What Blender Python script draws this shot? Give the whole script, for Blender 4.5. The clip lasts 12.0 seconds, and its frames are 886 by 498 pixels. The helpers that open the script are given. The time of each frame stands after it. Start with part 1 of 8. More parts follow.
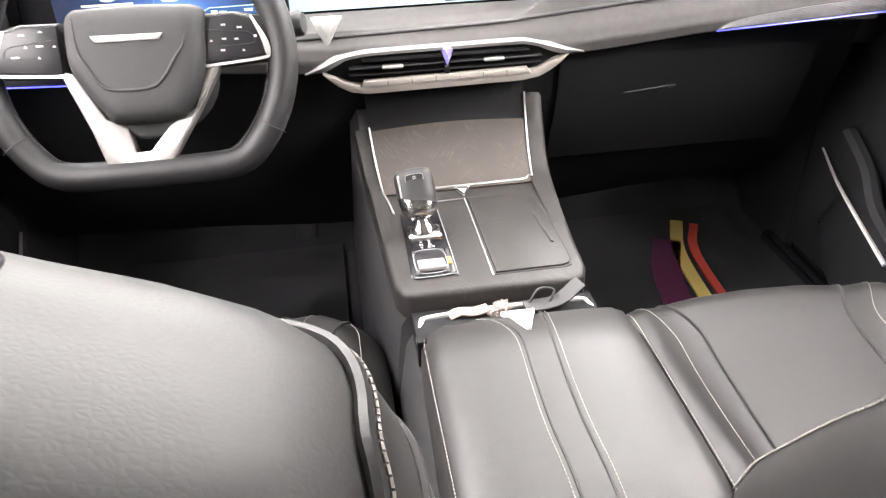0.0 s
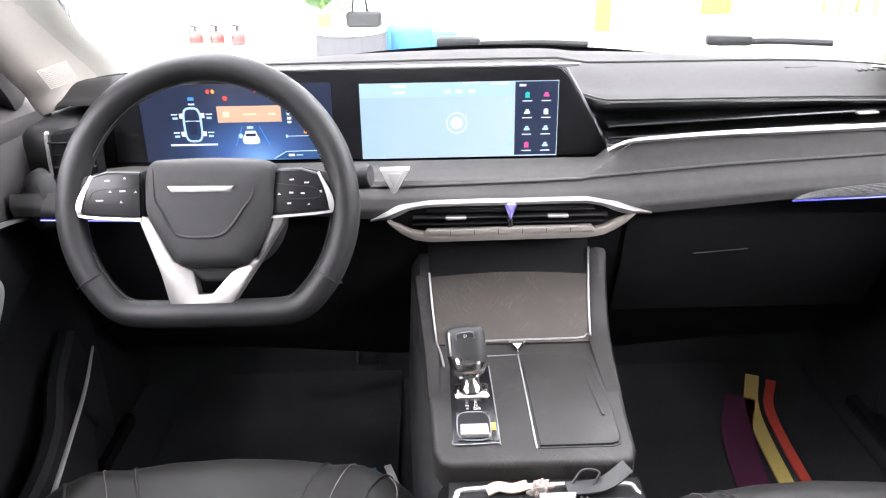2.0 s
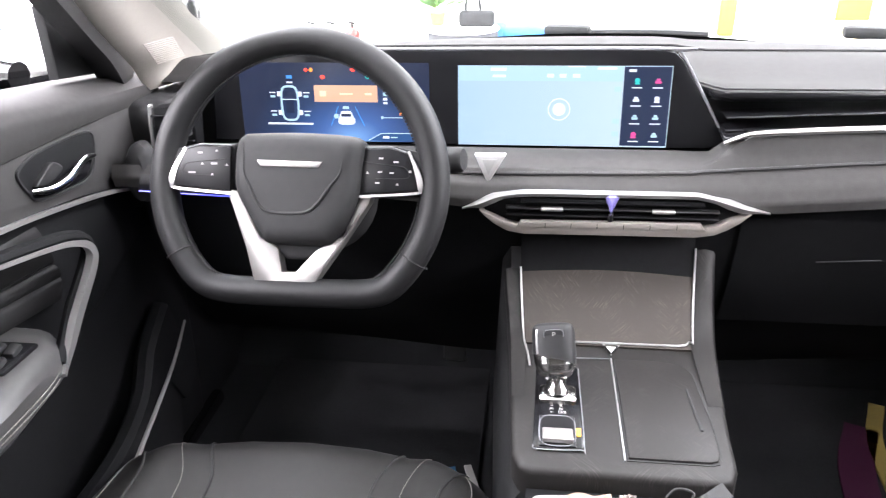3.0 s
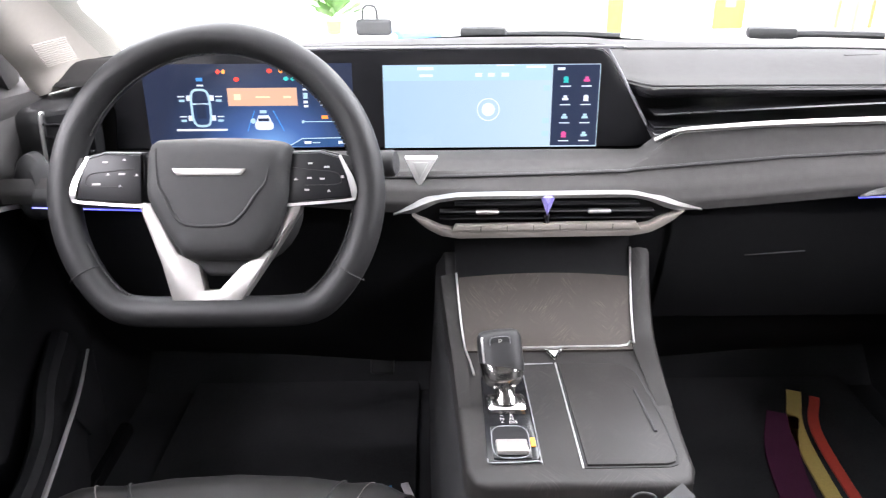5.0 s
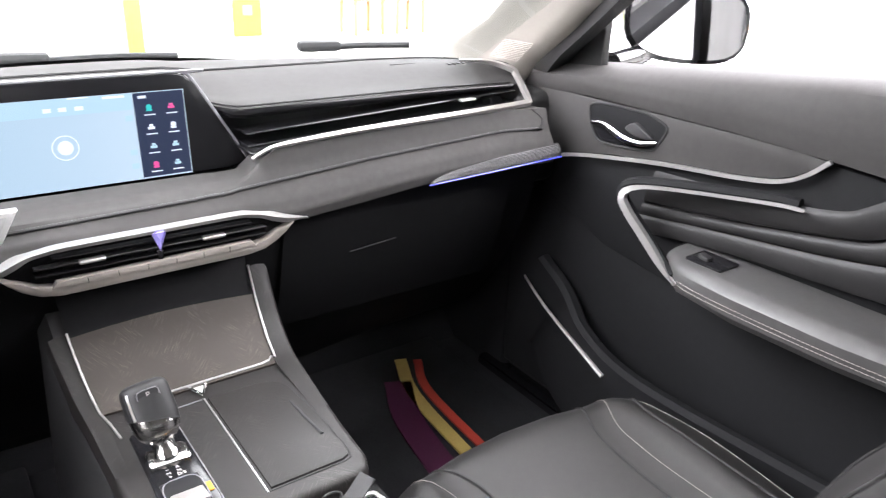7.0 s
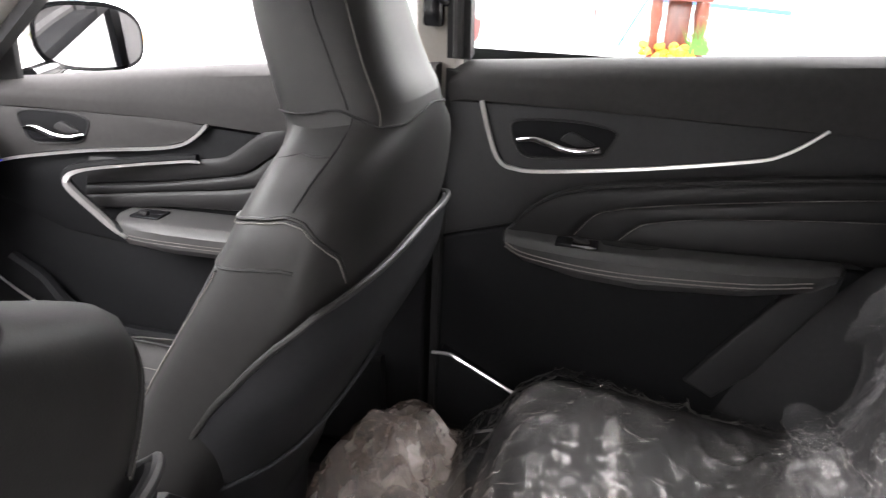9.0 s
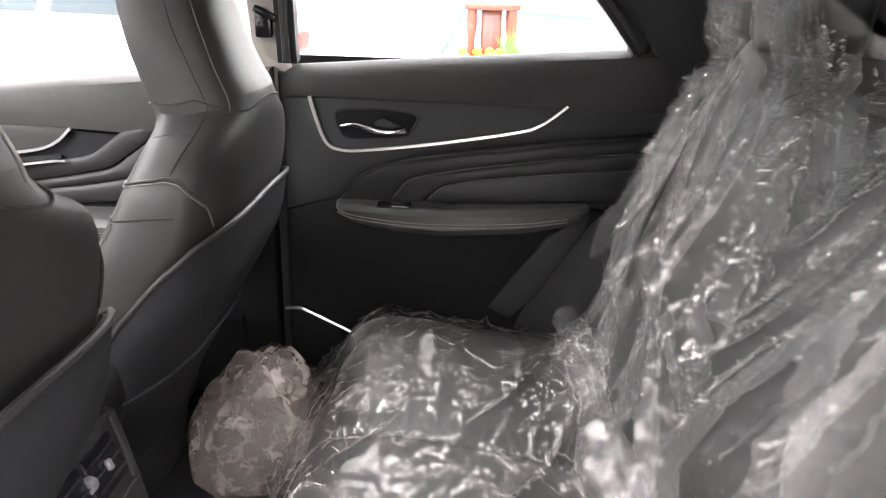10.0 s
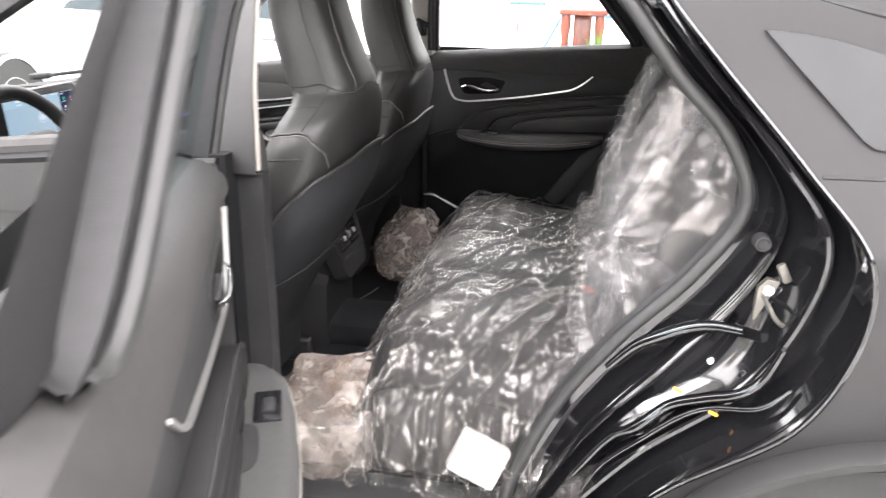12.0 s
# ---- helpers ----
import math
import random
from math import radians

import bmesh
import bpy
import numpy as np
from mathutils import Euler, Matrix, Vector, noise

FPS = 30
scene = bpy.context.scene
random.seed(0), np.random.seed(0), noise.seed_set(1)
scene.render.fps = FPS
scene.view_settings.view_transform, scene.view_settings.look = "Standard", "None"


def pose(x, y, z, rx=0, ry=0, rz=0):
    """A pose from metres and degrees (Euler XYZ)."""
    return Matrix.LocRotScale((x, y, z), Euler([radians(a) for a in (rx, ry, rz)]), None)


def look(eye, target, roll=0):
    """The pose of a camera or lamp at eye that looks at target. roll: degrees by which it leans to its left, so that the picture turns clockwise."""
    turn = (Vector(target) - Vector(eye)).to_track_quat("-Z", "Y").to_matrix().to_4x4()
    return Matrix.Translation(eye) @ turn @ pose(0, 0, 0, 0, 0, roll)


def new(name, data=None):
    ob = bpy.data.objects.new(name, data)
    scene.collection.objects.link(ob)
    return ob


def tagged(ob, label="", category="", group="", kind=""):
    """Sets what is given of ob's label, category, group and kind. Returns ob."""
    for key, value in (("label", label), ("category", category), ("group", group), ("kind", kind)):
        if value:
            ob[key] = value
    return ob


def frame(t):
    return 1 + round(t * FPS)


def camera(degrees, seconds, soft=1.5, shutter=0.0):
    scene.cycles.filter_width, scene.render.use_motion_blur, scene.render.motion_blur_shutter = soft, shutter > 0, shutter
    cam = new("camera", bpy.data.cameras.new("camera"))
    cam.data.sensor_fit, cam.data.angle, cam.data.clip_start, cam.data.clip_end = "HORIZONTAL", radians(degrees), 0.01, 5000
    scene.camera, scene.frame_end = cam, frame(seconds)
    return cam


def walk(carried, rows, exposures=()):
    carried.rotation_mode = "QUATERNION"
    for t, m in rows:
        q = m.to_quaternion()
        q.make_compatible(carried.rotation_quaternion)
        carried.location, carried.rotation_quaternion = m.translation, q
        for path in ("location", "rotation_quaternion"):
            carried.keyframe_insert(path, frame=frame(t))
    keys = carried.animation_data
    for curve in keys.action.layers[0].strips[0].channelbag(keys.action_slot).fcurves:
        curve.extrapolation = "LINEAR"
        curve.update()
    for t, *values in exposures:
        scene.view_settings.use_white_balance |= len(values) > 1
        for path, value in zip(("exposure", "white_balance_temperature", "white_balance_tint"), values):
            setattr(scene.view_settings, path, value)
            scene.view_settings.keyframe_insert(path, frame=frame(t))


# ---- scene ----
cam = camera(61.8, 12.0, 1.15, 0.2)
PATH = [
    (0, (-0.158, -1.029, 1.266), (0.078, 0.633, 0.18), -1.7),
    (0.5, (-0.156, -1.048, 1.312), (-0.059, 0.664, 0.283), -1.6),
    (1, (-0.15, -1.044, 1.339), (-0.076, 0.717, 0.394), -1.3),
    (1.5, (-0.139, -1.02, 1.357), (-0.062, 0.771, 0.47), -0.9),
    (2, (-0.112, -0.984, 1.335), (-0.084, 0.818, 0.468), -0.9),
    (2.5, (-0.108, -0.954, 1.302), (-0.202, 0.849, 0.442), -1.1),
    (3, (-0.099, -0.946, 1.296), (-0.345, 0.846, 0.443), -1.4),
    (3.2, (-0.097, -0.941, 1.295), (-0.412, 0.841, 0.443), -1.5),
    (5, (-0.145, -0.908, 1.274), (-0.126, 0.91, 0.442), -0.3),
    (5.5, (-0.164, -0.904, 1.289), (0.151, 0.881, 0.444), 0.6),
    (6, (-0.168, -0.905, 1.282), (0.395, 0.835, 0.474), 1.0),
    (6.5, (-0.161, -0.921, 1.297), (0.611, 0.743, 0.5), 0.9),
    (6.7, (-0.182, -0.882, 1.293), (0.731, 0.708, 0.495), 1.7),
    (8.3, (-0.351, -1.086, 1.301), (1.253, -0.146, 0.564), 2.2),
    (8.5, (-0.401, -1.114, 1.306), (1.284, -0.323, 0.577), 2.3),
    (9, (-0.476, -1.197, 1.33), (1.338, -0.748, 0.617), 2.3),
    (9.5, (-0.557, -1.229, 1.35), (1.313, -1.06, 0.66), 2.0),
    (10, (-0.797, -1.287, 1.352), (1.084, -1.228, 0.676), 1.7),
    (10.5, (-1.074, -1.352, 1.387), (0.811, -1.355, 0.718), 1.5),
    (11, (-1.386, -1.444, 1.416), (0.5, -1.41, 0.752), 1.2),
    (11.5, (-1.725, -1.543, 1.424), (0.155, -1.39, 0.757), 1.4),
    (12, (-1.983, -1.445, 1.424), (-0.131, -1.117, 0.745), 1.4),
]
EXPOSURES = [(0.0, 0.93, 6650, 16), (0.8, 0.86, 6500, 16), (1.6, 0.37, 6250, 17), (2.4, 0.32, 6200, 17), (5.0, 0.22, 6200, 17), (6.7, 0.17, 6250, 16), (8.3, -0.28, 6450, 16), (8.7, -0.23, 6450, 16), (9.5, 0.20, 6450, 16), (10.0, 0.32, 6450, 16), (10.5, 0.24, 6450, 16), (11.0, -0.33, 6450, 15), (11.5, -0.36, 6450, 15), (12.0, -0.28, 6450, 15)]
walk(cam, [(t, look(eye, target, roll)) for t, eye, target, roll in PATH], EXPOSURES)

# ---- light and picture ----
world = bpy.data.worlds.new("world")
scene.world = world
world.use_nodes = True
world.node_tree.nodes["Background"].inputs[0].default_value = (0.9, 0.95, 1.0, 1)
world.node_tree.nodes["Background"].inputs[1].default_value = 1.0


def area_lamp(name, m, sx, sy, watts, colour):
    data = bpy.data.lights.new(name, "AREA")
    data.shape, data.size, data.size_y, data.energy, data.color = "RECTANGLE", sx, sy, watts, colour
    ob = new(name, data)
    ob.matrix_world = m
    return ob


# unseen ceiling lamps, added and placed by the light they give inside the car
# middle x and y, share of power, width and depth
LAMPS = [(-3.5, 2.5, 1.2, 4.2, 5.6), (3.6, 2.5, 0.9, 4.2, 5.6), (-3.6, -3.6, 1.0, 4.4, 6.0), (4.0, -3.6, 0.9, 4.4, 6.0), (0.0, 7.6, 0.5, 5.0, 3.6), (-7.4, 0.2, 0.5, 3.0, 8.0), (8.4, -0.2, 1.1, 4.4, 8.0)]
for lx, ly, k, sx, sy in LAMPS:
    area_lamp("added_ceiling_lamp", pose(lx, ly, 4.05), sx, sy, 1500 * k, (1.0, 0.985, 0.985))


# ---- materials ----
def nodes_of(name):
    m = bpy.data.materials.new(name)
    m.use_nodes = True
    nt = m.node_tree
    return m, nt, nt.nodes["Principled BSDF"]


def add(nt, kind, **kw):
    n = nt.nodes.new(kind)
    for k, v in kw.items():
        if k in n.inputs.keys():
            n.inputs[k].default_value = v
    return n


def coords(nt, scale=(1, 1, 1), rot=(0, 0, 0)):
    tc = nt.nodes.new("ShaderNodeTexCoord")
    mp = nt.nodes.new("ShaderNodeMapping")
    mp.inputs["Scale"].default_value, mp.inputs["Rotation"].default_value = scale, rot
    nt.links.new(tc.outputs["Object"], mp.inputs["Vector"])
    return mp.outputs["Vector"]


def ramp(nt, fac, stops):
    r = nt.nodes.new("ShaderNodeValToRGB")
    while len(r.color_ramp.elements) < len(stops):
        r.color_ramp.elements.new(0.5)
    for e, (p, c) in zip(r.color_ramp.elements, stops):
        e.position, e.color = p, (*c, 1) if len(c) == 3 else c
    nt.links.new(fac, r.inputs["Fac"])
    return r.outputs["Color"]


def grain(name, colour, rough=0.5, spread=0.25, scale=(60, 4), bump=0.15, bump_scale=900, metal=0.0, coat=0.0, spec=0.5, stretch=(1, 1, 1), rough_spread=0.12):
    """A surface with two scales of variation in colour and gloss, and a fine relief."""
    m, nt, b = nodes_of(name)
    v = coords(nt, stretch)
    fine, wide = add(nt, "ShaderNodeTexNoise", Scale=scale[0], Detail=4.0), add(nt, "ShaderNodeTexNoise", Scale=scale[1], Detail=3.0)
    nt.links.new(v, fine.inputs["Vector"]), nt.links.new(v, wide.inputs["Vector"])
    mix = nt.nodes.new("ShaderNodeMath")
    mix.operation = "MULTIPLY_ADD"
    mix.inputs[1].default_value, = (0.5,)
    half = nt.nodes.new("ShaderNodeMath")
    half.operation = "MULTIPLY"
    half.inputs[1].default_value = 0.5
    nt.links.new(wide.outputs["Fac"], half.inputs[0])
    nt.links.new(fine.outputs["Fac"], mix.inputs[0]), nt.links.new(half.outputs[0], mix.inputs[2])
    lo, hi = [c * (1 - spread) for c in colour], [min(1, c * (1 + spread)) for c in colour]
    nt.links.new(ramp(nt, mix.outputs[0], [(0.3, lo), (0.7, hi)]), b.inputs["Base Color"])
    rr = nt.nodes.new("ShaderNodeMapRange")
    rr.inputs["To Min"].default_value, rr.inputs["To Max"].default_value = max(0.02, rough - rough_spread), min(1, rough + rough_spread)
    nt.links.new(wide.outputs["Fac"], rr.inputs["Value"])
    nt.links.new(rr.outputs["Result"], b.inputs["Roughness"])
    b.inputs["Metallic"].default_value, b.inputs["Coat Weight"].default_value = metal, coat
    b.inputs["Specular IOR Level"].default_value = spec
    b.inputs["Coat Roughness"].default_value = 0.04
    if bump:
        bt = add(nt, "ShaderNodeTexNoise", Scale=bump_scale, Detail=3.0)
        nt.links.new(v, bt.inputs["Vector"])
        bp = add(nt, "ShaderNodeBump", Strength=bump, Distance=0.001)
        nt.links.new(bt.outputs["Fac"], bp.inputs["Height"]), nt.links.new(bp.outputs["Normal"], b.inputs["Normal"])
    return m


def leather_of(name, colour, rough=0.46, spec=0.35):
    """Grained leather: cells for the pores, soft creases, uneven gloss."""
    m = grain(name, colour, rough, 0.18, (90, 5), 0, 0, spec=spec)
    nt = m.node_tree
    b = nt.nodes["Principled BSDF"]
    v = coords(nt)
    cell = add(nt, "ShaderNodeTexVoronoi", Scale=420.0)
    cell.feature = "DISTANCE_TO_EDGE"
    crease = add(nt, "ShaderNodeTexNoise", Scale=14.0, Detail=5.0)
    for n in (cell, crease):
        nt.links.new(v, n.inputs["Vector"])
    b1 = add(nt, "ShaderNodeBump", Strength=0.15, Distance=0.0005)
    b2 = add(nt, "ShaderNodeBump", Strength=0.045, Distance=0.004)
    nt.links.new(cell.outputs["Distance"], b1.inputs["Height"])
    nt.links.new(crease.outputs["Fac"], b2.inputs["Height"])
    nt.links.new(b2.outputs["Normal"], b1.inputs["Normal"])
    nt.links.new(b1.outputs["Normal"], b.inputs["Normal"])
    return m


def brushed_trim(name, colour):
    """Dark trim film with short pale scratches that run two slanting ways in patches."""
    m, nt, b = nodes_of(name)
    lines = []
    for a in (0.75, -0.75):
        n = add(nt, "ShaderNodeTexNoise", Scale=1.0, Detail=2.0)
        stretch = nt.nodes.new("ShaderNodeMapping")
        stretch.inputs["Scale"].default_value = (1150, 55, 55)
        nt.links.new(coords(nt, (1, 1, 1), (0, 0, a)), stretch.inputs["Vector"])
        nt.links.new(stretch.outputs["Vector"], n.inputs["Vector"])
        lines.append(n.outputs["Fac"])
    patch = add(nt, "ShaderNodeTexNoise", Scale=30.0, Detail=1.0)
    gone = add(nt, "ShaderNodeTexNoise", Scale=22.0, Detail=2.0)
    nt.links.new(coords(nt), patch.inputs["Vector"]), nt.links.new(coords(nt, (1.3, 1.1, 1), (0, 0, 1)), gone.inputs["Vector"])
    pick = ramp(nt, patch.outputs["Fac"], [(0.46, (0, 0, 0)), (0.54, (1, 1, 1))])
    mx = nt.nodes.new("ShaderNodeMix")
    nt.links.new(pick, mx.inputs[0])
    nt.links.new(lines[0], mx.inputs[2]), nt.links.new(lines[1], mx.inputs[3])
    scratch = ramp(nt, mx.outputs[0], [(0.54, (0, 0, 0)), (0.66, (1, 1, 1))])
    mask = ramp(nt, gone.outputs["Fac"], [(0.45, (0, 0, 0)), (0.62, (1, 1, 1))])
    both = nt.nodes.new("ShaderNodeMath")
    both.operation = "MULTIPLY"
    nt.links.new(scratch, both.inputs[0]), nt.links.new(mask, both.inputs[1])
    nt.links.new(ramp(nt, both.outputs[0], [(0.0, colour), (1.0, [2.2 * c for c in colour])]), b.inputs["Base Color"])
    b.inputs["Roughness"].default_value, b.inputs["Specular IOR Level"].default_value = 0.5, 0.22
    bp = add(nt, "ShaderNodeBump", Strength=0.25, Distance=0.0006)
    nt.links.new(mx.outputs[0], bp.inputs["Height"]), nt.links.new(bp.outputs["Normal"], b.inputs["Normal"])
    return m


def edge_gloss(nt, least, more, normal=None, power=5.0):
    """Gloss share of a thin clear sheet, the same from both sides."""
    lw = add(nt, "ShaderNodeLayerWeight", Blend=0.5)
    pw, ma = nt.nodes.new("ShaderNodeMath"), nt.nodes.new("ShaderNodeMath")
    pw.operation, ma.operation, ma.use_clamp = "POWER", "MULTIPLY_ADD", True
    pw.inputs[1].default_value = power
    ma.inputs[1].default_value, ma.inputs[2].default_value = more, least
    if normal is not None:
        nt.links.new(normal, lw.inputs["Normal"])
    nt.links.new(lw.outputs["Facing"], pw.inputs[0]), nt.links.new(pw.outputs[0], ma.inputs[0])
    return ma.outputs[0]


def film_of(name, tint, haze, gloss, stretch, turn=(0, 0, 0), scale=7.0, relief=0.5, rough=0.09, milky=0.5, edge=0.26):
    """Thin clear plastic film: mostly see-through, glossy, with long sharp creases and a little uneven milkiness."""
    m, nt, b = nodes_of(name)
    nt.nodes.remove(b)
    out = nt.nodes["Material Output"]
    v = coords(nt, stretch, turn)
    # flat facets between sharp creases: each cell leans its own way
    warp = add(nt, "ShaderNodeTexNoise", Scale=scale * 0.6, Detail=2.0)
    nt.links.new(v, warp.inputs["Vector"])
    bend = nt.nodes.new("ShaderNodeVectorMath")
    bend.operation = "MULTIPLY_ADD"
    bend.inputs[1].default_value = (1.3 / scale,) * 3
    nt.links.new(warp.outputs["Color"], bend.inputs[0]), nt.links.new(v, bend.inputs[2])
    normal = nt.nodes.new("ShaderNodeNewGeometry").outputs["Normal"]
    for size, lean in ((1.0, 1.0), (2.6, 0.7), (7.0, 0.25)):
        cell = add(nt, "ShaderNodeTexVoronoi", Scale=scale * size)
        nt.links.new(bend.outputs[0], cell.inputs["Vector"])
        off, tip = nt.nodes.new("ShaderNodeVectorMath"), nt.nodes.new("ShaderNodeVectorMath")
        off.operation, tip.operation = "SUBTRACT", "MULTIPLY_ADD"
        off.inputs[1].default_value = (0.5,) * 3
        tip.inputs[1].default_value = (relief * lean,) * 3
        nt.links.new(cell.outputs["Color"], off.inputs[0])
        nt.links.new(off.outputs[0], tip.inputs[0]), nt.links.new(normal, tip.inputs[2])
        normal = tip.outputs[0]
    unit = nt.nodes.new("ShaderNodeVectorMath")
    unit.operation = "NORMALIZE"
    nt.links.new(normal, unit.inputs[0])
    normal = unit.outputs[0]
    clear = add(nt, "ShaderNodeBsdfTransparent", Color=(*tint, 1))
    shine = add(nt, "ShaderNodeBsdfGlossy", Color=(1.0, 0.95, 0.90, 1), Roughness=rough)
    milk = add(nt, "ShaderNodeBsdfDiffuse", Color=(*[milky * t for t in tint], 1))
    thin = add(nt, "ShaderNodeBsdfTranslucent", Color=(*[milky * t for t in tint], 1))
    nt.links.new(normal, shine.inputs["Normal"])
    cloud = add(nt, "ShaderNodeTexNoise", Scale=scale * 0.9, Detail=4.0, Distortion=0.6)
    nt.links.new(v, cloud.inputs["Vector"])
    where = ramp(nt, cloud.outputs["Fac"], [(0.38, (haze * 0.5,) * 3), (0.58, (haze,) * 3), (0.75, (min(1, haze * 1.7),) * 3)])
    # crease ridges whitened: stress marks, and thin glints put into the colour
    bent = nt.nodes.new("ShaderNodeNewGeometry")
    glint_white = ramp(nt, bent.outputs["Pointiness"], [(0.52, (0, 0, 0)), (0.60, (0.30,) * 3)])
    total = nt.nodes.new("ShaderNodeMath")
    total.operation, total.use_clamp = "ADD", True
    nt.links.new(where, total.inputs[0]), nt.links.new(glint_white, total.inputs[1])
    m0, m1, m2 = (nt.nodes.new("ShaderNodeMixShader") for k in range(3))
    m0.inputs[0].default_value = 0.35
    nt.links.new(milk.outputs[0], m0.inputs[1]), nt.links.new(thin.outputs[0], m0.inputs[2])
    nt.links.new(total.outputs[0], m1.inputs[0]), nt.links.new(clear.outputs[0], m1.inputs[1]), nt.links.new(m0.outputs[0], m1.inputs[2])
    nt.links.new(edge_gloss(nt, gloss, edge, normal, 3.0), m2.inputs[0])
    nt.links.new(m1.outputs[0], m2.inputs[1]), nt.links.new(shine.outputs[0], m2.inputs[2])
    nt.links.new(m2.outputs[0], out.inputs["Surface"])
    return m


def glow(name, colour, strength):
    m, nt, b = nodes_of(name)
    b.inputs["Base Color"].default_value = (0.01, 0.01, 0.01, 1)
    b.inputs["Emission Color"].default_value = (*colour, 1)
    b.inputs["Emission Strength"].default_value = strength
    b.inputs["Roughness"].default_value = 0.15
    return m


def glass_of(name, colour, rough=0.0):
    """A thin pane: clear, with a surface gloss that grows towards grazing angles."""
    m, nt, b = nodes_of(name)
    nt.nodes.remove(b)
    clear = add(nt, "ShaderNodeBsdfTransparent", Color=(*colour, 1))
    shine = add(nt, "ShaderNodeBsdfGlossy", Color=(0.9, 0.95, 0.95, 1), Roughness=rough)
    mx = nt.nodes.new("ShaderNodeMixShader")
    nt.links.new(edge_gloss(nt, 0.04, 0.9), mx.inputs[0])
    nt.links.new(clear.outputs[0], mx.inputs[1]), nt.links.new(shine.outputs[0], mx.inputs[2])
    nt.links.new(mx.outputs[0], nt.nodes["Material Output"].inputs["Surface"])
    return m


LEATHER = leather_of("black_leather", (0.0138, 0.0134, 0.0130), 0.49, 0.33)
LEATHER_SMOOTH = leather_of("dash_leather", (0.029, 0.028, 0.0275), 0.72, 0.22)
# dash leather lightened on the band and darkened on top to carry the lighting
LIT_BAND_LEATHER = leather_of("lit_band_leather", (0.044, 0.0425, 0.0415), 0.72, 0.22)
SHADED_TOP_LEATHER = leather_of("shaded_top_leather", (0.020, 0.0195, 0.019), 0.74, 0.20)
# one door leather: lightened on armrests, darkened on pads, for the light there
LIT_ARM_LEATHER = leather_of("lit_arm_leather", (0.040, 0.0395, 0.039), 0.45, 0.42)
SHADED_DOOR_LEATHER = leather_of("shaded_door_leather", (0.0095, 0.0093, 0.0095), 0.5, 0.25)
RIM_LEATHER = leather_of("rim_leather", (0.0095, 0.0095, 0.010), 0.55, 0.28)
SOFT = grain("soft_black_plastic", (0.017, 0.017, 0.0175), 0.6, 0.15, (120, 6), 0.25, 1400, spec=0.3)
HARD = grain("hard_black_plastic", (0.017, 0.017, 0.0175), 0.58, 0.2, (120, 6), 0.3, 1100, spec=0.25)
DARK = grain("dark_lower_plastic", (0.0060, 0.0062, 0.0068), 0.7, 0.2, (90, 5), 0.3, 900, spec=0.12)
SHELL = grain("seat_back_shell", (0.0150, 0.0154, 0.0165), 0.75, 0.2, (140, 7), 0.3, 1600, spec=0.12)
CARPET = grain("black_carpet", (0.0135, 0.0138, 0.0148), 0.95, 0.5, (500, 9), 0.9, 700, spec=0.1)
GLOSS = grain("gloss_black", (0.008, 0.008, 0.009), 0.16, 0.1, (30, 4), 0, 0, spec=0.25, rough_spread=0.04)
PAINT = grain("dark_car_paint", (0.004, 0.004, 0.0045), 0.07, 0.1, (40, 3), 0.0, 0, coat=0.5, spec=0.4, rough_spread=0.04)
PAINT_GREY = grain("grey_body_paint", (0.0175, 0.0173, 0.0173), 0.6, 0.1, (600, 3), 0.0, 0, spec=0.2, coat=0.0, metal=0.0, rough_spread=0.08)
# opaque grey holds the quarter glass's pale reflection in its base colour
QUARTER = grain("grey_quarter_glass", (0.0175, 0.0182, 0.0188), 0.42, 0.2, (14, 3), 0, 0, spec=0.2)
RUBBER = grain("rubber_seal", (0.012, 0.012, 0.012), 0.55, 0.2, (80, 6), 0.2, 600)
SPOKE_SILVER = grain("satin_spoke_silver", (0.27, 0.26, 0.25), 0.40, 0.08, (90, 5), 0.08, 1300, metal=0.7)
CHROME = grain("satin_chrome", (0.58, 0.57, 0.56), 0.30, 0.06, (50, 6), 0.05, 900, metal=0.85, rough_spread=0.08)
SILVER = grain("silver_trim", (0.37, 0.355, 0.34), 0.36, 0.08, (90, 5), 0.08, 1300, metal=0.75)
DULL = grain("dull_silver_face", (0.40, 0.40, 0.39), 0.45, 0.08, (60, 6), 0.05, 900, metal=0.1)
SATIN = grain("warm_satin_silver", (0.30, 0.275, 0.25), 0.34, 0.12, (40, 5), 0.05, 900, metal=0.35)
ZINC = grain("zinc_plating", (0.095, 0.09, 0.078), 0.35, 0.15, (60, 6), 0.1, 900, metal=0.5)
KEY_BLACK = grain("black_key_panel", (0.008, 0.008, 0.009), 0.34, 0.1, (30, 4), 0, 0, spec=0.2, rough_spread=0.05)
POLISHED = grain("polished_grey_metal", (0.42, 0.41, 0.40), 0.20, 0.08, (40, 5), 0, 0, metal=1.0, rough_spread=0.05)
BRIGHT = grain("polished_chrome", (0.86, 0.86, 0.87), 0.14, 0.05, (40, 5), 0, 0, metal=1.0, rough_spread=0.05)
TRIM = brushed_trim("brushed_dark_trim", (0.013, 0.012, 0.0115))
TRAY = brushed_trim("brushed_bronze_trim", (0.030, 0.025, 0.0215))
CREAM = grain("cream_pillar_plastic", (0.28, 0.26, 0.235), 0.65, 0.05, (150, 5), 0.25, 1500)
THREAD = grain("grey_thread", (0.19, 0.178, 0.162), 0.8, 0.1, (300, 30), 0, 0)
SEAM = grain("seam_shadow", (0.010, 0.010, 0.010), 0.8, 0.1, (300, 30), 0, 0)
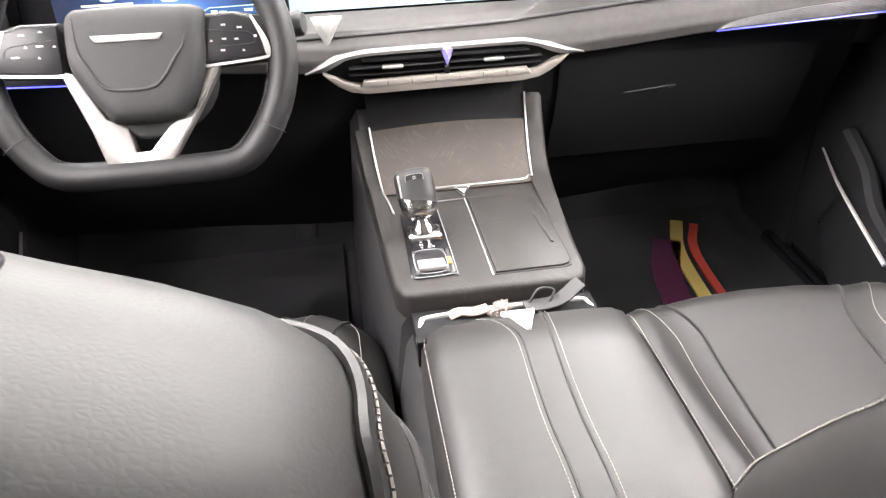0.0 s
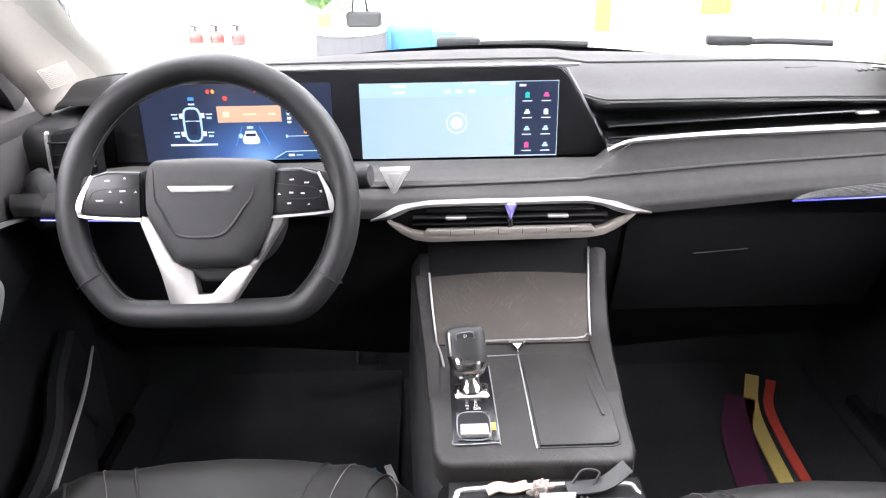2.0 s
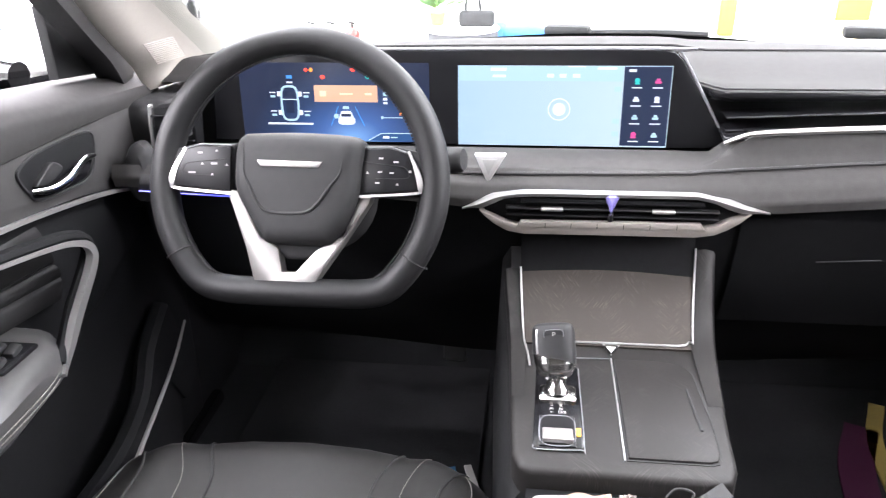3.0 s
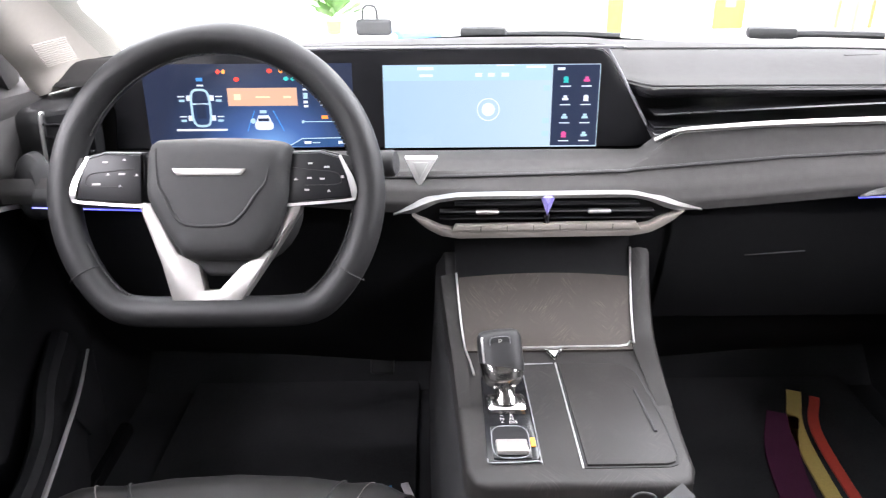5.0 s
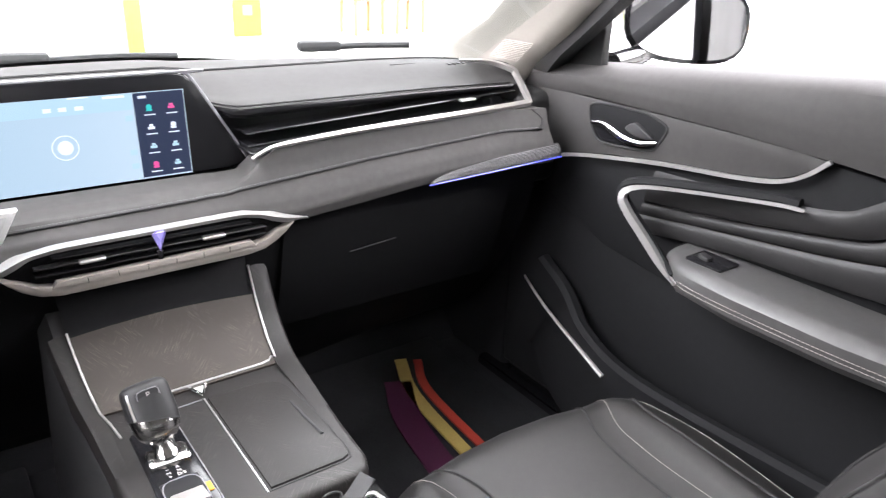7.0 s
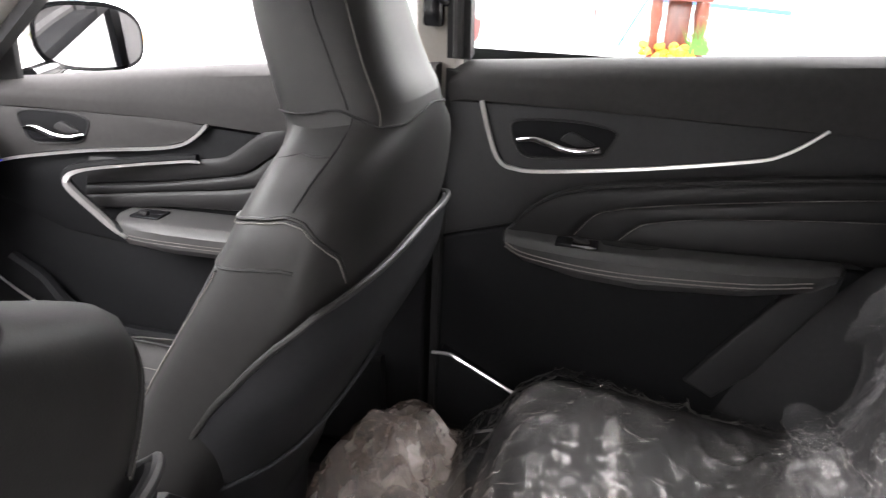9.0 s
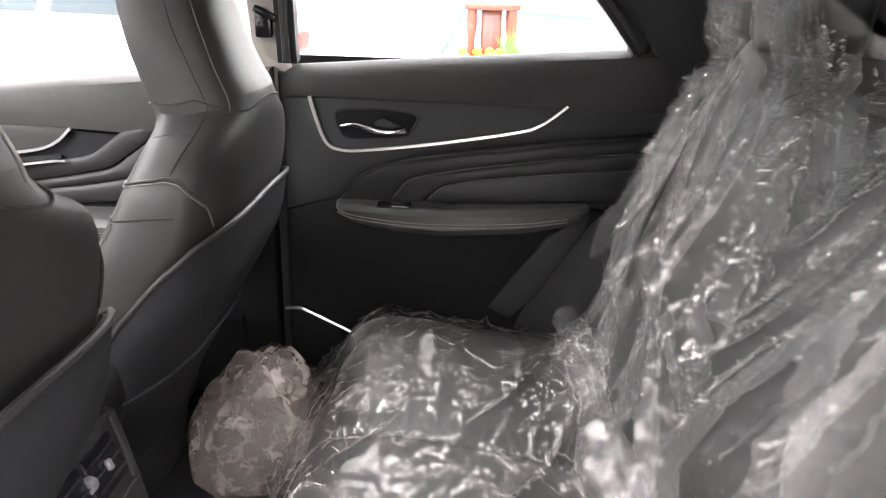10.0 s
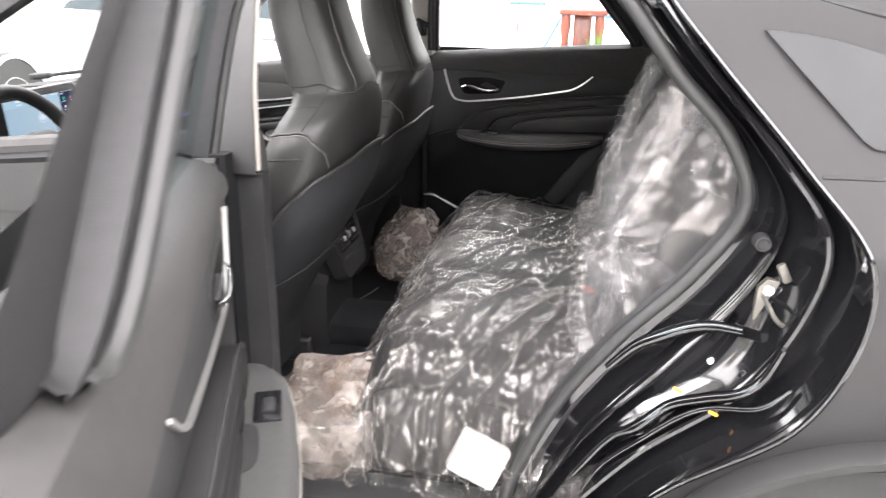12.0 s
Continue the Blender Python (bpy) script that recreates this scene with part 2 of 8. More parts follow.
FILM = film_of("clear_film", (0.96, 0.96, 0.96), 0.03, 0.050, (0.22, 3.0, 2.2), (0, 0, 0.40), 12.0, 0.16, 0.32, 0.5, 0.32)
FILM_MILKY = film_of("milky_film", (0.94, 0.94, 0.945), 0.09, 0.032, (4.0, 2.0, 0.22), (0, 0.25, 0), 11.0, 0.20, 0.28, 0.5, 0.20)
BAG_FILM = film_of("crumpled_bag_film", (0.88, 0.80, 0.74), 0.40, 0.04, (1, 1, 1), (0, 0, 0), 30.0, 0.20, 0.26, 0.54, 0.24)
WHITE = grain("white_wall_paint", (0.82, 0.82, 0.81), 0.7, 0.03, (30, 2), 0.05, 200)
CAR_WHITE = grain("white_car_paint", (0.80, 0.81, 0.82), 0.2, 0.03, (30, 2), 0, 0, coat=1.0)
TILE = grain("floor_tile", (0.58, 0.58, 0.565), 0.14, 0.06, (14, 1.2), 0.02, 60, rough_spread=0.08)
GROUT = grain("tile_grout", (0.45, 0.44, 0.42), 0.8, 0.1, (60, 4), 0.1, 200)
TINT = grain("dark_window_tint", (0.03, 0.042, 0.048), 0.35, 0.1, (9, 2), 0, 0, spec=0.2, rough_spread=0.1)
TYRE = grain("tyre_rubber", (0.018, 0.018, 0.018), 0.8, 0.2, (60, 8), 0.4, 300)
RED = grain("red_enamel", (0.36, 0.02, 0.015), 0.3, 0.15, (30, 5), 0, 0)
ORANGE = grain("orange_red_plastic", (0.75, 0.14, 0.05), 0.4, 0.1, (40, 5), 0, 0)
BLUE = grain("blue_upholstery", (0.02, 0.12, 0.28), 0.7, 0.15, (60, 5), 0.3, 400)
BLUE_LINE = grain("blue_stripe_paint", (0.04, 0.10, 0.30), 0.5, 0.1, (40, 5), 0, 0)
YELLOW = grain("yellow_paint", (0.55, 0.38, 0.02), 0.5, 0.1, (40, 5), 0, 0)
MAT_YELLOW = grain("yellow_mat_band", (0.31, 0.235, 0.075), 0.9, 0.15, (300, 9), 0.6, 700, spec=0.1)
MAT_RED = grain("red_mat_band", (0.27, 0.035, 0.025), 0.9, 0.15, (300, 9), 0.6, 700, spec=0.1)
MAT_PURPLE = grain("purple_mat_band", (0.045, 0.010, 0.028), 0.9, 0.2, (300, 9), 0.6, 700, spec=0.1)
MAT_BLUE = grain("blue_mat_band", (0.05, 0.14, 0.28), 0.9, 0.2, (300, 9), 0.6, 700, spec=0.1)
GREEN = grain("leaf_green", (0.06, 0.15, 0.02), 0.5, 0.3, (30, 5), 0, 0)
LIME = grain("lime_green_paint", (0.26, 0.38, 0.02), 0.5, 0.1, (30, 5), 0, 0)
GREYGREEN = grain("grey_green_card", (0.30, 0.32, 0.27), 0.5, 0.1, (30, 5), 0.1, 300)
CLOTH = grain("grey_table_cloth", (0.055, 0.055, 0.06), 0.9, 0.15, (80, 6), 0.3, 500)
REDWOOD = grain("red_brown_carved_wood", (0.13, 0.032, 0.016), 0.35, 0.4, (40, 6), 0.2, 200, stretch=(1, 1, 0.2))
PALEWOOD = grain("pale_wood", (0.36, 0.20, 0.07), 0.5, 0.25, (50, 6), 0.1, 200, stretch=(1, 1, 0.2))
MARIGOLD = grain("marigold_petals", (0.60, 0.25, 0.015), 0.7, 0.3, (90, 8), 0.4, 200)
PAPER = grain("white_paper", (0.36, 0.345, 0.335), 0.8, 0.06, (40, 6), 0.3, 80)
BROWN_PAPER = grain("brown_card", (0.24, 0.18, 0.135), 0.8, 0.15, (40, 6), 0.3, 80)
BEIGE = grain("beige_column_paint", (0.34, 0.32, 0.28), 0.6, 0.04, (30, 3), 0.05, 100)
RIB_GREY = grain("dark_rib_plastic", (0.085, 0.085, 0.09), 0.5, 0.1, (60, 6), 0.1, 400)
GREY = grain("grey_plastic", (0.16, 0.16, 0.17), 0.5, 0.1, (60, 6), 0.1, 400)
# same window glass, its colour darkened for the open door's grazing view
GRAZED_GLASS = glass_of("grazed_dark_glass", (0.42, 0.52, 0.54))
GLASS = glass_of("window_glass", (0.93, 0.97, 0.96))
MIRROR = grain("mirror_glass", (0.85, 0.86, 0.87), 0.02, 0.01, (10, 3), 0, 0, metal=1.0, rough_spread=0.0)
AMBIENT = glow("blue_ambient_light", (0.10, 0.12, 1.0), 1.5)
EMBLEM = grain("brushed_emblem", (0.48, 0.48, 0.47), 0.35, 0.05, (60, 6), 0.05, 900, metal=0.2)
LAMP_WHITE = glow("lamp_diffuser", (1.0, 0.97, 0.93), 8.0)


# ---- shapes ----
def mesh(name, verts, faces, smooth=True):
    me = bpy.data.meshes.new(name)
    me.from_pydata([tuple(v) for v in verts], [], faces)
    me.validate()
    bm = bmesh.new()
    bm.from_mesh(me)
    bmesh.ops.remove_doubles(bm, verts=bm.verts, dist=1e-6)
    bmesh.ops.recalc_face_normals(bm, faces=bm.faces)
    bm.to_mesh(me)
    bm.free()
    if smooth:
        me.shade_smooth()
        me.set_sharp_from_angle(angle=radians(38))
    return me


def thing(name, loc, label, category, group="", kind=""):
    """The Empty at the base of a thing."""
    ob = tagged(new(name), label, category, group, kind)
    ob.location = loc
    ob.empty_display_size = 0.05
    return ob


def part(name, shape, material, parent, label="", smooth=True):
    """One mesh object under a thing or a part; its shape is given in world places."""
    me = mesh(name, *shape, smooth) if isinstance(shape, tuple) else shape
    if not me.materials:
        me.materials.append(material)
    ob = new(name, me)
    if parent is not None:
        ob.parent = parent
        if parent.type == "EMPTY":
            ob.matrix_parent_inverse = Matrix.Translation(-parent.location)
    return tagged(ob, label)


def solid(name, shape, material, label, category="", group="", kind="", smooth=True):
    return tagged(part(name, shape, material, None, "", smooth), label, category, group, kind)


def join(*shapes):
    vs, fs = [], []
    for v, f in shapes:
        k = len(vs)
        vs.extend(v)
        fs.extend([tuple(i + k for i in q) for q in f])
    return vs, fs


def moved(shape, m):
    return [tuple(m @ Vector(v)) for v in shape[0]], shape[1]


def flip(shape, s):
    """The shape itself (s = 1) or its mirror image across the car's middle (s = -1)."""
    return (shape[0], shape[1]) if s > 0 else ([(-v[0], v[1], v[2]) for v in shape[0]], [tuple(reversed(f)) for f in shape[1]])


def curve(pts, n=8, closed=False):
    """A smooth line through the points."""
    p = [np.array(q, float) for q in pts]
    k, out = len(p), []
    for i in range(k if closed else k - 1):
        a, b = p[i], p[(i + 1) % k]
        pre = p[i - 1] if i or closed else 2 * a - b
        post = p[(i + 2) % k] if i + 2 < k or closed else 2 * b - a
        for j in range(n):
            t = j / n
            out.append(0.5 * (2 * a + (b - pre) * t + (2 * pre - 5 * a + 4 * b - post) * t * t + (3 * a - pre - 3 * b + post) * t**3))
    return out if closed else out + [p[-1]]


def loft(rings, closed=True, caps=True, around=False):
    n, k = len(rings[0]), len(rings)
    verts = [tuple(map(float, v)) for r in rings for v in r]
    faces = []
    for i in range(k if around else k - 1):
        for j in range(n if closed else n - 1):
            a, b = i * n + j, i * n + (j + 1) % n
            c, d = ((i + 1) % k) * n + (j + 1) % n, ((i + 1) % k) * n + j
            faces.append((a, b, c, d))
    if caps and closed and not around:
        faces += [tuple(range(n))[::-1], tuple(range((k - 1) * n, k * n))]
    return verts, faces


def sweep(pts, profile, up=(0, 0, 1), closed=False, scale=None, caps=True):
    """A profile of (across, up) points drawn along a line."""
    p = [Vector(q) for q in pts]
    rings = []
    for i, q in enumerate(p):
        a = p[i - 1] if i or closed else q
        b = p[(i + 1) % len(p)] if i + 1 < len(p) or closed else q
        along = (b - a).normalized()
        side = along.cross(Vector(up))
        side = side.normalized() if side.length > 1e-6 else Vector((1, 0, 0))
        top = side.cross(along)
        s = scale(i / max(1, len(p) - 1)) if scale else 1
        rings.append([q + side * (c * s) + top * (d * s) for c, d in profile])
    return loft(rings, True, caps, closed)


def round_profile(r, n=8, flat=1.0):
    return [(r * math.cos(math.tau * i / n), r * flat * math.sin(math.tau * i / n)) for i in range(n)]


def tube(pts, r, n=8, closed=False, up=(0, 0, 1), flat=1.0, scale=None):
    return sweep(pts, round_profile(r, n, flat), up, closed, scale)


def stitches(pts, step=0.0075, fill=0.62, r=0.0008):
    """A row of short thread stitches along a line."""
    p = [Vector(q) for q in pts]
    lens = [0.0]
    for a, b in zip(p, p[1:]):
        lens.append(lens[-1] + (b - a).length)
    shapes, s, k = [], 0.0, 0

    def place(d):
        i = min(len(p) - 2, max(0, next((j for j in range(len(lens) - 1) if lens[j + 1] >= d), len(p) - 2)))
        u = (d - lens[i]) / max(1e-9, lens[i + 1] - lens[i])
        return p[i].lerp(p[i + 1], u)

    while s + step * fill < lens[-1] and k < 400:
        a, b = place(s), place(s + step * fill)
        if (b - a).length > 1e-5:
            shapes.append(tube([a, a.lerp(b, 0.5) + Vector((0, 0, 0)), b], r, 5))
        s, k = s + step, k + 1
    return join(*shapes) if shapes else ([], [])


def from_bm(bm):
    bm.verts.index_update()
    out = [tuple(v.co) for v in bm.verts], [tuple(v.index for v in f.verts) for f in bm.faces]
    bm.free()
    return out


def rbox(sx, sy, sz, bev=0.004, seg=2, m=None):
    """A box with rounded edges, centred, or at the pose m."""
    bm = bmesh.new()
    bmesh.ops.create_cube(bm, size=1.0, matrix=Matrix.Diagonal((sx, sy, sz, 1)))
    if bev:
        bmesh.ops.bevel(bm, geom=bm.edges[:], offset=min(bev, 0.49 * min(sx, sy, sz)), segments=seg, affect="EDGES", profile=0.5)
    if m is not None:
        bm.transform(m)
    return from_bm(bm)


def prism(outline, a, b, axis="x", bev=0.004, seg=2):
    """An outline (two coordinates, the given axis left out) made solid from a to b along that axis, its b side rounded."""
    def at(p, w):
        return {"x": (w, p[0], p[1]), "y": (p[0], w, p[1]), "z": (p[0], p[1], w)}[axis]
    bm = bmesh.new()
    lo = [bm.verts.new(at(p, a)) for p in outline]
    hi = [bm.verts.new(at(p, b)) for p in outline]
    n = len(outline)
    bm.faces.new(lo[::-1])
    top = bm.faces.new(hi)
    for i in range(n):
        bm.faces.new((lo[i], lo[(i + 1) % n], hi[(i + 1) % n], hi[i]))
    bmesh.ops.recalc_face_normals(bm, faces=bm.faces)
    if bev:
        bmesh.ops.bevel(bm, geom=list(top.edges), offset=bev, segments=seg, affect="EDGES", profile=0.5, clamp_overlap=True)
    return from_bm(bm)


def sheet(f, nu, nv, closed_u=False):
    """A grid whose point (u, v), both 0 to 1, lies at f(u, v)."""
    verts = [tuple(map(float, f(i / nu, j / nv))) for j in range(nv + 1) for i in range(nu + 1)]
    w = nu + 1
    return verts, [(j * w + i, j * w + i + 1, (j + 1) * w + i + 1, (j + 1) * w + i) for j in range(nv) for i in range(nu)]


def thick(shape, d):
    """A sheet given a thickness d against its normals."""
    bm = bmesh.new()
    vs = [bm.verts.new(v) for v in shape[0]]
    for f in shape[1]:
        bm.faces.new([vs[i] for i in f])
    bmesh.ops.recalc_face_normals(bm, faces=bm.faces)
    bmesh.ops.solidify(bm, geom=bm.faces[:], thickness=d)
    return from_bm(bm)


def interp(x, table):
    return float(np.interp(x, [t[0] for t in table], [t[1] for t in table]))


def smoothstep(a, b, x):
    t = min(1, max(0, (x - a) / (b - a)))
    return t * t * (3 - 2 * t)


def disc(r, h, m, n=24, bev=0.0):
    """A round slab of radius r and height h, standing on its pose's z axis."""
    rr = [(r - bev, 0), (r, bev), (r, h - bev), (r - bev, h)] if bev else [(r, 0), (r, h)]
    rings = [[m @ Vector((q * math.cos(math.tau * i / n), q * math.sin(math.tau * i / n), z)) for i in range(n)] for q, z in rr]
    return loft(rings)


def lathe(profile, m, n=24):
    return loft([[m @ Vector((r * math.cos(math.tau * i / n), r * math.sin(math.tau * i / n), z)) for i in range(n)] for r, z in profile])


# ---- showroom ----
def tiled_floor():
    base = solid("floor", rbox(22, 22, 0.1, 0, 1, pose(1.5, 1.0, -0.056)), GROUT, "pale grout bed of the showroom floor", "floor", kind="structure")
    me = mesh("tile", *rbox(0.792, 0.792, 0.012, 0.002, 1))
    me.materials.append(TILE)
    for i in range(17):
        for j in range(17):
            x, y = 3.2 + (i - 5) * 0.8, -1.2 + (j - 8) * 0.8
            ob = new("tile", me)
            ob.parent = base
            ob.location = (x, y, -0.006)
    rest = []
    for i in range(-2, 28):
        for j in range(-2, 28):
            x, y = 3.2 + (i - 5 - 7) * 0.8, -1.2 + (j - 8 - 4) * 0.8
            a, b = round((x - 3.2) / 0.8) + 5, round((y + 1.2) / 0.8) + 8
            if not (0 <= a < 17 and 0 <= b < 17) and -9.4 < x < 12.4 and -9.9 < y < 11.9:
                rest.append(rbox(0.792, 0.792, 0.012, 0, 1, pose(x, y, -0.006)))
    part("far_tiles", join(*rest), TILE, base, "pale polished floor tiles")["kind"] = "stuff"


for nm, m, sx, sy in (("wall_north", pose(1.5, 11.6, 2.1), 22, 0.2), ("wall_south", pose(1.5, -9.6, 2.1), 22, 0.2),
                      ("wall_west", pose(-9.1, 1.0, 2.1), 0.2, 21), ("wall_east", pose(12.1, 1.0, 2.1), 0.2, 21)):
    solid(nm, rbox(sx, sy, 4.2, 0, 1, m), WHITE, "white painted showroom wall", "wall", kind="structure")
solid("ceiling", rbox(21.2, 21.2, 0.2, 0, 1, pose(1.5, 1.0, 4.3)), WHITE, "white showroom ceiling", "ceiling", kind="structure")
for lx, ly, k, sx, sy in LAMPS:
    # panel for each added lamp, out of view
    th = thing("added_ceiling_light", (lx, ly, 4.2), "unseen flat white ceiling light panel, added to light the car", "ceiling light", "showroom lights")
    part("light_frame", rbox(sx + 0.1, sy + 0.1, 0.06, 0.01, 1, pose(lx, ly, 4.17)), GREY, th)
    part("diffuser", rbox(sx, sy, 0.02, 0.004, 1, pose(lx, ly, 4.135)), LAMP_WHITE, th)


# ---- the car's shell ----
def opening(pts):
    return curve(pts, 6)


# rear edge of a rear door opening: seal line and the outer edge, as (y, z) from roof to sill
SEAL = [(-1.42, 1.50), (-1.523, 1.389), (-1.60, 1.295), (-1.69, 1.20), (-1.728, 1.09), (-1.66, 0.965), (-1.555, 0.84), (-1.455, 0.69), (-1.385, 0.52), (-1.36, 0.42)]
OUTER = [(-1.50, 1.50), (-1.567, 1.408), (-1.65, 1.315), (-1.77, 1.185), (-1.857, 1.075), (-1.862, 0.95), (-1.80, 0.80), (-1.64, 0.665), (-1.50, 0.50), (-1.44, 0.40)]
OUT_X = [(1.50, 0.735), (1.41, 0.79), (1.3, 0.83), (1.185, 0.885), (1.075, 0.945), (0.95, 0.955), (0.8, 0.95), (0.6, 0.93), (0.4, 0.90)]


def side_x(z):
    return interp(-z, [(-a, b) for a, b in OUT_X])


def quarter(s):
    """The body's side behind a rear door: jamb with its folds, seal, outer panel with glass, arch and wheel."""
    body = thing("rear_quarter", (s * 0.9, -2.1, 0.0), "black gloss door jamb and grey rear body side of the car", "car body")
    a = [np.array(p) for p in curve(SEAL, 10)]
    b = [np.array(p) for p in curve(OUTER, 10)]
    # folds of the jamb from the seal outwards: share of the way, depth inwards from the straight line
    steps = [(0.0, 0.0), (0.10, 0.0), (0.14, -0.022), (0.30, -0.026), (0.34, -0.008), (0.40, -0.006), (0.44, -0.030), (0.66, -0.034), (0.70, -0.010), (0.76, -0.010), (0.80, -0.034), (0.92, -0.030), (0.955, 0.0), (1.0, 0.004)]
    rings = []
    for k, d in steps:
        ring = []
        for p, q in zip(a, b):
            w = p + (q - p) * k
            x = 0.765 + (side_x(q[1]) - 0.765) * (k**1.5 if k < 1 else 1) + d
            ring.append((s * x, w[0], w[1]))
        rings.append(ring)
    jamb = part("door_jamb", loft(rings, False, False), PAINT, body, "gloss black painted door jamb")
    grid = [[(k, p + (q - p) * k, side_x(q[1])) for p, q in zip(a[::2], b[::2])] for k in np.linspace(0, 1, 21)]

    def on_jamb(y, z):
        k, w, sx = min((g for row in grid for g in row), key=lambda g: (g[1][0] - y) ** 2 + (g[1][1] - z) ** 2)
        return s * (0.765 + (sx - 0.765) * k**1.5 + 0.002), y, z
    for row, r in (([(-1.737, 0.905), (-1.700, 0.897), (-1.663, 0.883), (-1.620, 0.860), (-1.579, 0.830), (-1.535, 0.782)], 0.011),
                   ([(-1.786, 0.905), (-1.765, 0.850), (-1.735, 0.820), (-1.690, 0.792), (-1.638, 0.758), (-1.590, 0.715), (-1.547, 0.672), (-1.490, 0.590)], 0.010),
                   ([(-1.800, 0.850), (-1.760, 0.812), (-1.700, 0.782), (-1.656, 0.752), (-1.600, 0.700), (-1.540, 0.630), (-1.506, 0.580)], 0.006)):
        part("jamb_fold", tube(curve([on_jamb(*p) for p in row], 6), r, 10, up=(1, 0, 0), scale=lambda t: 0.35 + 0.65 * math.sin(math.pi * (0.08 + 0.84 * t)) ** 0.5), PAINT, body, "pressed fold of the jamb")
    # rubber seal with its lip
    part("door_seal", tube([(s * 0.762, p[0] + 0.004, p[1]) for p in a], 0.0125, 10, up=(1, 0, 0)), RUBBER, body, "black rubber door seal")
    mid = [(s * (0.775 + (side_x(q[1]) - 0.765) * 0.55), *(p + (q - p) * 0.73)) for p, q in zip(a, b)]
    part("jamb_bead", tube(mid, 0.007, 8, up=(1, 0, 0)), PAINT, body)
    part("inner_trim", loft([[(s * (0.765 - 0.006), p[0] + 0.0, p[1]) for p in a], [(s * 0.74, p[0] + 0.015, p[1] + 0.008) for p in a], [(s * 0.70, p[0] - 0.06, p[1] + 0.04) for p in a], [(s * 0.66, p[0] - 0.22, p[1] + 0.06) for p in a]], False, False), HARD, body, "dark inner pillar trim")
    # outer skin
    cy, cz, cr = -2.0, 0.36, 0.432

    def skin(u, v):
        q = b[min(len(b) - 1, int(v * (len(b) - 1) + 0.5))]
        y = q[0] + (-3.0 - q[0]) * u
        z = q[1]
        x = side_x(z) - 0.05 * u * u - 0.02 * max(0, z - 1.1) * u
        dy, dz = y - cy, z - cz
        r = math.hypot(dy, dz)
        if r < cr and z > 0.2:
            z = cz + math.sqrt(max(1e-4, cr * cr - min(dy * dy, cr * cr * 0.999)))
            x = side_x(z) - 0.05 * u * u
        return (s * (x + 0.004), y, z)
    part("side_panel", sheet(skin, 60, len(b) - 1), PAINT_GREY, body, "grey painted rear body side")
    edge = [(s * (side_x(q[1]) + 0.004), q[0], q[1]) for q in b]
    part("panel_edge", tube(edge, 0.0045, 8, up=(1, 0, 0)), PAINT, body)
    crease = curve([(s * (side_x(1.178) + 0.0035), -1.79, 1.178), (s * (side_x(1.178) - 0.008), -2.2, 1.185), (s * (side_x(1.178) - 0.035), -2.8, 1.20)], 6)
    part("panel_gap", tube(crease, 0.0035, 6), SEAM, body)
    upper = curve([(s * (side_x(1.43) + 0.003), -1.72, 1.425), (s * (side_x(1.40) + 0.004), -1.9, 1.385), (s * (side_x(1.36) - 0.01), -2.2, 1.345), (s * (side_x(1.3) - 0.05), -2.8, 1.29)], 6)
    part("roof_seam", tube(upper, 0.005, 6), SEAM, body)
    glass = [(s * (side_x(z) - 0.002 - 0.05 * ((y + 1.7) / -1.3) ** 2 + 0.012), y, z) for y, z in ((-1.700, 1.369), (-1.730, 1.3685), (-1.80, 1.358), (-1.90, 1.332), (-2.05, 1.277), (-2.12, 1.242), (-2.10, 1.226), (-1.90, 1.2175), (-1.856, 1.2185), (-1.840, 1.228))]
    n = len(glass)
    part("quarter_glass", ([*glass, *[(g[0] - s * 0.006, g[1], g[2]) for g in glass]], [tuple(range(n)), tuple(range(2 * n - 1, n - 1, -1))] + [(i, (i + 1) % n, n + (i + 1) % n, n + i) for i in range(n)]), QUARTER, body, "quarter glass in flat grey standing in for its pale reflection")
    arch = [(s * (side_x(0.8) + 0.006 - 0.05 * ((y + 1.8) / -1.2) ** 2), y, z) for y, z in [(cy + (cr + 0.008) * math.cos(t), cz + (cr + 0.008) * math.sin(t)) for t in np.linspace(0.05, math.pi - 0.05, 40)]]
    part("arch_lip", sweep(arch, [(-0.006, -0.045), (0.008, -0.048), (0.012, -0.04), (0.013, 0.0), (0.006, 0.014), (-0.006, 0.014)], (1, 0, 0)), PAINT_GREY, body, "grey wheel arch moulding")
    part("arch_liner", loft([[(s * w, cy + (cr - 0.01) * math.cos(t), cz + (cr - 0.01) * math.sin(t)) for t in np.linspace(0, math.pi, 30)] for w in (0.93, 0.62)], False, False), DARK, body)
    m = pose(s * 0.88, cy, 0.36, 0, 90 * s, 0)
    tyre = part("rear_tyre", lathe([(0.22, -0.21), (0.30, -0.215), (0.345, -0.20), (0.36, -0.17), (0.36, -0.03), (0.345, 0.0), (0.30, 0.012), (0.22, 0.006)], m, 48), TYRE, body, "black rubber tyre")
    part("rim", lathe([(0.22, -0.19), (0.225, 0.0), (0.20, 0.002), (0.19, -0.05), (0.06, -0.03), (0.05, -0.02)], m, 40), SILVER, tyre)
    if s < 0:
        st = part("striker_plate", prism([(-1.81, 0.905), (-1.752, 0.905), (-1.752, 0.975), (-1.765, 0.99), (-1.80, 0.985), (-1.812, 0.965)], -0.80, -0.812, "x", 0.003), ZINC, body, "zinc plated door striker")
        part("striker_loop", tube(curve([(-0.812, -1.795, 0.925), (-0.85, -1.79, 0.928), (-0.855, -1.775, 0.94), (-0.85, -1.765, 0.955), (-0.812, -1.762, 0.96)], 5), 0.0034, 8), ZINC, st)
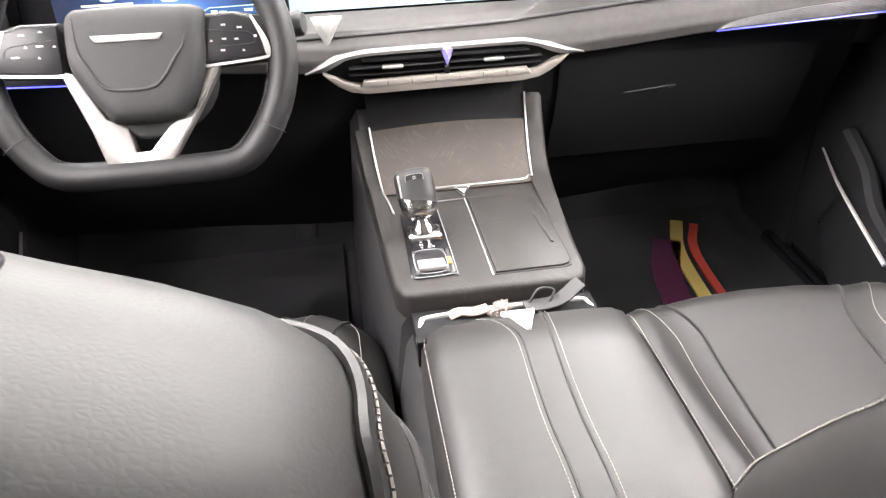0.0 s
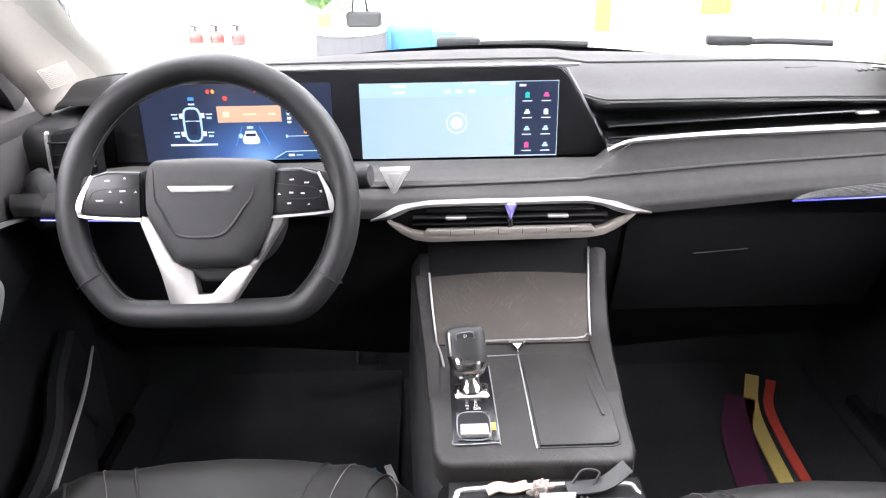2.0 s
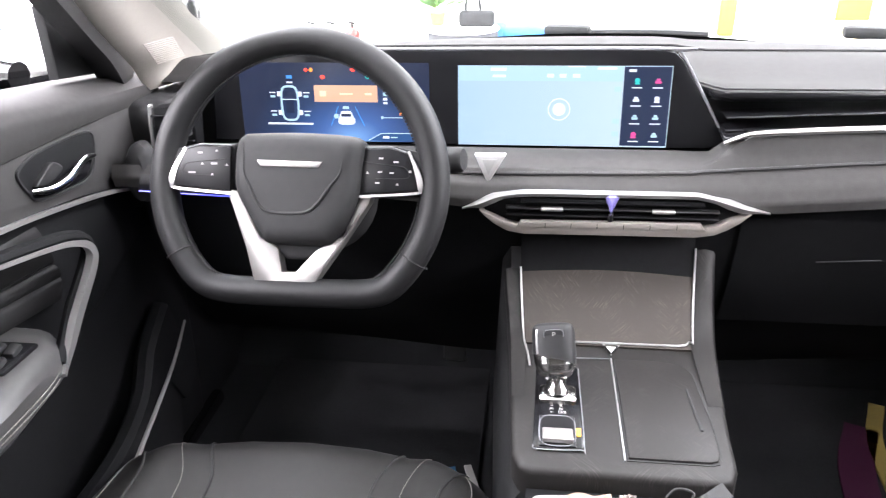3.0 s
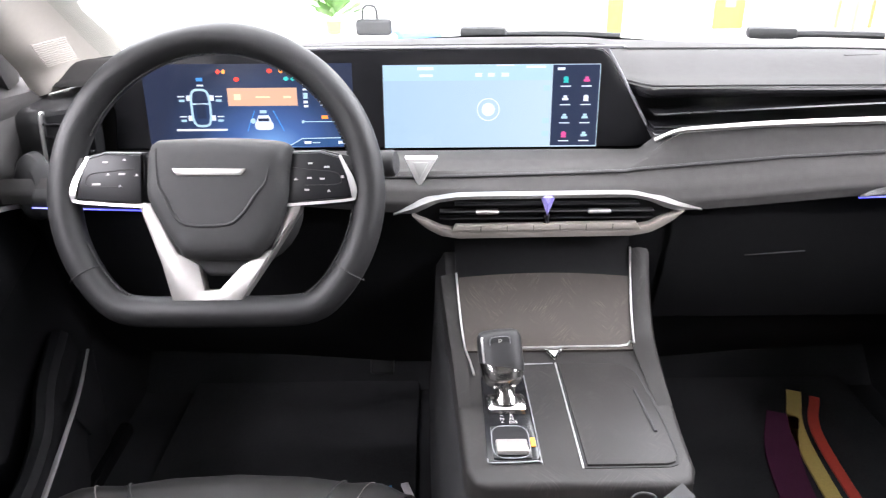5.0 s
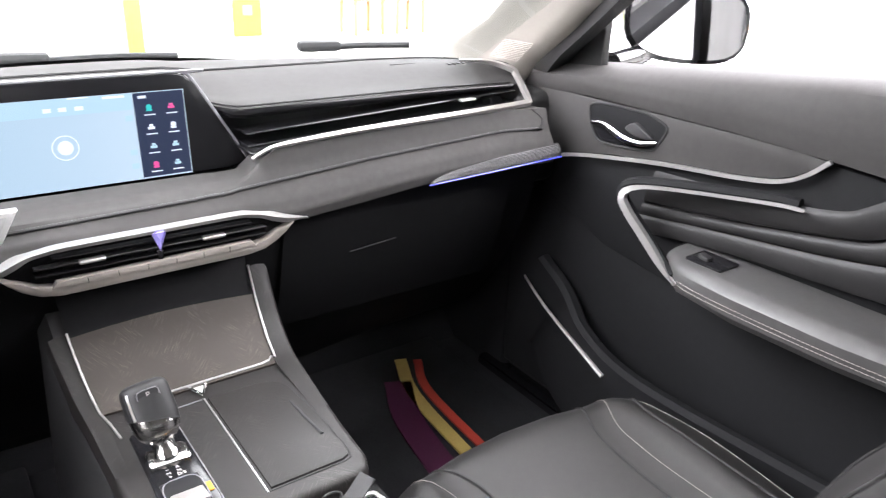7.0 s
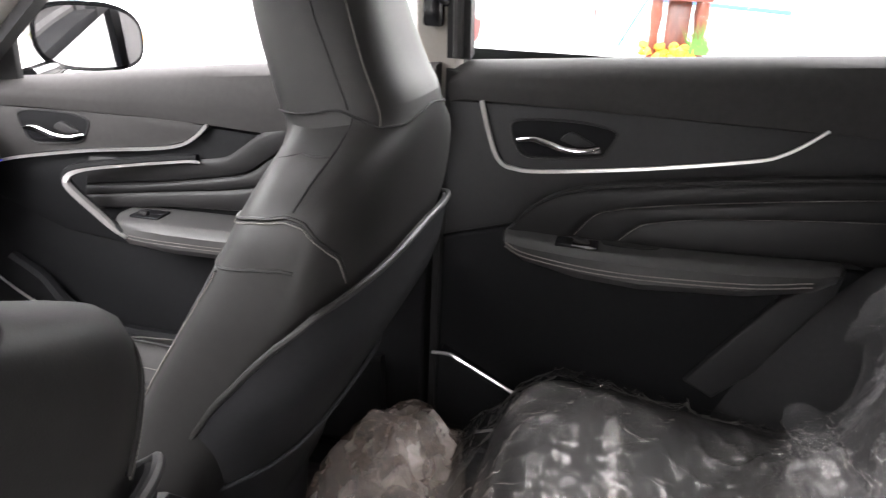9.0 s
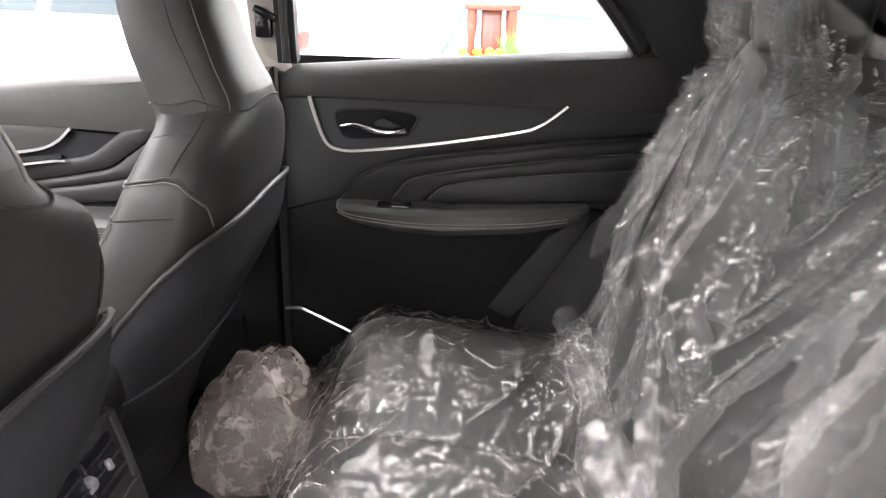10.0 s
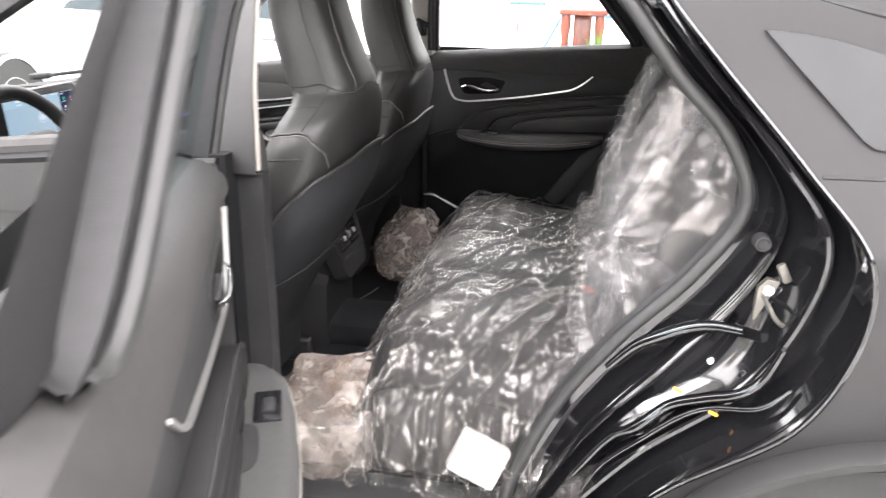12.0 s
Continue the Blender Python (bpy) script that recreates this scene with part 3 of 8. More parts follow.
        part("guide_wedge", rbox(0.012, 0.014, 0.034, 0.004, 2, pose(-0.822, -1.784, 1.006, -28, 0, 0)), ZINC, body, "pale guide wedge")
        for yy, zz in ((-1.80, 0.915), (-1.768, 0.972)):
            part("striker_bolt", disc(0.009, 0.006, pose(-0.812, yy, zz, 0, -90, 0), 12, 0.001), BRIGHT, st)
        part("jamb_plug", join(lathe([(0.0, 0.003), (0.008, 0.003), (0.010, 0.006), (0.0125, 0.005), (0.0135, -0.02)], pose(-0.795, -1.752, 1.043, 0, -90, 0), 20)), HARD, body, "grey rubber plug")
        part("jamb_bolt", disc(0.006, 0.008, pose(-0.845, -1.69, 0.855, 0, -90, 0), 6, 0.001), BRIGHT, body)
        for k in (0.0, 0.06):
            part("jamb_label", rbox(0.002, 0.016, 0.005, 0.0005, 1, pose(-0.884, -1.70 + k, 0.778 + k * 0.6, 25, 0, 0)), MARIGOLD, body, "small orange sticker")
    # sill under the door
    part("sill", prism([(-0.86, 0.33), (-1.37, 0.33), (-1.40, 0.44), (-0.86, 0.44)], s * 0.70, s * 0.90, "x", 0.02, 3), PAINT, body, "black painted door sill")
    part("sill_plate", rbox(0.10, 0.46, 0.012, 0.004, 2, pose(s * 0.775, -1.12, 0.446)), HARD, body, "dark ribbed sill plate")
    return body


quarter(-1)
quarter(1)


def pillars(s):
    """Windscreen pillar, its speaker grille and the door pillar of one side."""
    ap = thing("windscreen_pillar", (s * 0.66, 0.2, 1.06), "cream plastic windscreen pillar trim with slotted grille", "pillar trim")
    base = [((0.70, 0.13, 1.04), (0.677, 0.135, 1.045), (0.657, 0.20, 1.045), (0.628, 0.29, 1.045), (0.665, 0.28, 1.045)),
            ((0.695, 0.09, 1.085), (0.672, 0.10, 1.09), (0.652, 0.165, 1.095), (0.624, 0.25, 1.095), (0.66, 0.23, 1.095)),
            ((0.675, -0.01, 1.15), (0.652, 0.0, 1.155), (0.634, 0.06, 1.16), (0.614, 0.13, 1.155), (0.645, 0.11, 1.155)),
            ((0.61, -0.27, 1.34), (0.59, -0.26, 1.345), (0.572, -0.21, 1.35), (0.555, -0.15, 1.345), (0.585, -0.16, 1.345)),
            ((0.55, -0.53, 1.505), (0.53, -0.52, 1.51), (0.515, -0.48, 1.515), (0.50, -0.43, 1.515), (0.53, -0.44, 1.515))]
    part("pillar_cover", flip(loft([[Vector(p) for p in curve(r, 4, True)] for r in base]), s), CREAM, ap)
    gr = []
    for k in range(12):
        u = k / 11
        p = Vector((0.662, 0.098, 1.086)).lerp(Vector((0.650, 0.048, 1.122)), u)
        gr.append(tube([p, p + Vector((-0.018, 0.055, 0.002))], 0.0007, 5))
    part("speaker_grille", flip(join(*gr), s), CREAM, ap, "fine slotted tweeter grille")
    dark = curve([(0.735, 0.11, 1.06), (0.712, 0.045, 1.115), (0.695, -0.025, 1.165), (0.635, -0.28, 1.345), (0.57, -0.56, 1.52)], 6)
    part("door_frame", flip(sweep(dark, [(-0.022, -0.02), (0.022, -0.02), (0.02, 0.018), (-0.02, 0.018)], (1, 0, 0)), s), HARD, ap, "black window frame")
    part("corner_panel", flip(prism([(0.10, 1.075), (0.035, 1.155), (-0.03, 1.185), (-0.03, 1.09)], 0.75, 0.735, "x", 0.004), s), HARD, ap, "black mirror corner panel")
    bp = thing("door_pillar", (s * 0.76, -0.87, 0.42), "cream upper and black lower door pillar trim", "pillar trim")
    up = [[(0.772, -0.83), (0.765, -0.86), (0.773, -0.898), (0.795, -0.906), (0.81, -0.87), (0.795, -0.82)],
          [(0.685, -0.84), (0.678, -0.87), (0.686, -0.898), (0.712, -0.906), (0.72, -0.87), (0.70, -0.83)]]
    part("upper_cover", flip(loft([[(x, y, 1.105) for x, y in up[0]], [(x - 0.005, y, 1.25) for x, y in up[0]], [(x, y, 1.40) for x, y in [((a[0] + b[0]) / 2, a[1]) for a, b in zip(*up)]], [(x, y, 1.53) for x, y in up[1]]]), s), CREAM, bp)
    seal = [[(x + 0.016 + 0.012 * (y < -0.89), y - 0.004) for x, y in ring] for ring in up]
    part("pillar_seal", flip(loft([[(x, y, 1.105) for x, y in seal[0]], [(x - 0.005, y, 1.25) for x, y in seal[0]], [((a[0] + b[0]) / 2, a[1], 1.40) for a, b in zip(*seal)], [(x, y, 1.53) for x, y in seal[1]]]), s), RUBBER, bp, "black rubber seal round the opening")
    part("lower_cover", flip(prism([(-0.80, 0.42), (-0.915, 0.42), (-0.915, 1.103), (-0.82, 1.103)], 0.81, 0.768, "x", 0.012, 3), s), HARD, bp, "black lower pillar trim")
    part("belt_anchor", flip(join(rbox(0.02, 0.035, 0.05, 0.006, 2, pose(0.752, -0.862, 1.262)), rbox(0.018, 0.05, 0.014, 0.004, 2, pose(0.744, -0.868, 1.285, 25, 0, 0))), s), GLOSS, bp, "black seat belt anchor")
    return ap


pillars(1)
pillars(-1)

ROOF = thing("car_roof", (0, -0.9, 1.55), "cream headliner under a dark painted car roof", "car roof")
part("headliner", sheet(lambda u, v: (1.16 * (u - 0.5) * (1 - 0.05 * abs(2 * v - 1)), -0.36 - 1.75 * v, 1.50 + 0.075 * math.sin(math.pi * u) ** 0.6 + 0.01 * math.sin(math.pi * v)), 16, 16), CREAM, ROOF)
part("roof_skin", sheet(lambda u, v: (1.36 * (u - 0.5), -0.34 - 1.85 * v, 1.52 + 0.10 * math.sin(math.pi * u) ** 0.6 + 0.02 * math.sin(math.pi * v)), 16, 16), PAINT, ROOF)
for s in (1, -1):
    rail = curve([(s * 0.60, -0.45, 1.50), (s * 0.66, -0.9, 1.535), (s * 0.66, -1.4, 1.52), (s * 0.63, -2.1, 1.47)], 6)
    part("roof_rail", tube(rail, 0.045, 10), PAINT, ROOF)

# body floor, bulkhead and tail
solid("car_floor", join(rbox(1.52, 1.0, 0.04, 0.01, 1, pose(0, -0.02, 0.39)), rbox(1.52, 0.95, 0.04, 0.01, 1, pose(0, -0.98, 0.39)), rbox(0.22, 1.3, 0.10, 0.04, 2, pose(0, -0.75, 0.43))), CARPET, "black carpeted car floor", "car floor", kind="structure")
solid("toe_board", prism([(0.30, 0.40), (0.52, 0.62), (0.56, 0.62), (0.56, 0.38), (0.3, 0.38)], -0.74, 0.74, "x", 0), CARPET, "black carpeted toe board", "car floor", kind="structure")
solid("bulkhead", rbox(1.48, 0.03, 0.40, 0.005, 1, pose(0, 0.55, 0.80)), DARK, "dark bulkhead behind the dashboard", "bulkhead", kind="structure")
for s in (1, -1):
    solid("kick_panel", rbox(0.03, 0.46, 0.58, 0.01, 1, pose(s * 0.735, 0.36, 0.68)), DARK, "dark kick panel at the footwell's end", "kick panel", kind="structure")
    solid("boot_lining", rbox(0.03, 0.92, 0.72, 0.01, 1, pose(s * 0.70, -2.18, 0.86)), DARK, "unseen dark boot side lining, added to keep out light", "boot lining", kind="structure")
# unseen tailgate, added like the boot lining to shut out light from behind
solid("tailgate", prism([(-2.12, 1.53), (-2.18, 1.55), (-2.70, 1.05), (-2.70, 0.40), (-2.64, 0.40), (-2.64, 1.03)], -0.70, 0.70, "x", 0.01), TINT, "unseen closed tailgate, added to keep out light from behind", "tailgate", kind="structure")
solid("tail_wall", rbox(1.4, 0.04, 0.62, 0.01, 1, pose(0, -2.62, 0.72)), DARK, "dark tailgate lining", "tailgate", kind="structure")
solid("boot_floor", rbox(1.4, 0.86, 0.04, 0.01, 1, pose(0, -2.2, 0.62)), CARPET, "black boot carpet", "boot floor", kind="structure")
for s in (1, -1):
    solid("door_sill", rbox(0.20, 1.06, 0.11, 0.012, 2, pose(s * 0.80, -0.33, 0.375)), PAINT, "black painted sill under the front door", "door sill", kind="structure")
BONNET = thing("bonnet", (0, 1.0, 0.95), "dark painted bonnet seen under the windscreen", "bonnet")
part("bonnet_skin", sheet(lambda u, v: (1.5 * (u - 0.5) * (1 - 0.12 * v), 0.62 + 0.95 * v - 0.2 * (2 * u - 1) ** 2, 0.93 - 0.15 * v * v - 0.06 * (2 * u - 1) ** 2), 20, 14), PAINT, BONNET)
part("bonnet_front", sheet(lambda u, v: (1.32 * (u - 0.5), 1.57 - 0.2 * (2 * u - 1) ** 2 + 0.05 * v, 0.78 - 0.06 * (2 * u - 1) ** 2 - 0.5 * v), 20, 6), PAINT, BONNET)
for s in (1, -1):
    part("front_wing", sheet(lambda u, v: (s * (0.73 + 0.19 * math.sin(v * 1.5)), 0.12 + 1.3 * u, 0.93 - 0.15 * u * u - 0.56 * v), 14, 8), PAINT, BONNET)


def ws(u, v):
    x = 1.22 * (u - 0.5) * (1 - 0.16 * v)
    return x, 0.54 - 0.80 * x * x - 0.92 * v, 1.046 + 0.47 * v - 0.02 * (2 * u - 1) ** 2


SCREEN = thing("windscreen", (0, 0.5, 1.07), "clear windscreen with black lower border and wipers", "windscreen")
pane = part("screen_glass", sheet(ws, 14, 10), GLASS, SCREEN)
pane.visible_shadow = False
part("black_border", sheet(lambda u, v: Vector(ws(u, -0.10 + (0.130 + 0.05 * abs(2 * u - 1) ** 5) * v)) + Vector((0, 0.003, 0.002)), 40, 4), GLOSS, SCREEN, "black printed glass border")
cowl = [(1.28 * (u - 0.5), 0.60 - 0.80 * (1.22 * (u - 0.5)) ** 2, 1.030 - 0.02 * (2 * u - 1) ** 2) for u in np.linspace(0, 1, 20)]
part("cowl", sweep(cowl, [(-0.05, -0.03), (0.06, -0.06), (0.06, -0.02), (-0.045, 0.0)]), HARD, SCREEN, "black plastic cowl")
for pts in ([(-0.07, 0.560, 1.054), (0.10, 0.585, 1.052), (0.22, 0.580, 1.048)], [(0.47, 0.520, 1.056), (0.56, 0.500, 1.062), (0.66, 0.440, 1.067)]):
    wiper = part("wiper", tube(curve(pts, 6), 0.007, 8), HARD, SCREEN, "black wiper arm")
    part("wiper_cap", rbox(0.09, 0.03, 0.022, 0.008, 2, pose(pts[0][0] + 0.02, pts[0][1], pts[0][2] + 0.006, 0, 0, -10)), HARD, wiper)


# ---- dashboard ----
DASH = thing("dashboard", (0, 0.1, 0.9), "black stitched leather dashboard with two screens and silver vents", "dashboard")


def zlow(x):
    a = abs(x)
    return interp(a, [(0, 0.902), (0.2, 0.906), (0.3, 0.914), (0.4, 0.923), (0.66, 0.934)])


def zslot(x):
    return interp(x, [(-0.7, 0.962), (0.105, 0.962), (0.130, 0.972), (0.150, 0.992), (0.177, 1.008), (0.314, 1.016), (0.5, 1.020), (0.66, 1.026)])


def zseam(x):
    return min(interp(x, [(-0.7, 0.956), (-0.145, 0.9535), (0.062, 0.9580), (0.15, 0.9640), (0.312, 0.9765), (0.62, 0.9915), (0.66, 0.9935)]), zslot(x) - 0.003)


def band(u, v):
    x = -0.69 + 1.338 * u
    k = zlow(x) - 0.902
    pts = [(0.075, zslot(x) - 0.004 + 0.016 * smoothstep(0.14, 0.10, x)), (0.045, zslot(x) - 0.003 + 0.009 * smoothstep(0.14, 0.10, x)), (0.032, zslot(x) - 0.0005), (0.024, min(zseam(x) + 0.014, zslot(x) - 0.0015)), (0.018, zseam(x)), (0.004, 0.940 + k), (-0.003, 0.922 + k), (0.0, 0.908 + k), (0.02, 0.900 + k), (0.06, 0.898 + k)]
    c = v * (len(pts) - 1)
    i = min(len(pts) - 2, int(c))
    y, z = [pts[i][j] + (pts[i + 1][j] - pts[i][j]) * (c - i) for j in (0, 1)]
    return x, y - 0.03 * smoothstep(0.55, 0.66, abs(x)), z


part("padded_band", sheet(band, 60, 36), LIT_BAND_LEATHER, DASH, "padded leather band with a double seam")
seam_pts = [Vector(band(u, 4 / 9)) + Vector((0, -0.0012, 0.001)) for u in np.linspace(0.01, 0.99, 110)]
part("band_seam", tube(seam_pts, 0.0014, 6), SEAM, DASH)
part("band_end_seam", tube(curve([Vector(band(0.965, 4 / 9)) + Vector((0, -0.0015, 0.001)), Vector(band(0.985, 4 / 9)) + Vector((0, -0.0025, 0.004)), Vector(band(0.990, 3 / 9)) + Vector((0, -0.0025, 0.004)), Vector(band(0.980, 2 / 9)) + Vector((0, -0.002, 0.001))], 5), 0.0011, 6), SEAM, DASH)
part("band_stitching", stitches([p + Vector((0, -0.001, 0.0034)) for p in seam_pts], 0.004, 0.5, 0.0003), GREY, DASH, "fine grey stitching")


def dash_top(u, v):
    x = -0.69 + 1.35 * u
    yw = 0.60 - 0.78 * x * x
    y0 = 0.128 - 0.06 * smoothstep(0.10, 0.15, x)
    y = y0 + (yw - y0) * v
    z = 1.060 + 0.023 * smoothstep(0, 0.32, v) - 0.042 * smoothstep(0.42, 1.0, v) - 0.003 * max(0, abs(x) - 0.45) / 0.2
    if v == 0:
        z -= 0.004
    return x, y, z


def on_top(x, y):
    """The pad's surface over a place."""
    a = 0.128 - 0.06 * smoothstep(0.10, 0.15, x)
    return Vector(dash_top((x + 0.69) / 1.35, (y - a) / (0.60 - 0.78 * x * x - a)))


part("top_pad", sheet(dash_top, 50, 30), SHADED_TOP_LEATHER, DASH, "soft grained top pad")
part("top_fold", tube([Vector(dash_top(u, 0.30 + 0.30 * abs(2 * u - 1) ** 3)) + Vector((0, 0, 0.001)) for u in np.linspace(0.03, 0.97, 60)], 0.0022, 6), SEAM, DASH)
part("top_seam", tube([Vector(dash_top(u, 0.010)) + Vector((0, 0, 0.0003)) for u in np.linspace(0.60, 0.972, 40)], 0.0016, 6), SEAM, DASH)
part("airbag_mark", rbox(0.05, 0.003, 0.0012, 0.0003, 1, Matrix.Translation(on_top(0.47, 0.17))), SEAM, DASH)
part("defrost_vent", join(*[rbox(0.006, 0.014, 0.006, 0.001, 1, Matrix.Translation(on_top(0.550 + 0.0095 * k, 0.150) - Vector((0, 0, 0.002)))) for k in range(8)]), SEAM, DASH, "small defrost slots")
# long slot vent of the passenger's side
part("pad_lip", sheet(lambda u, v: Vector(dash_top(0.600 + 0.378 * u, 0)) + Vector((0, 0.004 * v - 0.003 * math.sin(math.pi * v), 0.001 - (0.0135 - 0.005 * u) * v)), 30, 6), GLOSS, DASH, "gloss black upper edge of the slot vent")
part("slot_back", rbox(0.52, 0.01, 0.05, 0.002, 1, pose(0.39, 0.112, 1.02)), GLOSS, DASH)
part("slot_floor", rbox(0.495, 0.072, 0.004, 0.001, 1, pose(0.392, 0.072, 1.0115, 0, -2.1, 0)), GLOSS, DASH, "gloss black slot floor")
for z0, z1, x1 in ((1.024, 1.0435, 0.632), (1.0065, 1.0245, 0.634)):
    part("slot_slat", sweep([(0.150, 0.072, z0), (0.40, 0.074, (z0 + z1) / 2 + 0.001), (x1, 0.076, z1)], [(-0.03, -0.0012), (0.010, -0.0018), (0.012, 0.0), (0.010, 0.0016), (-0.03, 0.0012)]), GLOSS, DASH, "thin black slat")
part("slot_tab", rbox(0.030, 0.012, 0.0036, 0.0014, 2, pose(0.524, 0.058, 1.0390, 0, -2, 0)), CHROME, DASH, "chrome vent tab")
slot_line = curve([(0.143, 0.030, 0.9985), (0.158, 0.030, 1.0055), (0.177, 0.030, 1.0115), (0.224, 0.030, 1.0150), (0.314, 0.030, 1.0195), (0.50, 0.030, 1.0245), (0.605, 0.030, 1.0280), (0.632, 0.0305, 1.0295), (0.6365, 0.033, 1.0320), (0.6400, 0.050, 1.0460), (0.6420, 0.076, 1.0680), (0.6390, 0.086, 1.0760), (0.610, 0.112, 1.0860), (0.560, 0.132, 1.0892)], 8)
part("slot_trim", sweep(slot_line, [(-0.0044, -0.0042), (0.0044, -0.0034), (0.0044, 0.0034), (-0.0044, 0.0042)], (0, -0.5, 1), scale=lambda t: 0.45 + 0.55 * smoothstep(0, 0.55, t) - 0.6 * smoothstep(0.86, 1, t)), SILVER, DASH, "satin silver trim")
# decorative wedge with its line of blue light
for s in (1, -1):
    def wedge_low(u):
        return interp(u, [(0, 0.397), (1, 0.641)]), -0.024 - 0.028 * u, interp(u, [(0, 0.9375), (0.42, 0.9452), (1, 0.9570)]) - (0.0 if s > 0 else 0.0125)

    def wedge_top(u):
        return interp(u, [(0, 0.399), (1, 0.635)]), -0.023 - 0.025 * u, interp(u, [(0, 0.9385), (0.06, 0.9475), (0.16, 0.9545), (0.30, 0.9605), (0.52, 0.9680), (1, 0.9790)]) - (0.0 if s > 0 else 0.0125)
    part("light_wedge", flip(sheet(lambda u, v: Vector(wedge_low(u)).lerp(Vector(wedge_top(u)), v) + Vector((0, -0.004 * math.sin(math.pi * v), 0)), 24, 6), s), TRIM if s > 0 else SOFT, DASH, "dark trim wedge")
    for k in range(1, 11 if s > 0 else 1):
        v = k / 11
        part("wedge_rib", flip(tube([Vector(wedge_low(u)).lerp(Vector(wedge_top(u)), v) + Vector((0, -0.004 * math.sin(math.pi * v) - 0.0004, 0)) for u in np.linspace(0.02, 0.99, 20)], 0.0005, 5), s), RIB_GREY, DASH)
    part("light_line", flip(tube([Vector(wedge_low(u)) + Vector((0, -0.0012, -0.0008)) for u in np.linspace(0, 1, 24)], 0.0011, 6), s), AMBIENT, DASH, "thin blue ambient light line")
for s in (1, -1):
    part("dash_end", rbox(0.112, 0.36, 0.17, 0.02, 3, pose(s * 0.688, 0.235, 0.952)), SOFT, DASH, "soft black dashboard end")
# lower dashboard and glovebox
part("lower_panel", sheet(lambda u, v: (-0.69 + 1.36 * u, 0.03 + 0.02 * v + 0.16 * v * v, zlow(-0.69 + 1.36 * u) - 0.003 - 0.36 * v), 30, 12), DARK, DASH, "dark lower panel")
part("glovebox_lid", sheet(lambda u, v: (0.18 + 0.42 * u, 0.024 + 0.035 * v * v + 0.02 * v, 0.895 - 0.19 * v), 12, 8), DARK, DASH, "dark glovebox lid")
part("glovebox_handle", tube([(0.284, 0.0185, 0.836), (0.366, 0.0185, 0.842)], 0.0010, 6), HARD, DASH, "thin grey glovebox handle edge")
# screen housing
HOUSING = [(-0.585, 0.974), (-0.578, 1.045), (-0.562, 1.075), (-0.53, 1.100), (-0.49, 1.108), (0.062, 1.109), (0.080, 1.106), (0.094, 1.094), (0.158, 0.984), (0.155, 0.977), (0.13, 0.972)]
HM = pose(0, 0.088, 1.04, -4) @ pose(0, 0, -1.04)
housing = part("screen_housing", moved(prism(HOUSING, 0.03, 0.0, "y", 0.004, 3), HM), GLOSS, DASH, "gloss black twin screen housing")
part("housing_rim", moved(tube([(x, 0.002, z) for x, z in curve(HOUSING[4:9], 6)], 0.0022, 6, up=(0, 1, 0)), HM), GREY, housing)


def flat(name, x0, x1, z0, z1, material, parent, lift=0.0006, lean=0.0, rnd=0.0015):
    """A thin plate on the face of the screens."""
    return part(name, moved(prism([(x0 + lean, z0), (x1 + lean, z0), (x1, z1), (x0, z1)], 0.0, -lift, "y", 0), HM), material, parent, smooth=False)


def ui_gradient(name, stops, strength, axis=0, scale=(1, 1, 1), loc=(0, 0, 0), kind="LINEAR"):
    m, nt, b = nodes_of(name)
    tc, mp, gr = nt.nodes.new("ShaderNodeTexCoord"), nt.nodes.new("ShaderNodeMapping"), nt.nodes.new("ShaderNodeTexGradient")
    gr.gradient_type = kind
    mp.inputs["Scale"].default_value, mp.inputs["Location"].default_value, mp.inputs["Rotation"].default_value = scale, loc, (0, radians(90) if axis else 0, 0)
    nt.links.new(tc.outputs["Object"], mp.inputs["Vector"]), nt.links.new(mp.outputs["Vector"], gr.inputs["Vector"])
    col = ramp(nt, gr.outputs["Fac"], stops)
    b.inputs["Base Color"].default_value = (0.01, 0.01, 0.01, 1)
    b.inputs["Roughness"].default_value = 0.18
    nt.links.new(col, b.inputs["Emission Color"])
    b.inputs["Emission Strength"].default_value = strength
    return m


MAP_BLUE = ui_gradient("map_picture", [(0.0, (0.42, 0.60, 0.73)), (0.5, (0.49, 0.66, 0.78)), (1.0, (0.58, 0.73, 0.84))], 1.05, 0, (3.4, 1, 1), (0.73, 0, 0))
NAVY = glow("navy_picture", (0.012, 0.025, 0.07), 1.0)
UI_WHITE = glow("white_symbols", (0.75, 0.85, 0.95), 1.2)
UI_PALE = glow("pale_symbols", (0.50, 0.74, 0.88), 1.0)
UI_ORANGE = glow("orange_symbols", (1.0, 0.30, 0.04), 1.6)
UI_BOX = glow("orange_box", (0.90, 0.52, 0.33), 1.0)
UI_RED = glow("red_symbols", (1.0, 0.05, 0.02), 1.8)
UI_TEAL = glow("teal_symbols", (0.02, 0.45, 0.42), 1.4)
UI_PINK = glow("pink_symbols", (0.75, 0.08, 0.30), 1.2)
UI_BLUE = glow("blue_symbols", (0.06, 0.30, 0.75), 1.2)
UI_WARM = glow("pale_orange_symbols", (1.0, 0.78, 0.48), 1.2)
UI_BLUE_DIM = glow("dim_blue_field", (0.03, 0.10, 0.26), 1.0)
CLUSTER = ui_gradient("cluster_picture", [(0.0, (0.012, 0.022, 0.06)), (0.35, (0.022, 0.05, 0.13)), (0.7, (0.06, 0.15, 0.42)), (1.0, (0.22, 0.46, 0.85))], 1.0, 0, (6.5, 0, 9.0), (2.40, 0, -8.80), "SPHERICAL")

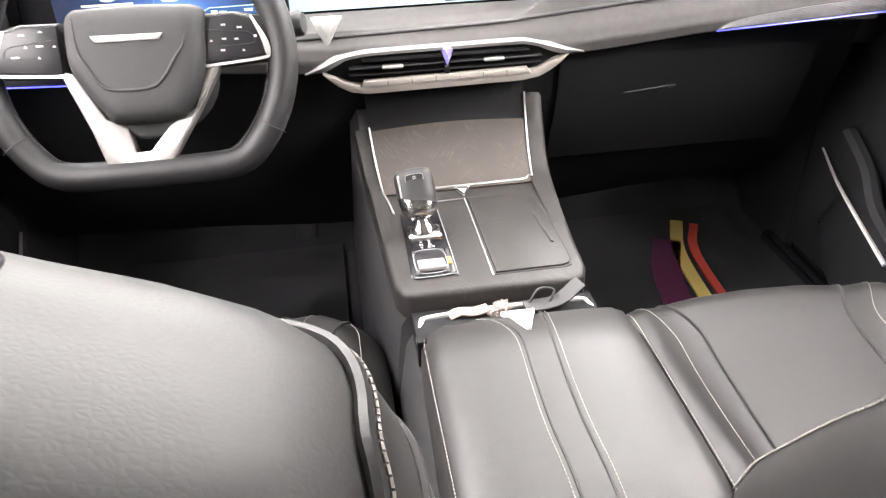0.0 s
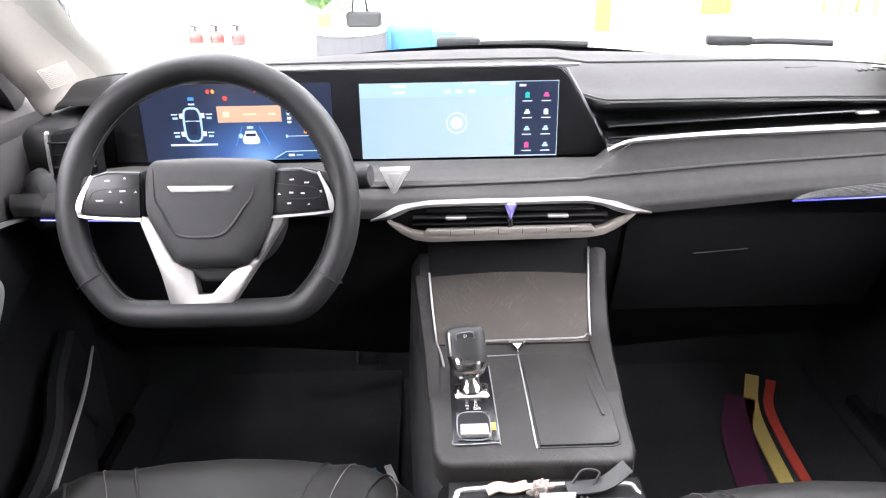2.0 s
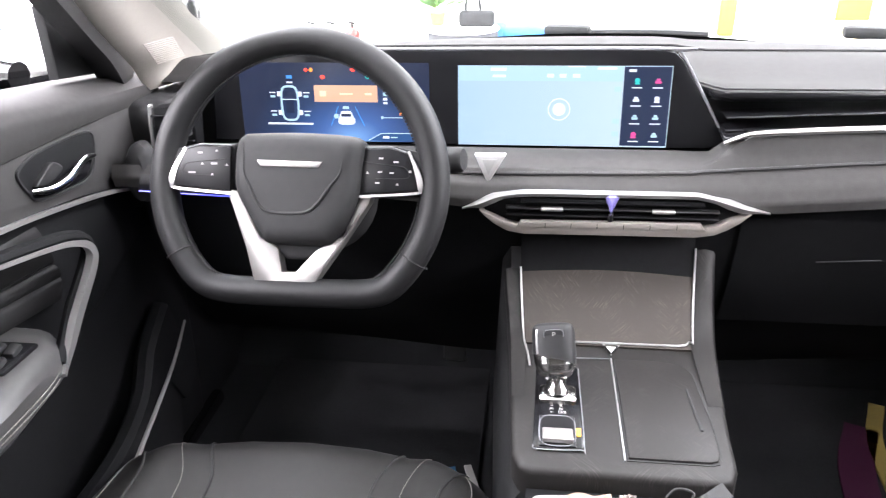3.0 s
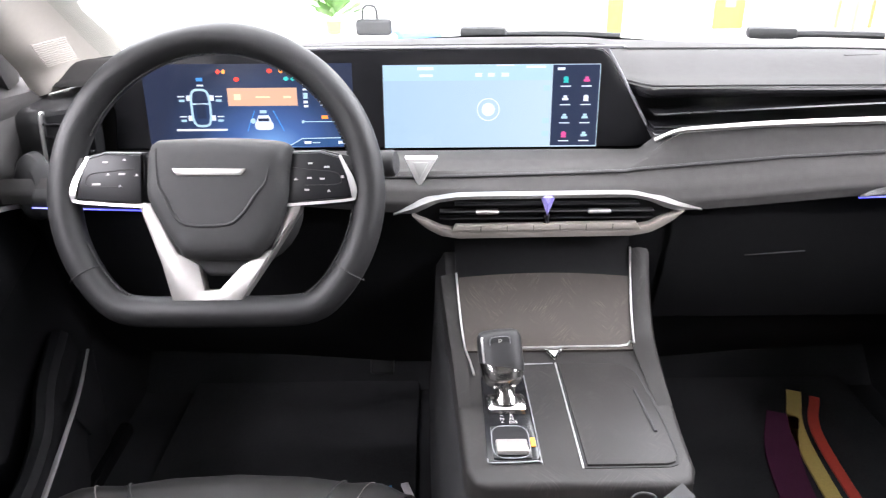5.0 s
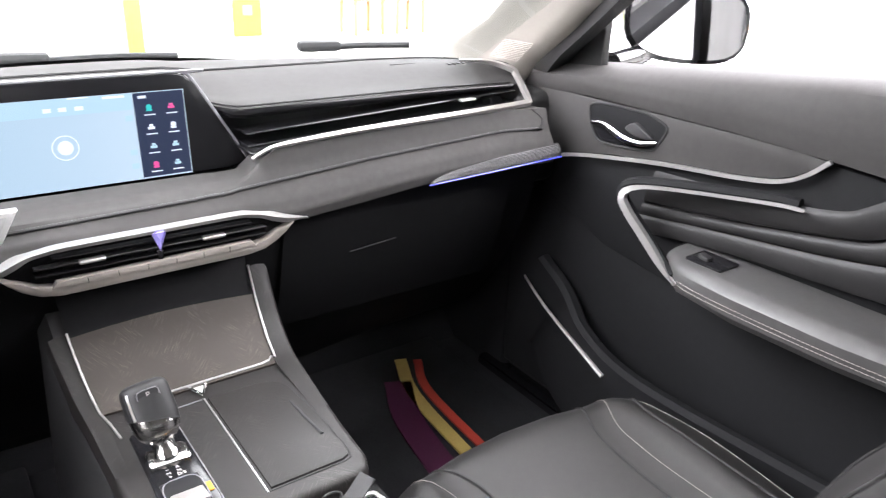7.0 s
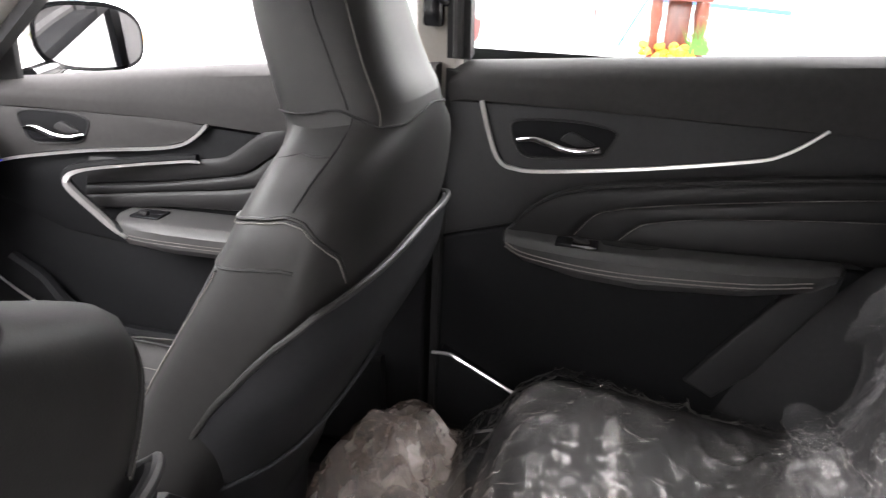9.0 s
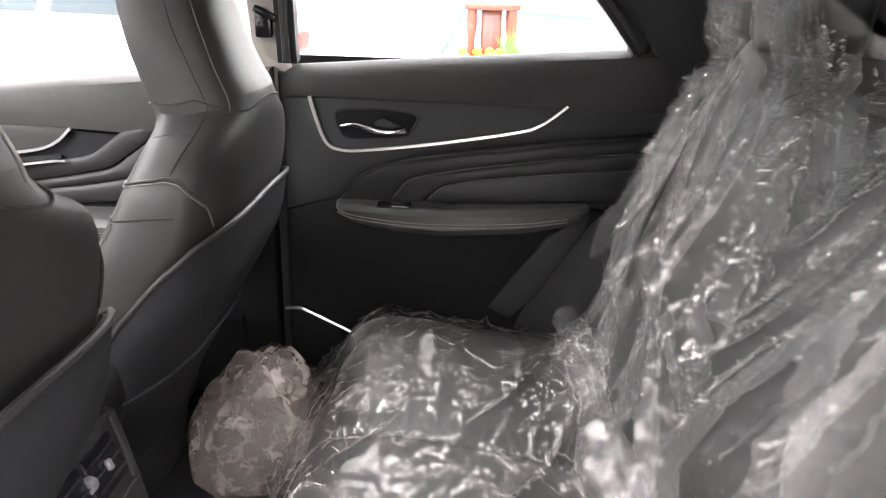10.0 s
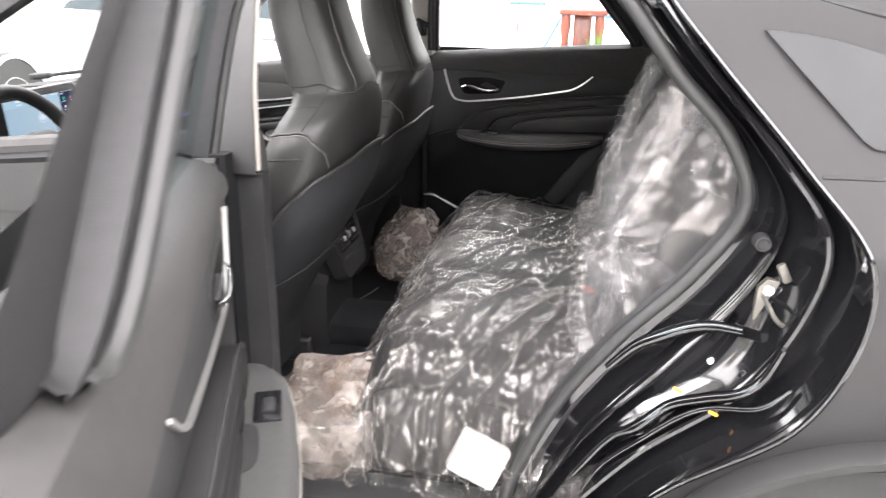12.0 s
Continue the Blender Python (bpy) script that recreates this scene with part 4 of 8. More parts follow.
# middle screen: map, icon column, status bars
mid = part("middle_screen", moved(prism([(-0.214, 0.975), (0.078, 0.975), (0.078, 1.087), (-0.214, 1.087)], 0.0, -0.0008, "y", 0), HM), MAP_BLUE, DASH, "pale blue map screen, switched on", smooth=False)
flat("icon_column", 0.014, 0.077, 0.977, 1.086, NAVY, mid, 0.0014)
flat("status_bar", -0.213, 0.013, 1.066, 1.086, UI_PALE, mid, 0.0011)
for x0, w, z, h in ((-0.168, 0.022, 1.080, 0.004), (-0.165, 0.018, 1.071, 0.0035), (-0.090, 0.009, 1.071, 0.005), (-0.073, 0.009, 1.071, 0.005), (-0.055, 0.010, 1.071, 0.005), (-0.022, 0.026, 1.082, 0.003), (-0.062, 0.024, 1.085, 0.0016)):
    flat("status_mark", x0, x0 + w, z, z + h, UI_WHITE, mid, 0.0016)
part("position_mark", moved(lathe([(0.0, 0.0016), (0.009, 0.0016), (0.009, 0.0006)], pose(-0.072, 0, 1.027, 90, 0, 0), 24), HM), UI_WHITE, mid)
part("position_ring", moved(tube([(-0.072 + 0.015 * math.cos(a), -0.0012, 1.027 + 0.015 * math.sin(a)) for a in np.linspace(0, math.tau, 25)[:-1]], 0.0007, 5, True, up=(0, 1, 0)), HM), UI_WHITE, mid)
for z in (1.052, 1.008, 0.990):
    flat("map_button", 0.002, 0.011, z, z + 0.007, UI_PALE, mid, 0.0016)
icons = [UI_TEAL, UI_PINK, UI_WHITE, UI_WHITE, UI_PALE, UI_PALE, UI_PINK, UI_PALE]
flat("column_title", 0.020, 0.030, 1.0790, 1.0825, UI_WHITE, mid, 0.002)
for k in range(8):
    cx, cz = 0.032 + 0.028 * (k % 2), 1.0665 - 0.0248 * (k // 2)
    shape = join(rbox(0.0085, 0.0012, 0.0034, 0.0005, 1, pose(cx, -0.0016, cz - 0.0012)), rbox(0.0050, 0.0012, 0.0030, 0.0005, 1, pose(cx, -0.0016, cz + 0.0022))) if k % 3 else join(disc(0.0036, 0.0012, pose(cx, -0.0012, cz + 0.001, 90, 0, 0), 12), rbox(0.007, 0.0014, 0.0022, 0.0002, 1, pose(cx, -0.0018, cz - 0.003)))
    part("app_icon", moved(shape, HM), icons[k], mid, smooth=False)
    if cz > 0.99:
        flat("icon_caption", cx - 0.007, cx + 0.007, cz - 0.0095, cz - 0.008, UI_WHITE, mid, 0.002)
# driver's display
clu = part("driver_display", moved(prism([(-0.535, 0.977), (-0.255, 0.977), (-0.255, 1.090), (-0.535, 1.090)], 0.0, -0.0008, "y", 0), pose(0, 0, 0)), CLUSTER, DASH, "dark blue driver display with warning symbols", smooth=False)
clu.matrix_parent_inverse = Matrix.Translation(-DASH.location) @ HM


def sym(name, shape, material):
    ob = part(name, shape, material, clu, smooth=False)
    return ob


def bar(x, z, w, h, material, name="display_mark"):
    return sym(name, rbox(w, 0.0012, h, 0, 1, pose(x, -0.0016, z)), material)


def outline_of(cx, cz, w, h, n=28):
    return [(cx + w * math.copysign(abs(math.cos(t)) ** 0.55, math.cos(t)), cz + h * math.copysign(abs(math.sin(t)) ** 0.55, math.sin(t))) for t in np.linspace(0, math.tau, n + 1)[:-1]]


sym("tyre_picture", tube([(x, -0.0014, z) for x, z in outline_of(-0.461, 1.032, 0.0125, 0.0245)], 0.0016, 6, True, up=(0, 1, 0)), UI_PALE)
for z0, h, w in ((1.0445, 0.011, 0.015), (1.028, 0.020, 0.012)):
    sym("picture_glass", rbox(w, 0.0012, h, 0, 1, pose(-0.461, -0.0014, z0)), NAVY)
sym("picture_line", tube([(-0.4725, -0.0014, 1.0375), (-0.4495, -0.0014, 1.0375)], 0.0008, 5), UI_PALE)
for x in (-0.4767, -0.4450):
    for z in (1.0185, 1.0455):
        side = 1 if x > -0.46 else -1
        bar(x, z, 0.0050, 0.0070, UI_WHITE, "tyre_mark")
        bar(x + side * 0.0095, z + 0.0020, 0.0090, 0.0014, UI_WHITE), bar(x + side * 0.0090, z - 0.0035, 0.0070, 0.0030, UI_PALE)
bar(-0.4592, 1.0700, 0.0085, 0.0045, UI_BLUE), bar(-0.4592, 1.0622, 0.0085, 0.0022, UI_WHITE)
bar(-0.4625, 1.0022, 0.0690, 0.0026, UI_WHITE)
sym("warning_box", prism([(-0.4235, 1.0345), (-0.3302, 1.0345), (-0.3302, 1.0584), (-0.4235, 1.0584)], -0.0010, -0.0018, "y", 0), UI_BOX)
bar(-0.4105, 1.0465, 0.0090, 0.0080, UI_WARM), bar(-0.3760, 1.0462, 0.0190, 0.0022, UI_WARM), bar(-0.3435, 1.0462, 0.0100, 0.0030, UI_WARM)
for x, z, w, mt in ((-0.4335, 1.0799, 0.0060, UI_RED), (-0.4262, 1.0799, 0.0060, UI_ORANGE), (-0.4096, 1.0699, 0.0085, UI_RED), (-0.3646, 1.0807, 0.0085, UI_RED), (-0.3495, 1.0808, 0.0075, UI_ORANGE), (-0.3390, 1.0808, 0.0080, UI_ORANGE), (-0.3290, 1.0808, 0.0080, UI_ORANGE), (-0.3435, 1.0703, 0.0085, UI_TEAL), (-0.3345, 1.0703, 0.0065, UI_TEAL)):
    sym("warning_lamp", join(rbox(w * 0.8, 0.0012, 0.0030, 0.0003, 1, pose(x, -0.0016, z)), rbox(w * 0.45, 0.0012, 0.0056, 0.0003, 1, pose(x, -0.0015, z))), mt)
sym("assist_picture", join(prism(outline_of(-0.3776, 1.0075, 0.0125, 0.0060), -0.0010, -0.0018, "y", 0), prism([(-0.3885, 1.0115), (-0.3667, 1.0115), (-0.3705, 1.0215), (-0.3847, 1.0215)], -0.0010, -0.0019, "y", 0)), UI_WHITE)
bar(-0.3776, 1.0155, 0.0150, 0.0040, NAVY, "assist_glass"), bar(-0.3776, 1.0265, 0.0090, 0.0040, UI_PALE)
sym("follow_mark", disc(0.0036, 0.0012, pose(-0.3925, -0.0008, 1.0140, 90, 0, 0), 14), UI_PALE)
for x0, x1 in ((-0.4010, -0.3890), (-0.3510, -0.3640)):
    sym("lane_line", tube([(x0, -0.0014, 1.0000), (x1, -0.0014, 1.0280)], 0.0006, 5, up=(0, 1, 0)), UI_BLUE)
for z, h in ((1.0615, 0.0036), (1.0560, 0.0026), (1.0475, 0.0075), (1.0392, 0.0036), (1.0335, 0.0030)):
    bar(-0.3190, z, 0.0058, h, UI_WHITE if h < 0.005 else UI_PALE)
bar(-0.2995, 1.0440, 0.0026, 0.0105, UI_WHITE), bar(-0.2945, 1.0360, 0.0100, 0.0028, UI_WHITE), bar(-0.2780, 1.0380, 0.0080, 0.0030, UI_WHITE)
bar(-0.2947, 1.0185, 0.0080, 0.0042, UI_ORANGE), bar(-0.2980, 1.0125, 0.0530, 0.0010, UI_PALE), bar(-0.3245, 1.0125, 0.0030, 0.0040, UI_PALE)
sym("gear_line", tube([(-0.3458, -0.0014, 0.9790), (-0.3270, -0.0014, 0.9893), (-0.2600, -0.0014, 0.9902)], 0.0007, 5, up=(0, 1, 0)), UI_PALE)
sym("gear_field", prism([(-0.3440, 0.9785), (-0.2600, 0.9785), (-0.2600, 0.9895), (-0.3268, 0.9886)], -0.0008, -0.0011, "y", 0), UI_BLUE_DIM)
bar(-0.3200, 0.9838, 0.0090, 0.0034, UI_WHITE), bar(-0.3080, 0.9836, 0.0100, 0.0014, UI_PALE), bar(-0.2720, 0.9838, 0.0120, 0.0036, UI_WHITE)

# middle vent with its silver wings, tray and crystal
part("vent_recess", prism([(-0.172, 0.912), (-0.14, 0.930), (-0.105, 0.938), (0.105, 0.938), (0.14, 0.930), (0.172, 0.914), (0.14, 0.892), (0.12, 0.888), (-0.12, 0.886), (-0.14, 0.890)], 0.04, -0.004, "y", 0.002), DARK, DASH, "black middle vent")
for zz, mt in ((0.927, DARK), (0.9175, HARD), (0.908, DARK)):
    part("vent_slat", rbox(0.28 if zz < 0.92 else 0.24, 0.02, 0.0020, 0.0008, 1, pose(0, -0.006, zz)), mt, DASH, "thin black slat")
wing = curve([(-0.200, -0.004, 0.9115), (-0.176, -0.008, 0.9215), (-0.152, -0.010, 0.9325), (-0.128, -0.011, 0.9375), (-0.100, -0.011, 0.9395), (0.0, -0.012, 0.9405), (0.095, -0.011, 0.9405), (0.118, -0.011, 0.9385), (0.145, -0.009, 0.9310), (0.172, -0.007, 0.9225), (0.205, -0.004, 0.9150)], 8)
part("vent_wing", sweep(wing, [(-0.006, -0.0026), (0.005, -0.0040), (0.007, 0.0008), (-0.005, 0.0026)], scale=lambda t: 0.35 + 0.65 * smoothstep(0, 0.1, t) * smoothstep(0, 0.1, 1 - t) + 0.5 * (smoothstep(0.05, 0.13, t) * smoothstep(0.75, 0.83, 1 - t) + smoothstep(0.05, 0.13, 1 - t) * smoothstep(0.75, 0.83, t))), CHROME, DASH, "satin silver wing")
tray = [(-0.176, 0.9125), (-0.158, 0.9060), (-0.138, 0.8965), (-0.122, 0.8935), (0.118, 0.8950), (0.136, 0.8985), (0.154, 0.9085), (0.180, 0.9165), (0.168, 0.9045), (0.152, 0.8935), (0.136, 0.8855), (0.112, 0.8815), (-0.115, 0.8795), (-0.138, 0.8835), (-0.156, 0.8935), (-0.168, 0.9040)]
part("vent_tray", prism(tray, 0.01, -0.016, "y", 0.003), SATIN, DASH, "satin silver tray")
part("climate_plate", prism([(-0.126, 0.8905), (-0.119, 0.9000), (0.117, 0.9025), (0.124, 0.8930)], -0.010, -0.0185, "y", 0.002), SATIN, DASH, "brushed silver climate key strip")
for k in range(6):
    part("key_gap", rbox(0.0008, 0.0010, 0.0070, 0, 1, pose(-0.0862 + 0.0345 * k, -0.0185, 0.8953 + 0.00035 * k)), SEAM, DASH)
for x in (-0.078, 0.068):
    part("vent_tab", rbox(0.030, 0.010, 0.0052, 0.0024, 3, pose(x, -0.014, 0.9175)), CHROME, DASH, "chrome vent tab")
CRYSTAL = grain("violet_crystal", (0.25, 0.22, 0.55), 0.08, 0.3, (60, 20), 0, 0, spec=0.9)
part("crystal", ([(-0.009, -0.016, 0.936), (0.009, -0.016, 0.936), (0.0, -0.016, 0.912), (-0.005, -0.022, 0.939), (0.005, -0.022, 0.939), (0.0, -0.024, 0.929), (0.0, -0.012, 0.942)], [(0, 3, 5, 2), (1, 2, 5, 4), (3, 4, 5), (3, 6, 4), (0, 6, 3), (4, 6, 1)]), CRYSTAL, DASH, "faceted violet crystal", smooth=False)
part("crystal_stem", rbox(0.008, 0.012, 0.014, 0.002, 1, pose(0, -0.010, 0.907)), GLOSS, DASH)
# triangular emblem
tri = [(-0.184, 0.0, 0.983), (-0.142, 0.0, 0.983), (-0.166, 0.0, 0.941)]
TM = pose(0, 0.012, 0, 0, 0, 0)
part("emblem", moved(prism([(p[0], p[2]) for p in tri], 0.01, -0.003, "y", 0.003), TM), EMBLEM, DASH, "silver triangular badge")
part("emblem_face", moved(prism([(-0.1735, 0.9775), (-0.1535, 0.9775), (-0.1655, 0.955)], 0.0, -0.0036, "y", 0.0005), TM), DULL, DASH, "duller recessed centre")
# driver's side vent and lamp switch pod
part("side_vent", prism([(-0.655, 0.975), (-0.648, 1.035), (-0.585, 1.045), (-0.590, 0.972)], 0.06, 0.035, "y", 0.004), DARK, DASH, "black side vent")
part("side_vent_frame", tube(curve([(-0.655, 0.03, 0.975), (-0.650, 0.03, 1.035), (-0.645, 0.032, 1.040)], 4), 0.0025, 6), CHROME, DASH, "chrome vent edge")
for zz in (0.99, 1.008, 1.026):
    part("side_vent_slat", rbox(0.06, 0.012, 0.003, 0.001, 1, pose(-0.62, 0.034, zz)), GLOSS, DASH)
part("side_vent_tab", rbox(0.016, 0.012, 0.006, 0.002, 2, pose(-0.598, 0.024, 1.003)), CHROME, DASH)
part("switch_pod", moved(lathe([(0.0, 0.02), (0.018, 0.02), (0.026, 0.012), (0.028, 0.0)], pose(0, 0, 0), 24), pose(-0.655, -0.004, 0.955, 80, 0, -20) @ Matrix.Diagonal((1, 1.6, 1, 1))), HARD, DASH, "black lamp switch pod")


# ---- steering wheel ----
WH = Matrix(((1, 0, 0, -0.388), (0, 0.410, -0.912, -0.128), (0, 0.912, 0.410, 0.988), (0, 0, 0, 1)))
WHEEL = thing("steering_wheel", (-0.388, -0.05, 0.95), "black leather steering wheel with silver lower spoke", "steering wheel")


def rim_line(n=96, r=0.1680):
    out = []
    for i in range(n):
        t = math.tau * i / n
        a, b = r * math.cos(t) * 1.01, r * math.sin(t)
        b *= 1.03 if b > 0 else 1.0
        if b < -0.112:
            b = -0.112 - 0.0205 * math.tanh((-0.112 - b) / 0.0205)
        out.append((a, b))
    return out


def wplate(outline, c0, c1, bev=0.002, seg=2):
    return moved(prism(outline, c0, c1, "z", bev, seg), WH)


rim = part("rim", moved(sweep([(a, b, 0) for a, b in rim_line()], round_profile(0.0176, 18, 1.10), (0, 0, 1), True), WH), RIM_LEATHER, WHEEL, "black perforated leather rim")
inner = [(a * 0.894, b * 0.890, 0.006) for a, b in rim_line(140)]
for i0, i1 in ((6, 62), (78, 108), (118, 139)):
    part("rim_stitching", moved(stitches(inner[i0:i1], 0.0045, 0.7, 0.0011), WH), SEAM, rim)
for t in (-0.55, math.pi + 0.55):
    ring = [(0.1690 + 0.0193 * math.cos(q), 0.0212 * math.sin(q)) for q in np.linspace(0, math.tau, 17)[:-1]]
    part("rim_joint", moved(tube([(r * math.cos(t) * 1.01, r * math.sin(t), c) for r, c in ring], 0.0008, 5, True), WH), SEAM, rim)
HUB = [(-0.060, 0.0565), (-0.045, 0.0585), (0.010, 0.0600), (0.062, 0.0575), (0.082, 0.0530), (0.087, 0.042), (0.084, 0.019), (0.082, -0.010), (0.069, -0.046), (0.054, -0.066), (0.040, -0.074), (-0.022, -0.074), (-0.036, -0.066), (-0.056, -0.036), (-0.070, -0.008), (-0.0715, 0.019), (-0.069, 0.046)]
hub_line = [tuple(p) for p in curve(HUB, 4, True)]


def hub_ring(k, c):
    """The hub's outline drawn in towards its middle, at height c."""
    return [WH @ Vector((0.006 + (a - 0.006) * k, -0.004 + (b + 0.004) * k, c)) for a, b in hub_line]


hub = part("airbag_cover", loft([hub_ring(*r) for r in ((0.97, -0.03), (0.995, -0.004), (1.0, 0.010), (0.985, 0.019), (0.955, 0.0255), (0.90, 0.0305), (0.82, 0.0335), (0.70, 0.0350), (0.40, 0.0358), (0.05, 0.036))]), SOFT, WHEEL, "soft black airbag cover")
shield_line = [(-0.056, 0.046, 0.0330), (-0.054, 0.010, 0.0352), (-0.046, -0.006, 0.0362), (-0.037, -0.025, 0.0358), (-0.021, -0.036, 0.0350), (0.019, -0.036, 0.0350), (0.036, -0.025, 0.0358), (0.051, -0.004, 0.0362), (0.062, 0.012, 0.0350), (0.066, 0.046, 0.0320)]
part("shield_edge", moved(tube(curve(shield_line, 5), 0.0022, 8, scale=lambda t: 0.3 + 0.7 * math.sin(math.pi * t)), WH), SOFT, hub, "raised shield-shaped crease")
part("badge", wplate([(-0.038, 0.0245), (0.041, 0.0235), (0.036, 0.0165), (-0.033, 0.0170)], 0.033, 0.0375, 0.001), SILVER, hub, "plain silver badge bar")
part("badge_inlay", wplate([(-0.033, 0.0228), (0.036, 0.0220), (0.0335, 0.0183), (-0.0305, 0.0188)], 0.036, 0.0379, 0.0002), DULL, hub, "duller inlay of the badge")
part("column_cover", moved(lathe([(0.055, -0.20), (0.075, -0.12), (0.07, -0.02), (0.05, 0.0)], pose(0, -0.01, 0), 28), WH), HARD, WHEEL, "black column shroud")
part("hub_neck", wplate([(-0.045, -0.055), (0.062, -0.055), (0.048, -0.078), (0.030, -0.092), (-0.008, -0.092), (-0.030, -0.076)], -0.03, 0.008, 0.006, 3), HARD, WHEEL)
for s in (1, -1):
    sp = [(s * 0.076, 0.046), (s * 0.120, 0.047), (s * 0.150, 0.040), (s * 0.160, 0.024), (s * 0.162, 0.008), (s * 0.158, -0.006), (s * 0.150, -0.012), (s * 0.076, -0.016)]
    spoke = part("side_spoke", wplate(sp if s > 0 else sp[::-1], -0.012, 0.010, 0.004), HARD, WHEEL)
    pad = [(s * 0.079, 0.042), (s * 0.118, 0.043), (s * 0.138, 0.037), (s * 0.148, 0.010), (s * 0.150, -0.006), (s * 0.079, -0.012)]
    part("button_panel", wplate(pad if s > 0 else pad[::-1], 0.008, 0.0145, 0.002), KEY_BLACK, spoke, "black button panel")
    edge = curve([(s * 0.079, -0.0145, 0.013), (s * 0.146, -0.0095, 0.013), (s * 0.1535, -0.004, 0.013), (s * 0.150, 0.014, 0.013), (s * 0.138, 0.040, 0.012)], 5)
    part("button_trim", moved(sweep(edge, [(-0.0022, -0.002), (0.0022, -0.002), (0.0022, 0.002), (-0.0022, 0.002)], scale=lambda t: 0.7 + 0.9 * smoothstep(0.35, 0.6, t) * smoothstep(0, 0.35, 1 - t)), WH), CHROME, spoke, "bright chrome trim")
    part("upper_trim", moved(tube([(s * 0.079, 0.0435, 0.0135), (s * 0.118, 0.0445, 0.0135), (s * 0.136, 0.039, 0.0135)], 0.0008, 5), WH), GREY, spoke)
    marks = ((-0.097, 0.037, 0.004), (-0.115, 0.021, 0.004), (-0.100, 0.021, 0.0075), (-0.084, 0.020, 0.004), (-0.102, 0.008, 0.004), (-0.118, 0.034, 0.006), (-0.128, 0.010, 0.009)) if s < 0 else ((0.106, 0.031, 0.005), (0.124, 0.027, 0.006), (0.090, 0.014, 0.004), (0.105, 0.015, 0.005), (0.119, 0.014, 0.005), (0.102, 0.002, 0.005), (0.126, 0.001, 0.004), (0.141, 0.016, 0.003))
    for da, db, w in marks:
        h = 0.0028 if w < 0.0045 else 0.0020
        tri = [(da - w / 2, db - h / 2), (da + w / 2, db - h / 2), (da, db + h / 2)] if w == 0.004 else [(da - w / 2, db - h / 2), (da + w / 2, db - h / 2), (da + w / 2, db + h / 2), (da - w / 2, db + h / 2)]
        part("key_mark", wplate(tri, 0.014, 0.0150, 0), PAPER, spoke, "white key symbol")
    part("key_gap", moved(tube(curve([(s * 0.086, 0.0270, 0.0146), (s * 0.105, 0.0245, 0.0146), (s * 0.132, 0.0215, 0.0146), (s * 0.139, 0.0150, 0.0146), (s * 0.136, 0.0080, 0.0146), (s * 0.100, 0.0070, 0.0146)], 5), 0.0005, 5), WH), SOFT, spoke, "raised key edge")
legs = [(-0.090, -0.006), (-0.070, -0.012), (-0.041, -0.066), (-0.018, -0.078), (-0.012, -0.107), (0.004, -0.107), (0.029, -0.080), (0.062, -0.061), (0.082, -0.014), (0.097, -0.010), (0.093, -0.022), (0.064, -0.068), (0.027, -0.122), (0.018, -0.131), (-0.036, -0.133), (-0.046, -0.126), (-0.059, -0.079), (-0.082, -0.018)]
part("lower_spoke", wplate(legs, -0.006, 0.012, 0.003), SPOKE_SILVER, WHEEL, "satin silver forked lower spoke")
part("wiper_stalk", join(tube([(-0.30, -0.03, 0.985), (-0.235, -0.045, 0.992)], 0.010, 12), tube([(-0.240, -0.045, 0.991), (-0.232, -0.046, 0.992), (-0.196, -0.052, 0.997), (-0.192, -0.053, 0.9975)], 0.0165, 16, scale=lambda t: (0.8, 1, 1, 0.85)[min(3, int(t * 3.01))])), HARD, WHEEL, "black wiper stalk")


# ---- centre console ----
CONSOLE = thing("centre_console", (0, -0.4, 0.42), "black centre console with brushed dark trim and chrome lines", "centre console")
side = [(0.03, 0.145, 0.84), (-0.06, 0.140, 0.75), (-0.2, 0.128, 0.745), (-0.33, 0.112, 0.725), (-0.335, 0.108, 0.700), (-0.38, 0.108, 0.70), (-0.78, 0.112, 0.62)]
rings = []
for y, w, z in side:
    rings.append([(-w, y, z - 0.02), (-w + 0.012, y, z), (w - 0.012, y, z), (w, y, z - 0.02), (w + 0.012, y, 0.60), (w + 0.012, y, 0.41), (-w - 0.012, y, 0.41), (-w - 0.012, y, 0.60)])
part("console_body", loft(rings), SOFT, CONSOLE)
plate = [(-0.132, -0.04), (-0.128, -0.10), (-0.120, -0.26), (-0.117, -0.315), (-0.108, -0.335), (-0.095, -0.342), (0.095, -0.344), (0.110, -0.337), (0.118, -0.318), (0.122, -0.26), (0.134, -0.14), (0.144, -0.05)]
part("top_plate", prism(plate, 0.722, 0.757, "z", 0.007, 3), TRIM, CONSOLE, "brushed dark top plate")


def ramp_up(u, v):
    w0, w1 = -0.108 - 0.012 * v, 0.108 + 0.016 * v
    y = -0.100 + 0.135 * v
    z = 0.760 + 0.020 * v + 0.085 * v * v
    return w0 + (w1 - w0) * u, y, z


part("front_tray", thick(sheet(lambda u, v: ramp_up(u, v * (0.71 + 0.03 * math.sin(math.pi * u))), 24, 14), 0.006), TRAY, CONSOLE, "brushed bronze grey tray")
# black sheet puts the shade of the slot above the tray into colour
part("tray_shade", sheet(lambda u, v: Vector(ramp_up(u, 0.66 + 0.34 * v)) - Vector((0, 0, 0.008 * (1 - v))), 12, 6), DARK, CONSOLE, "black sheet standing in for the shaded storage slot above the tray")


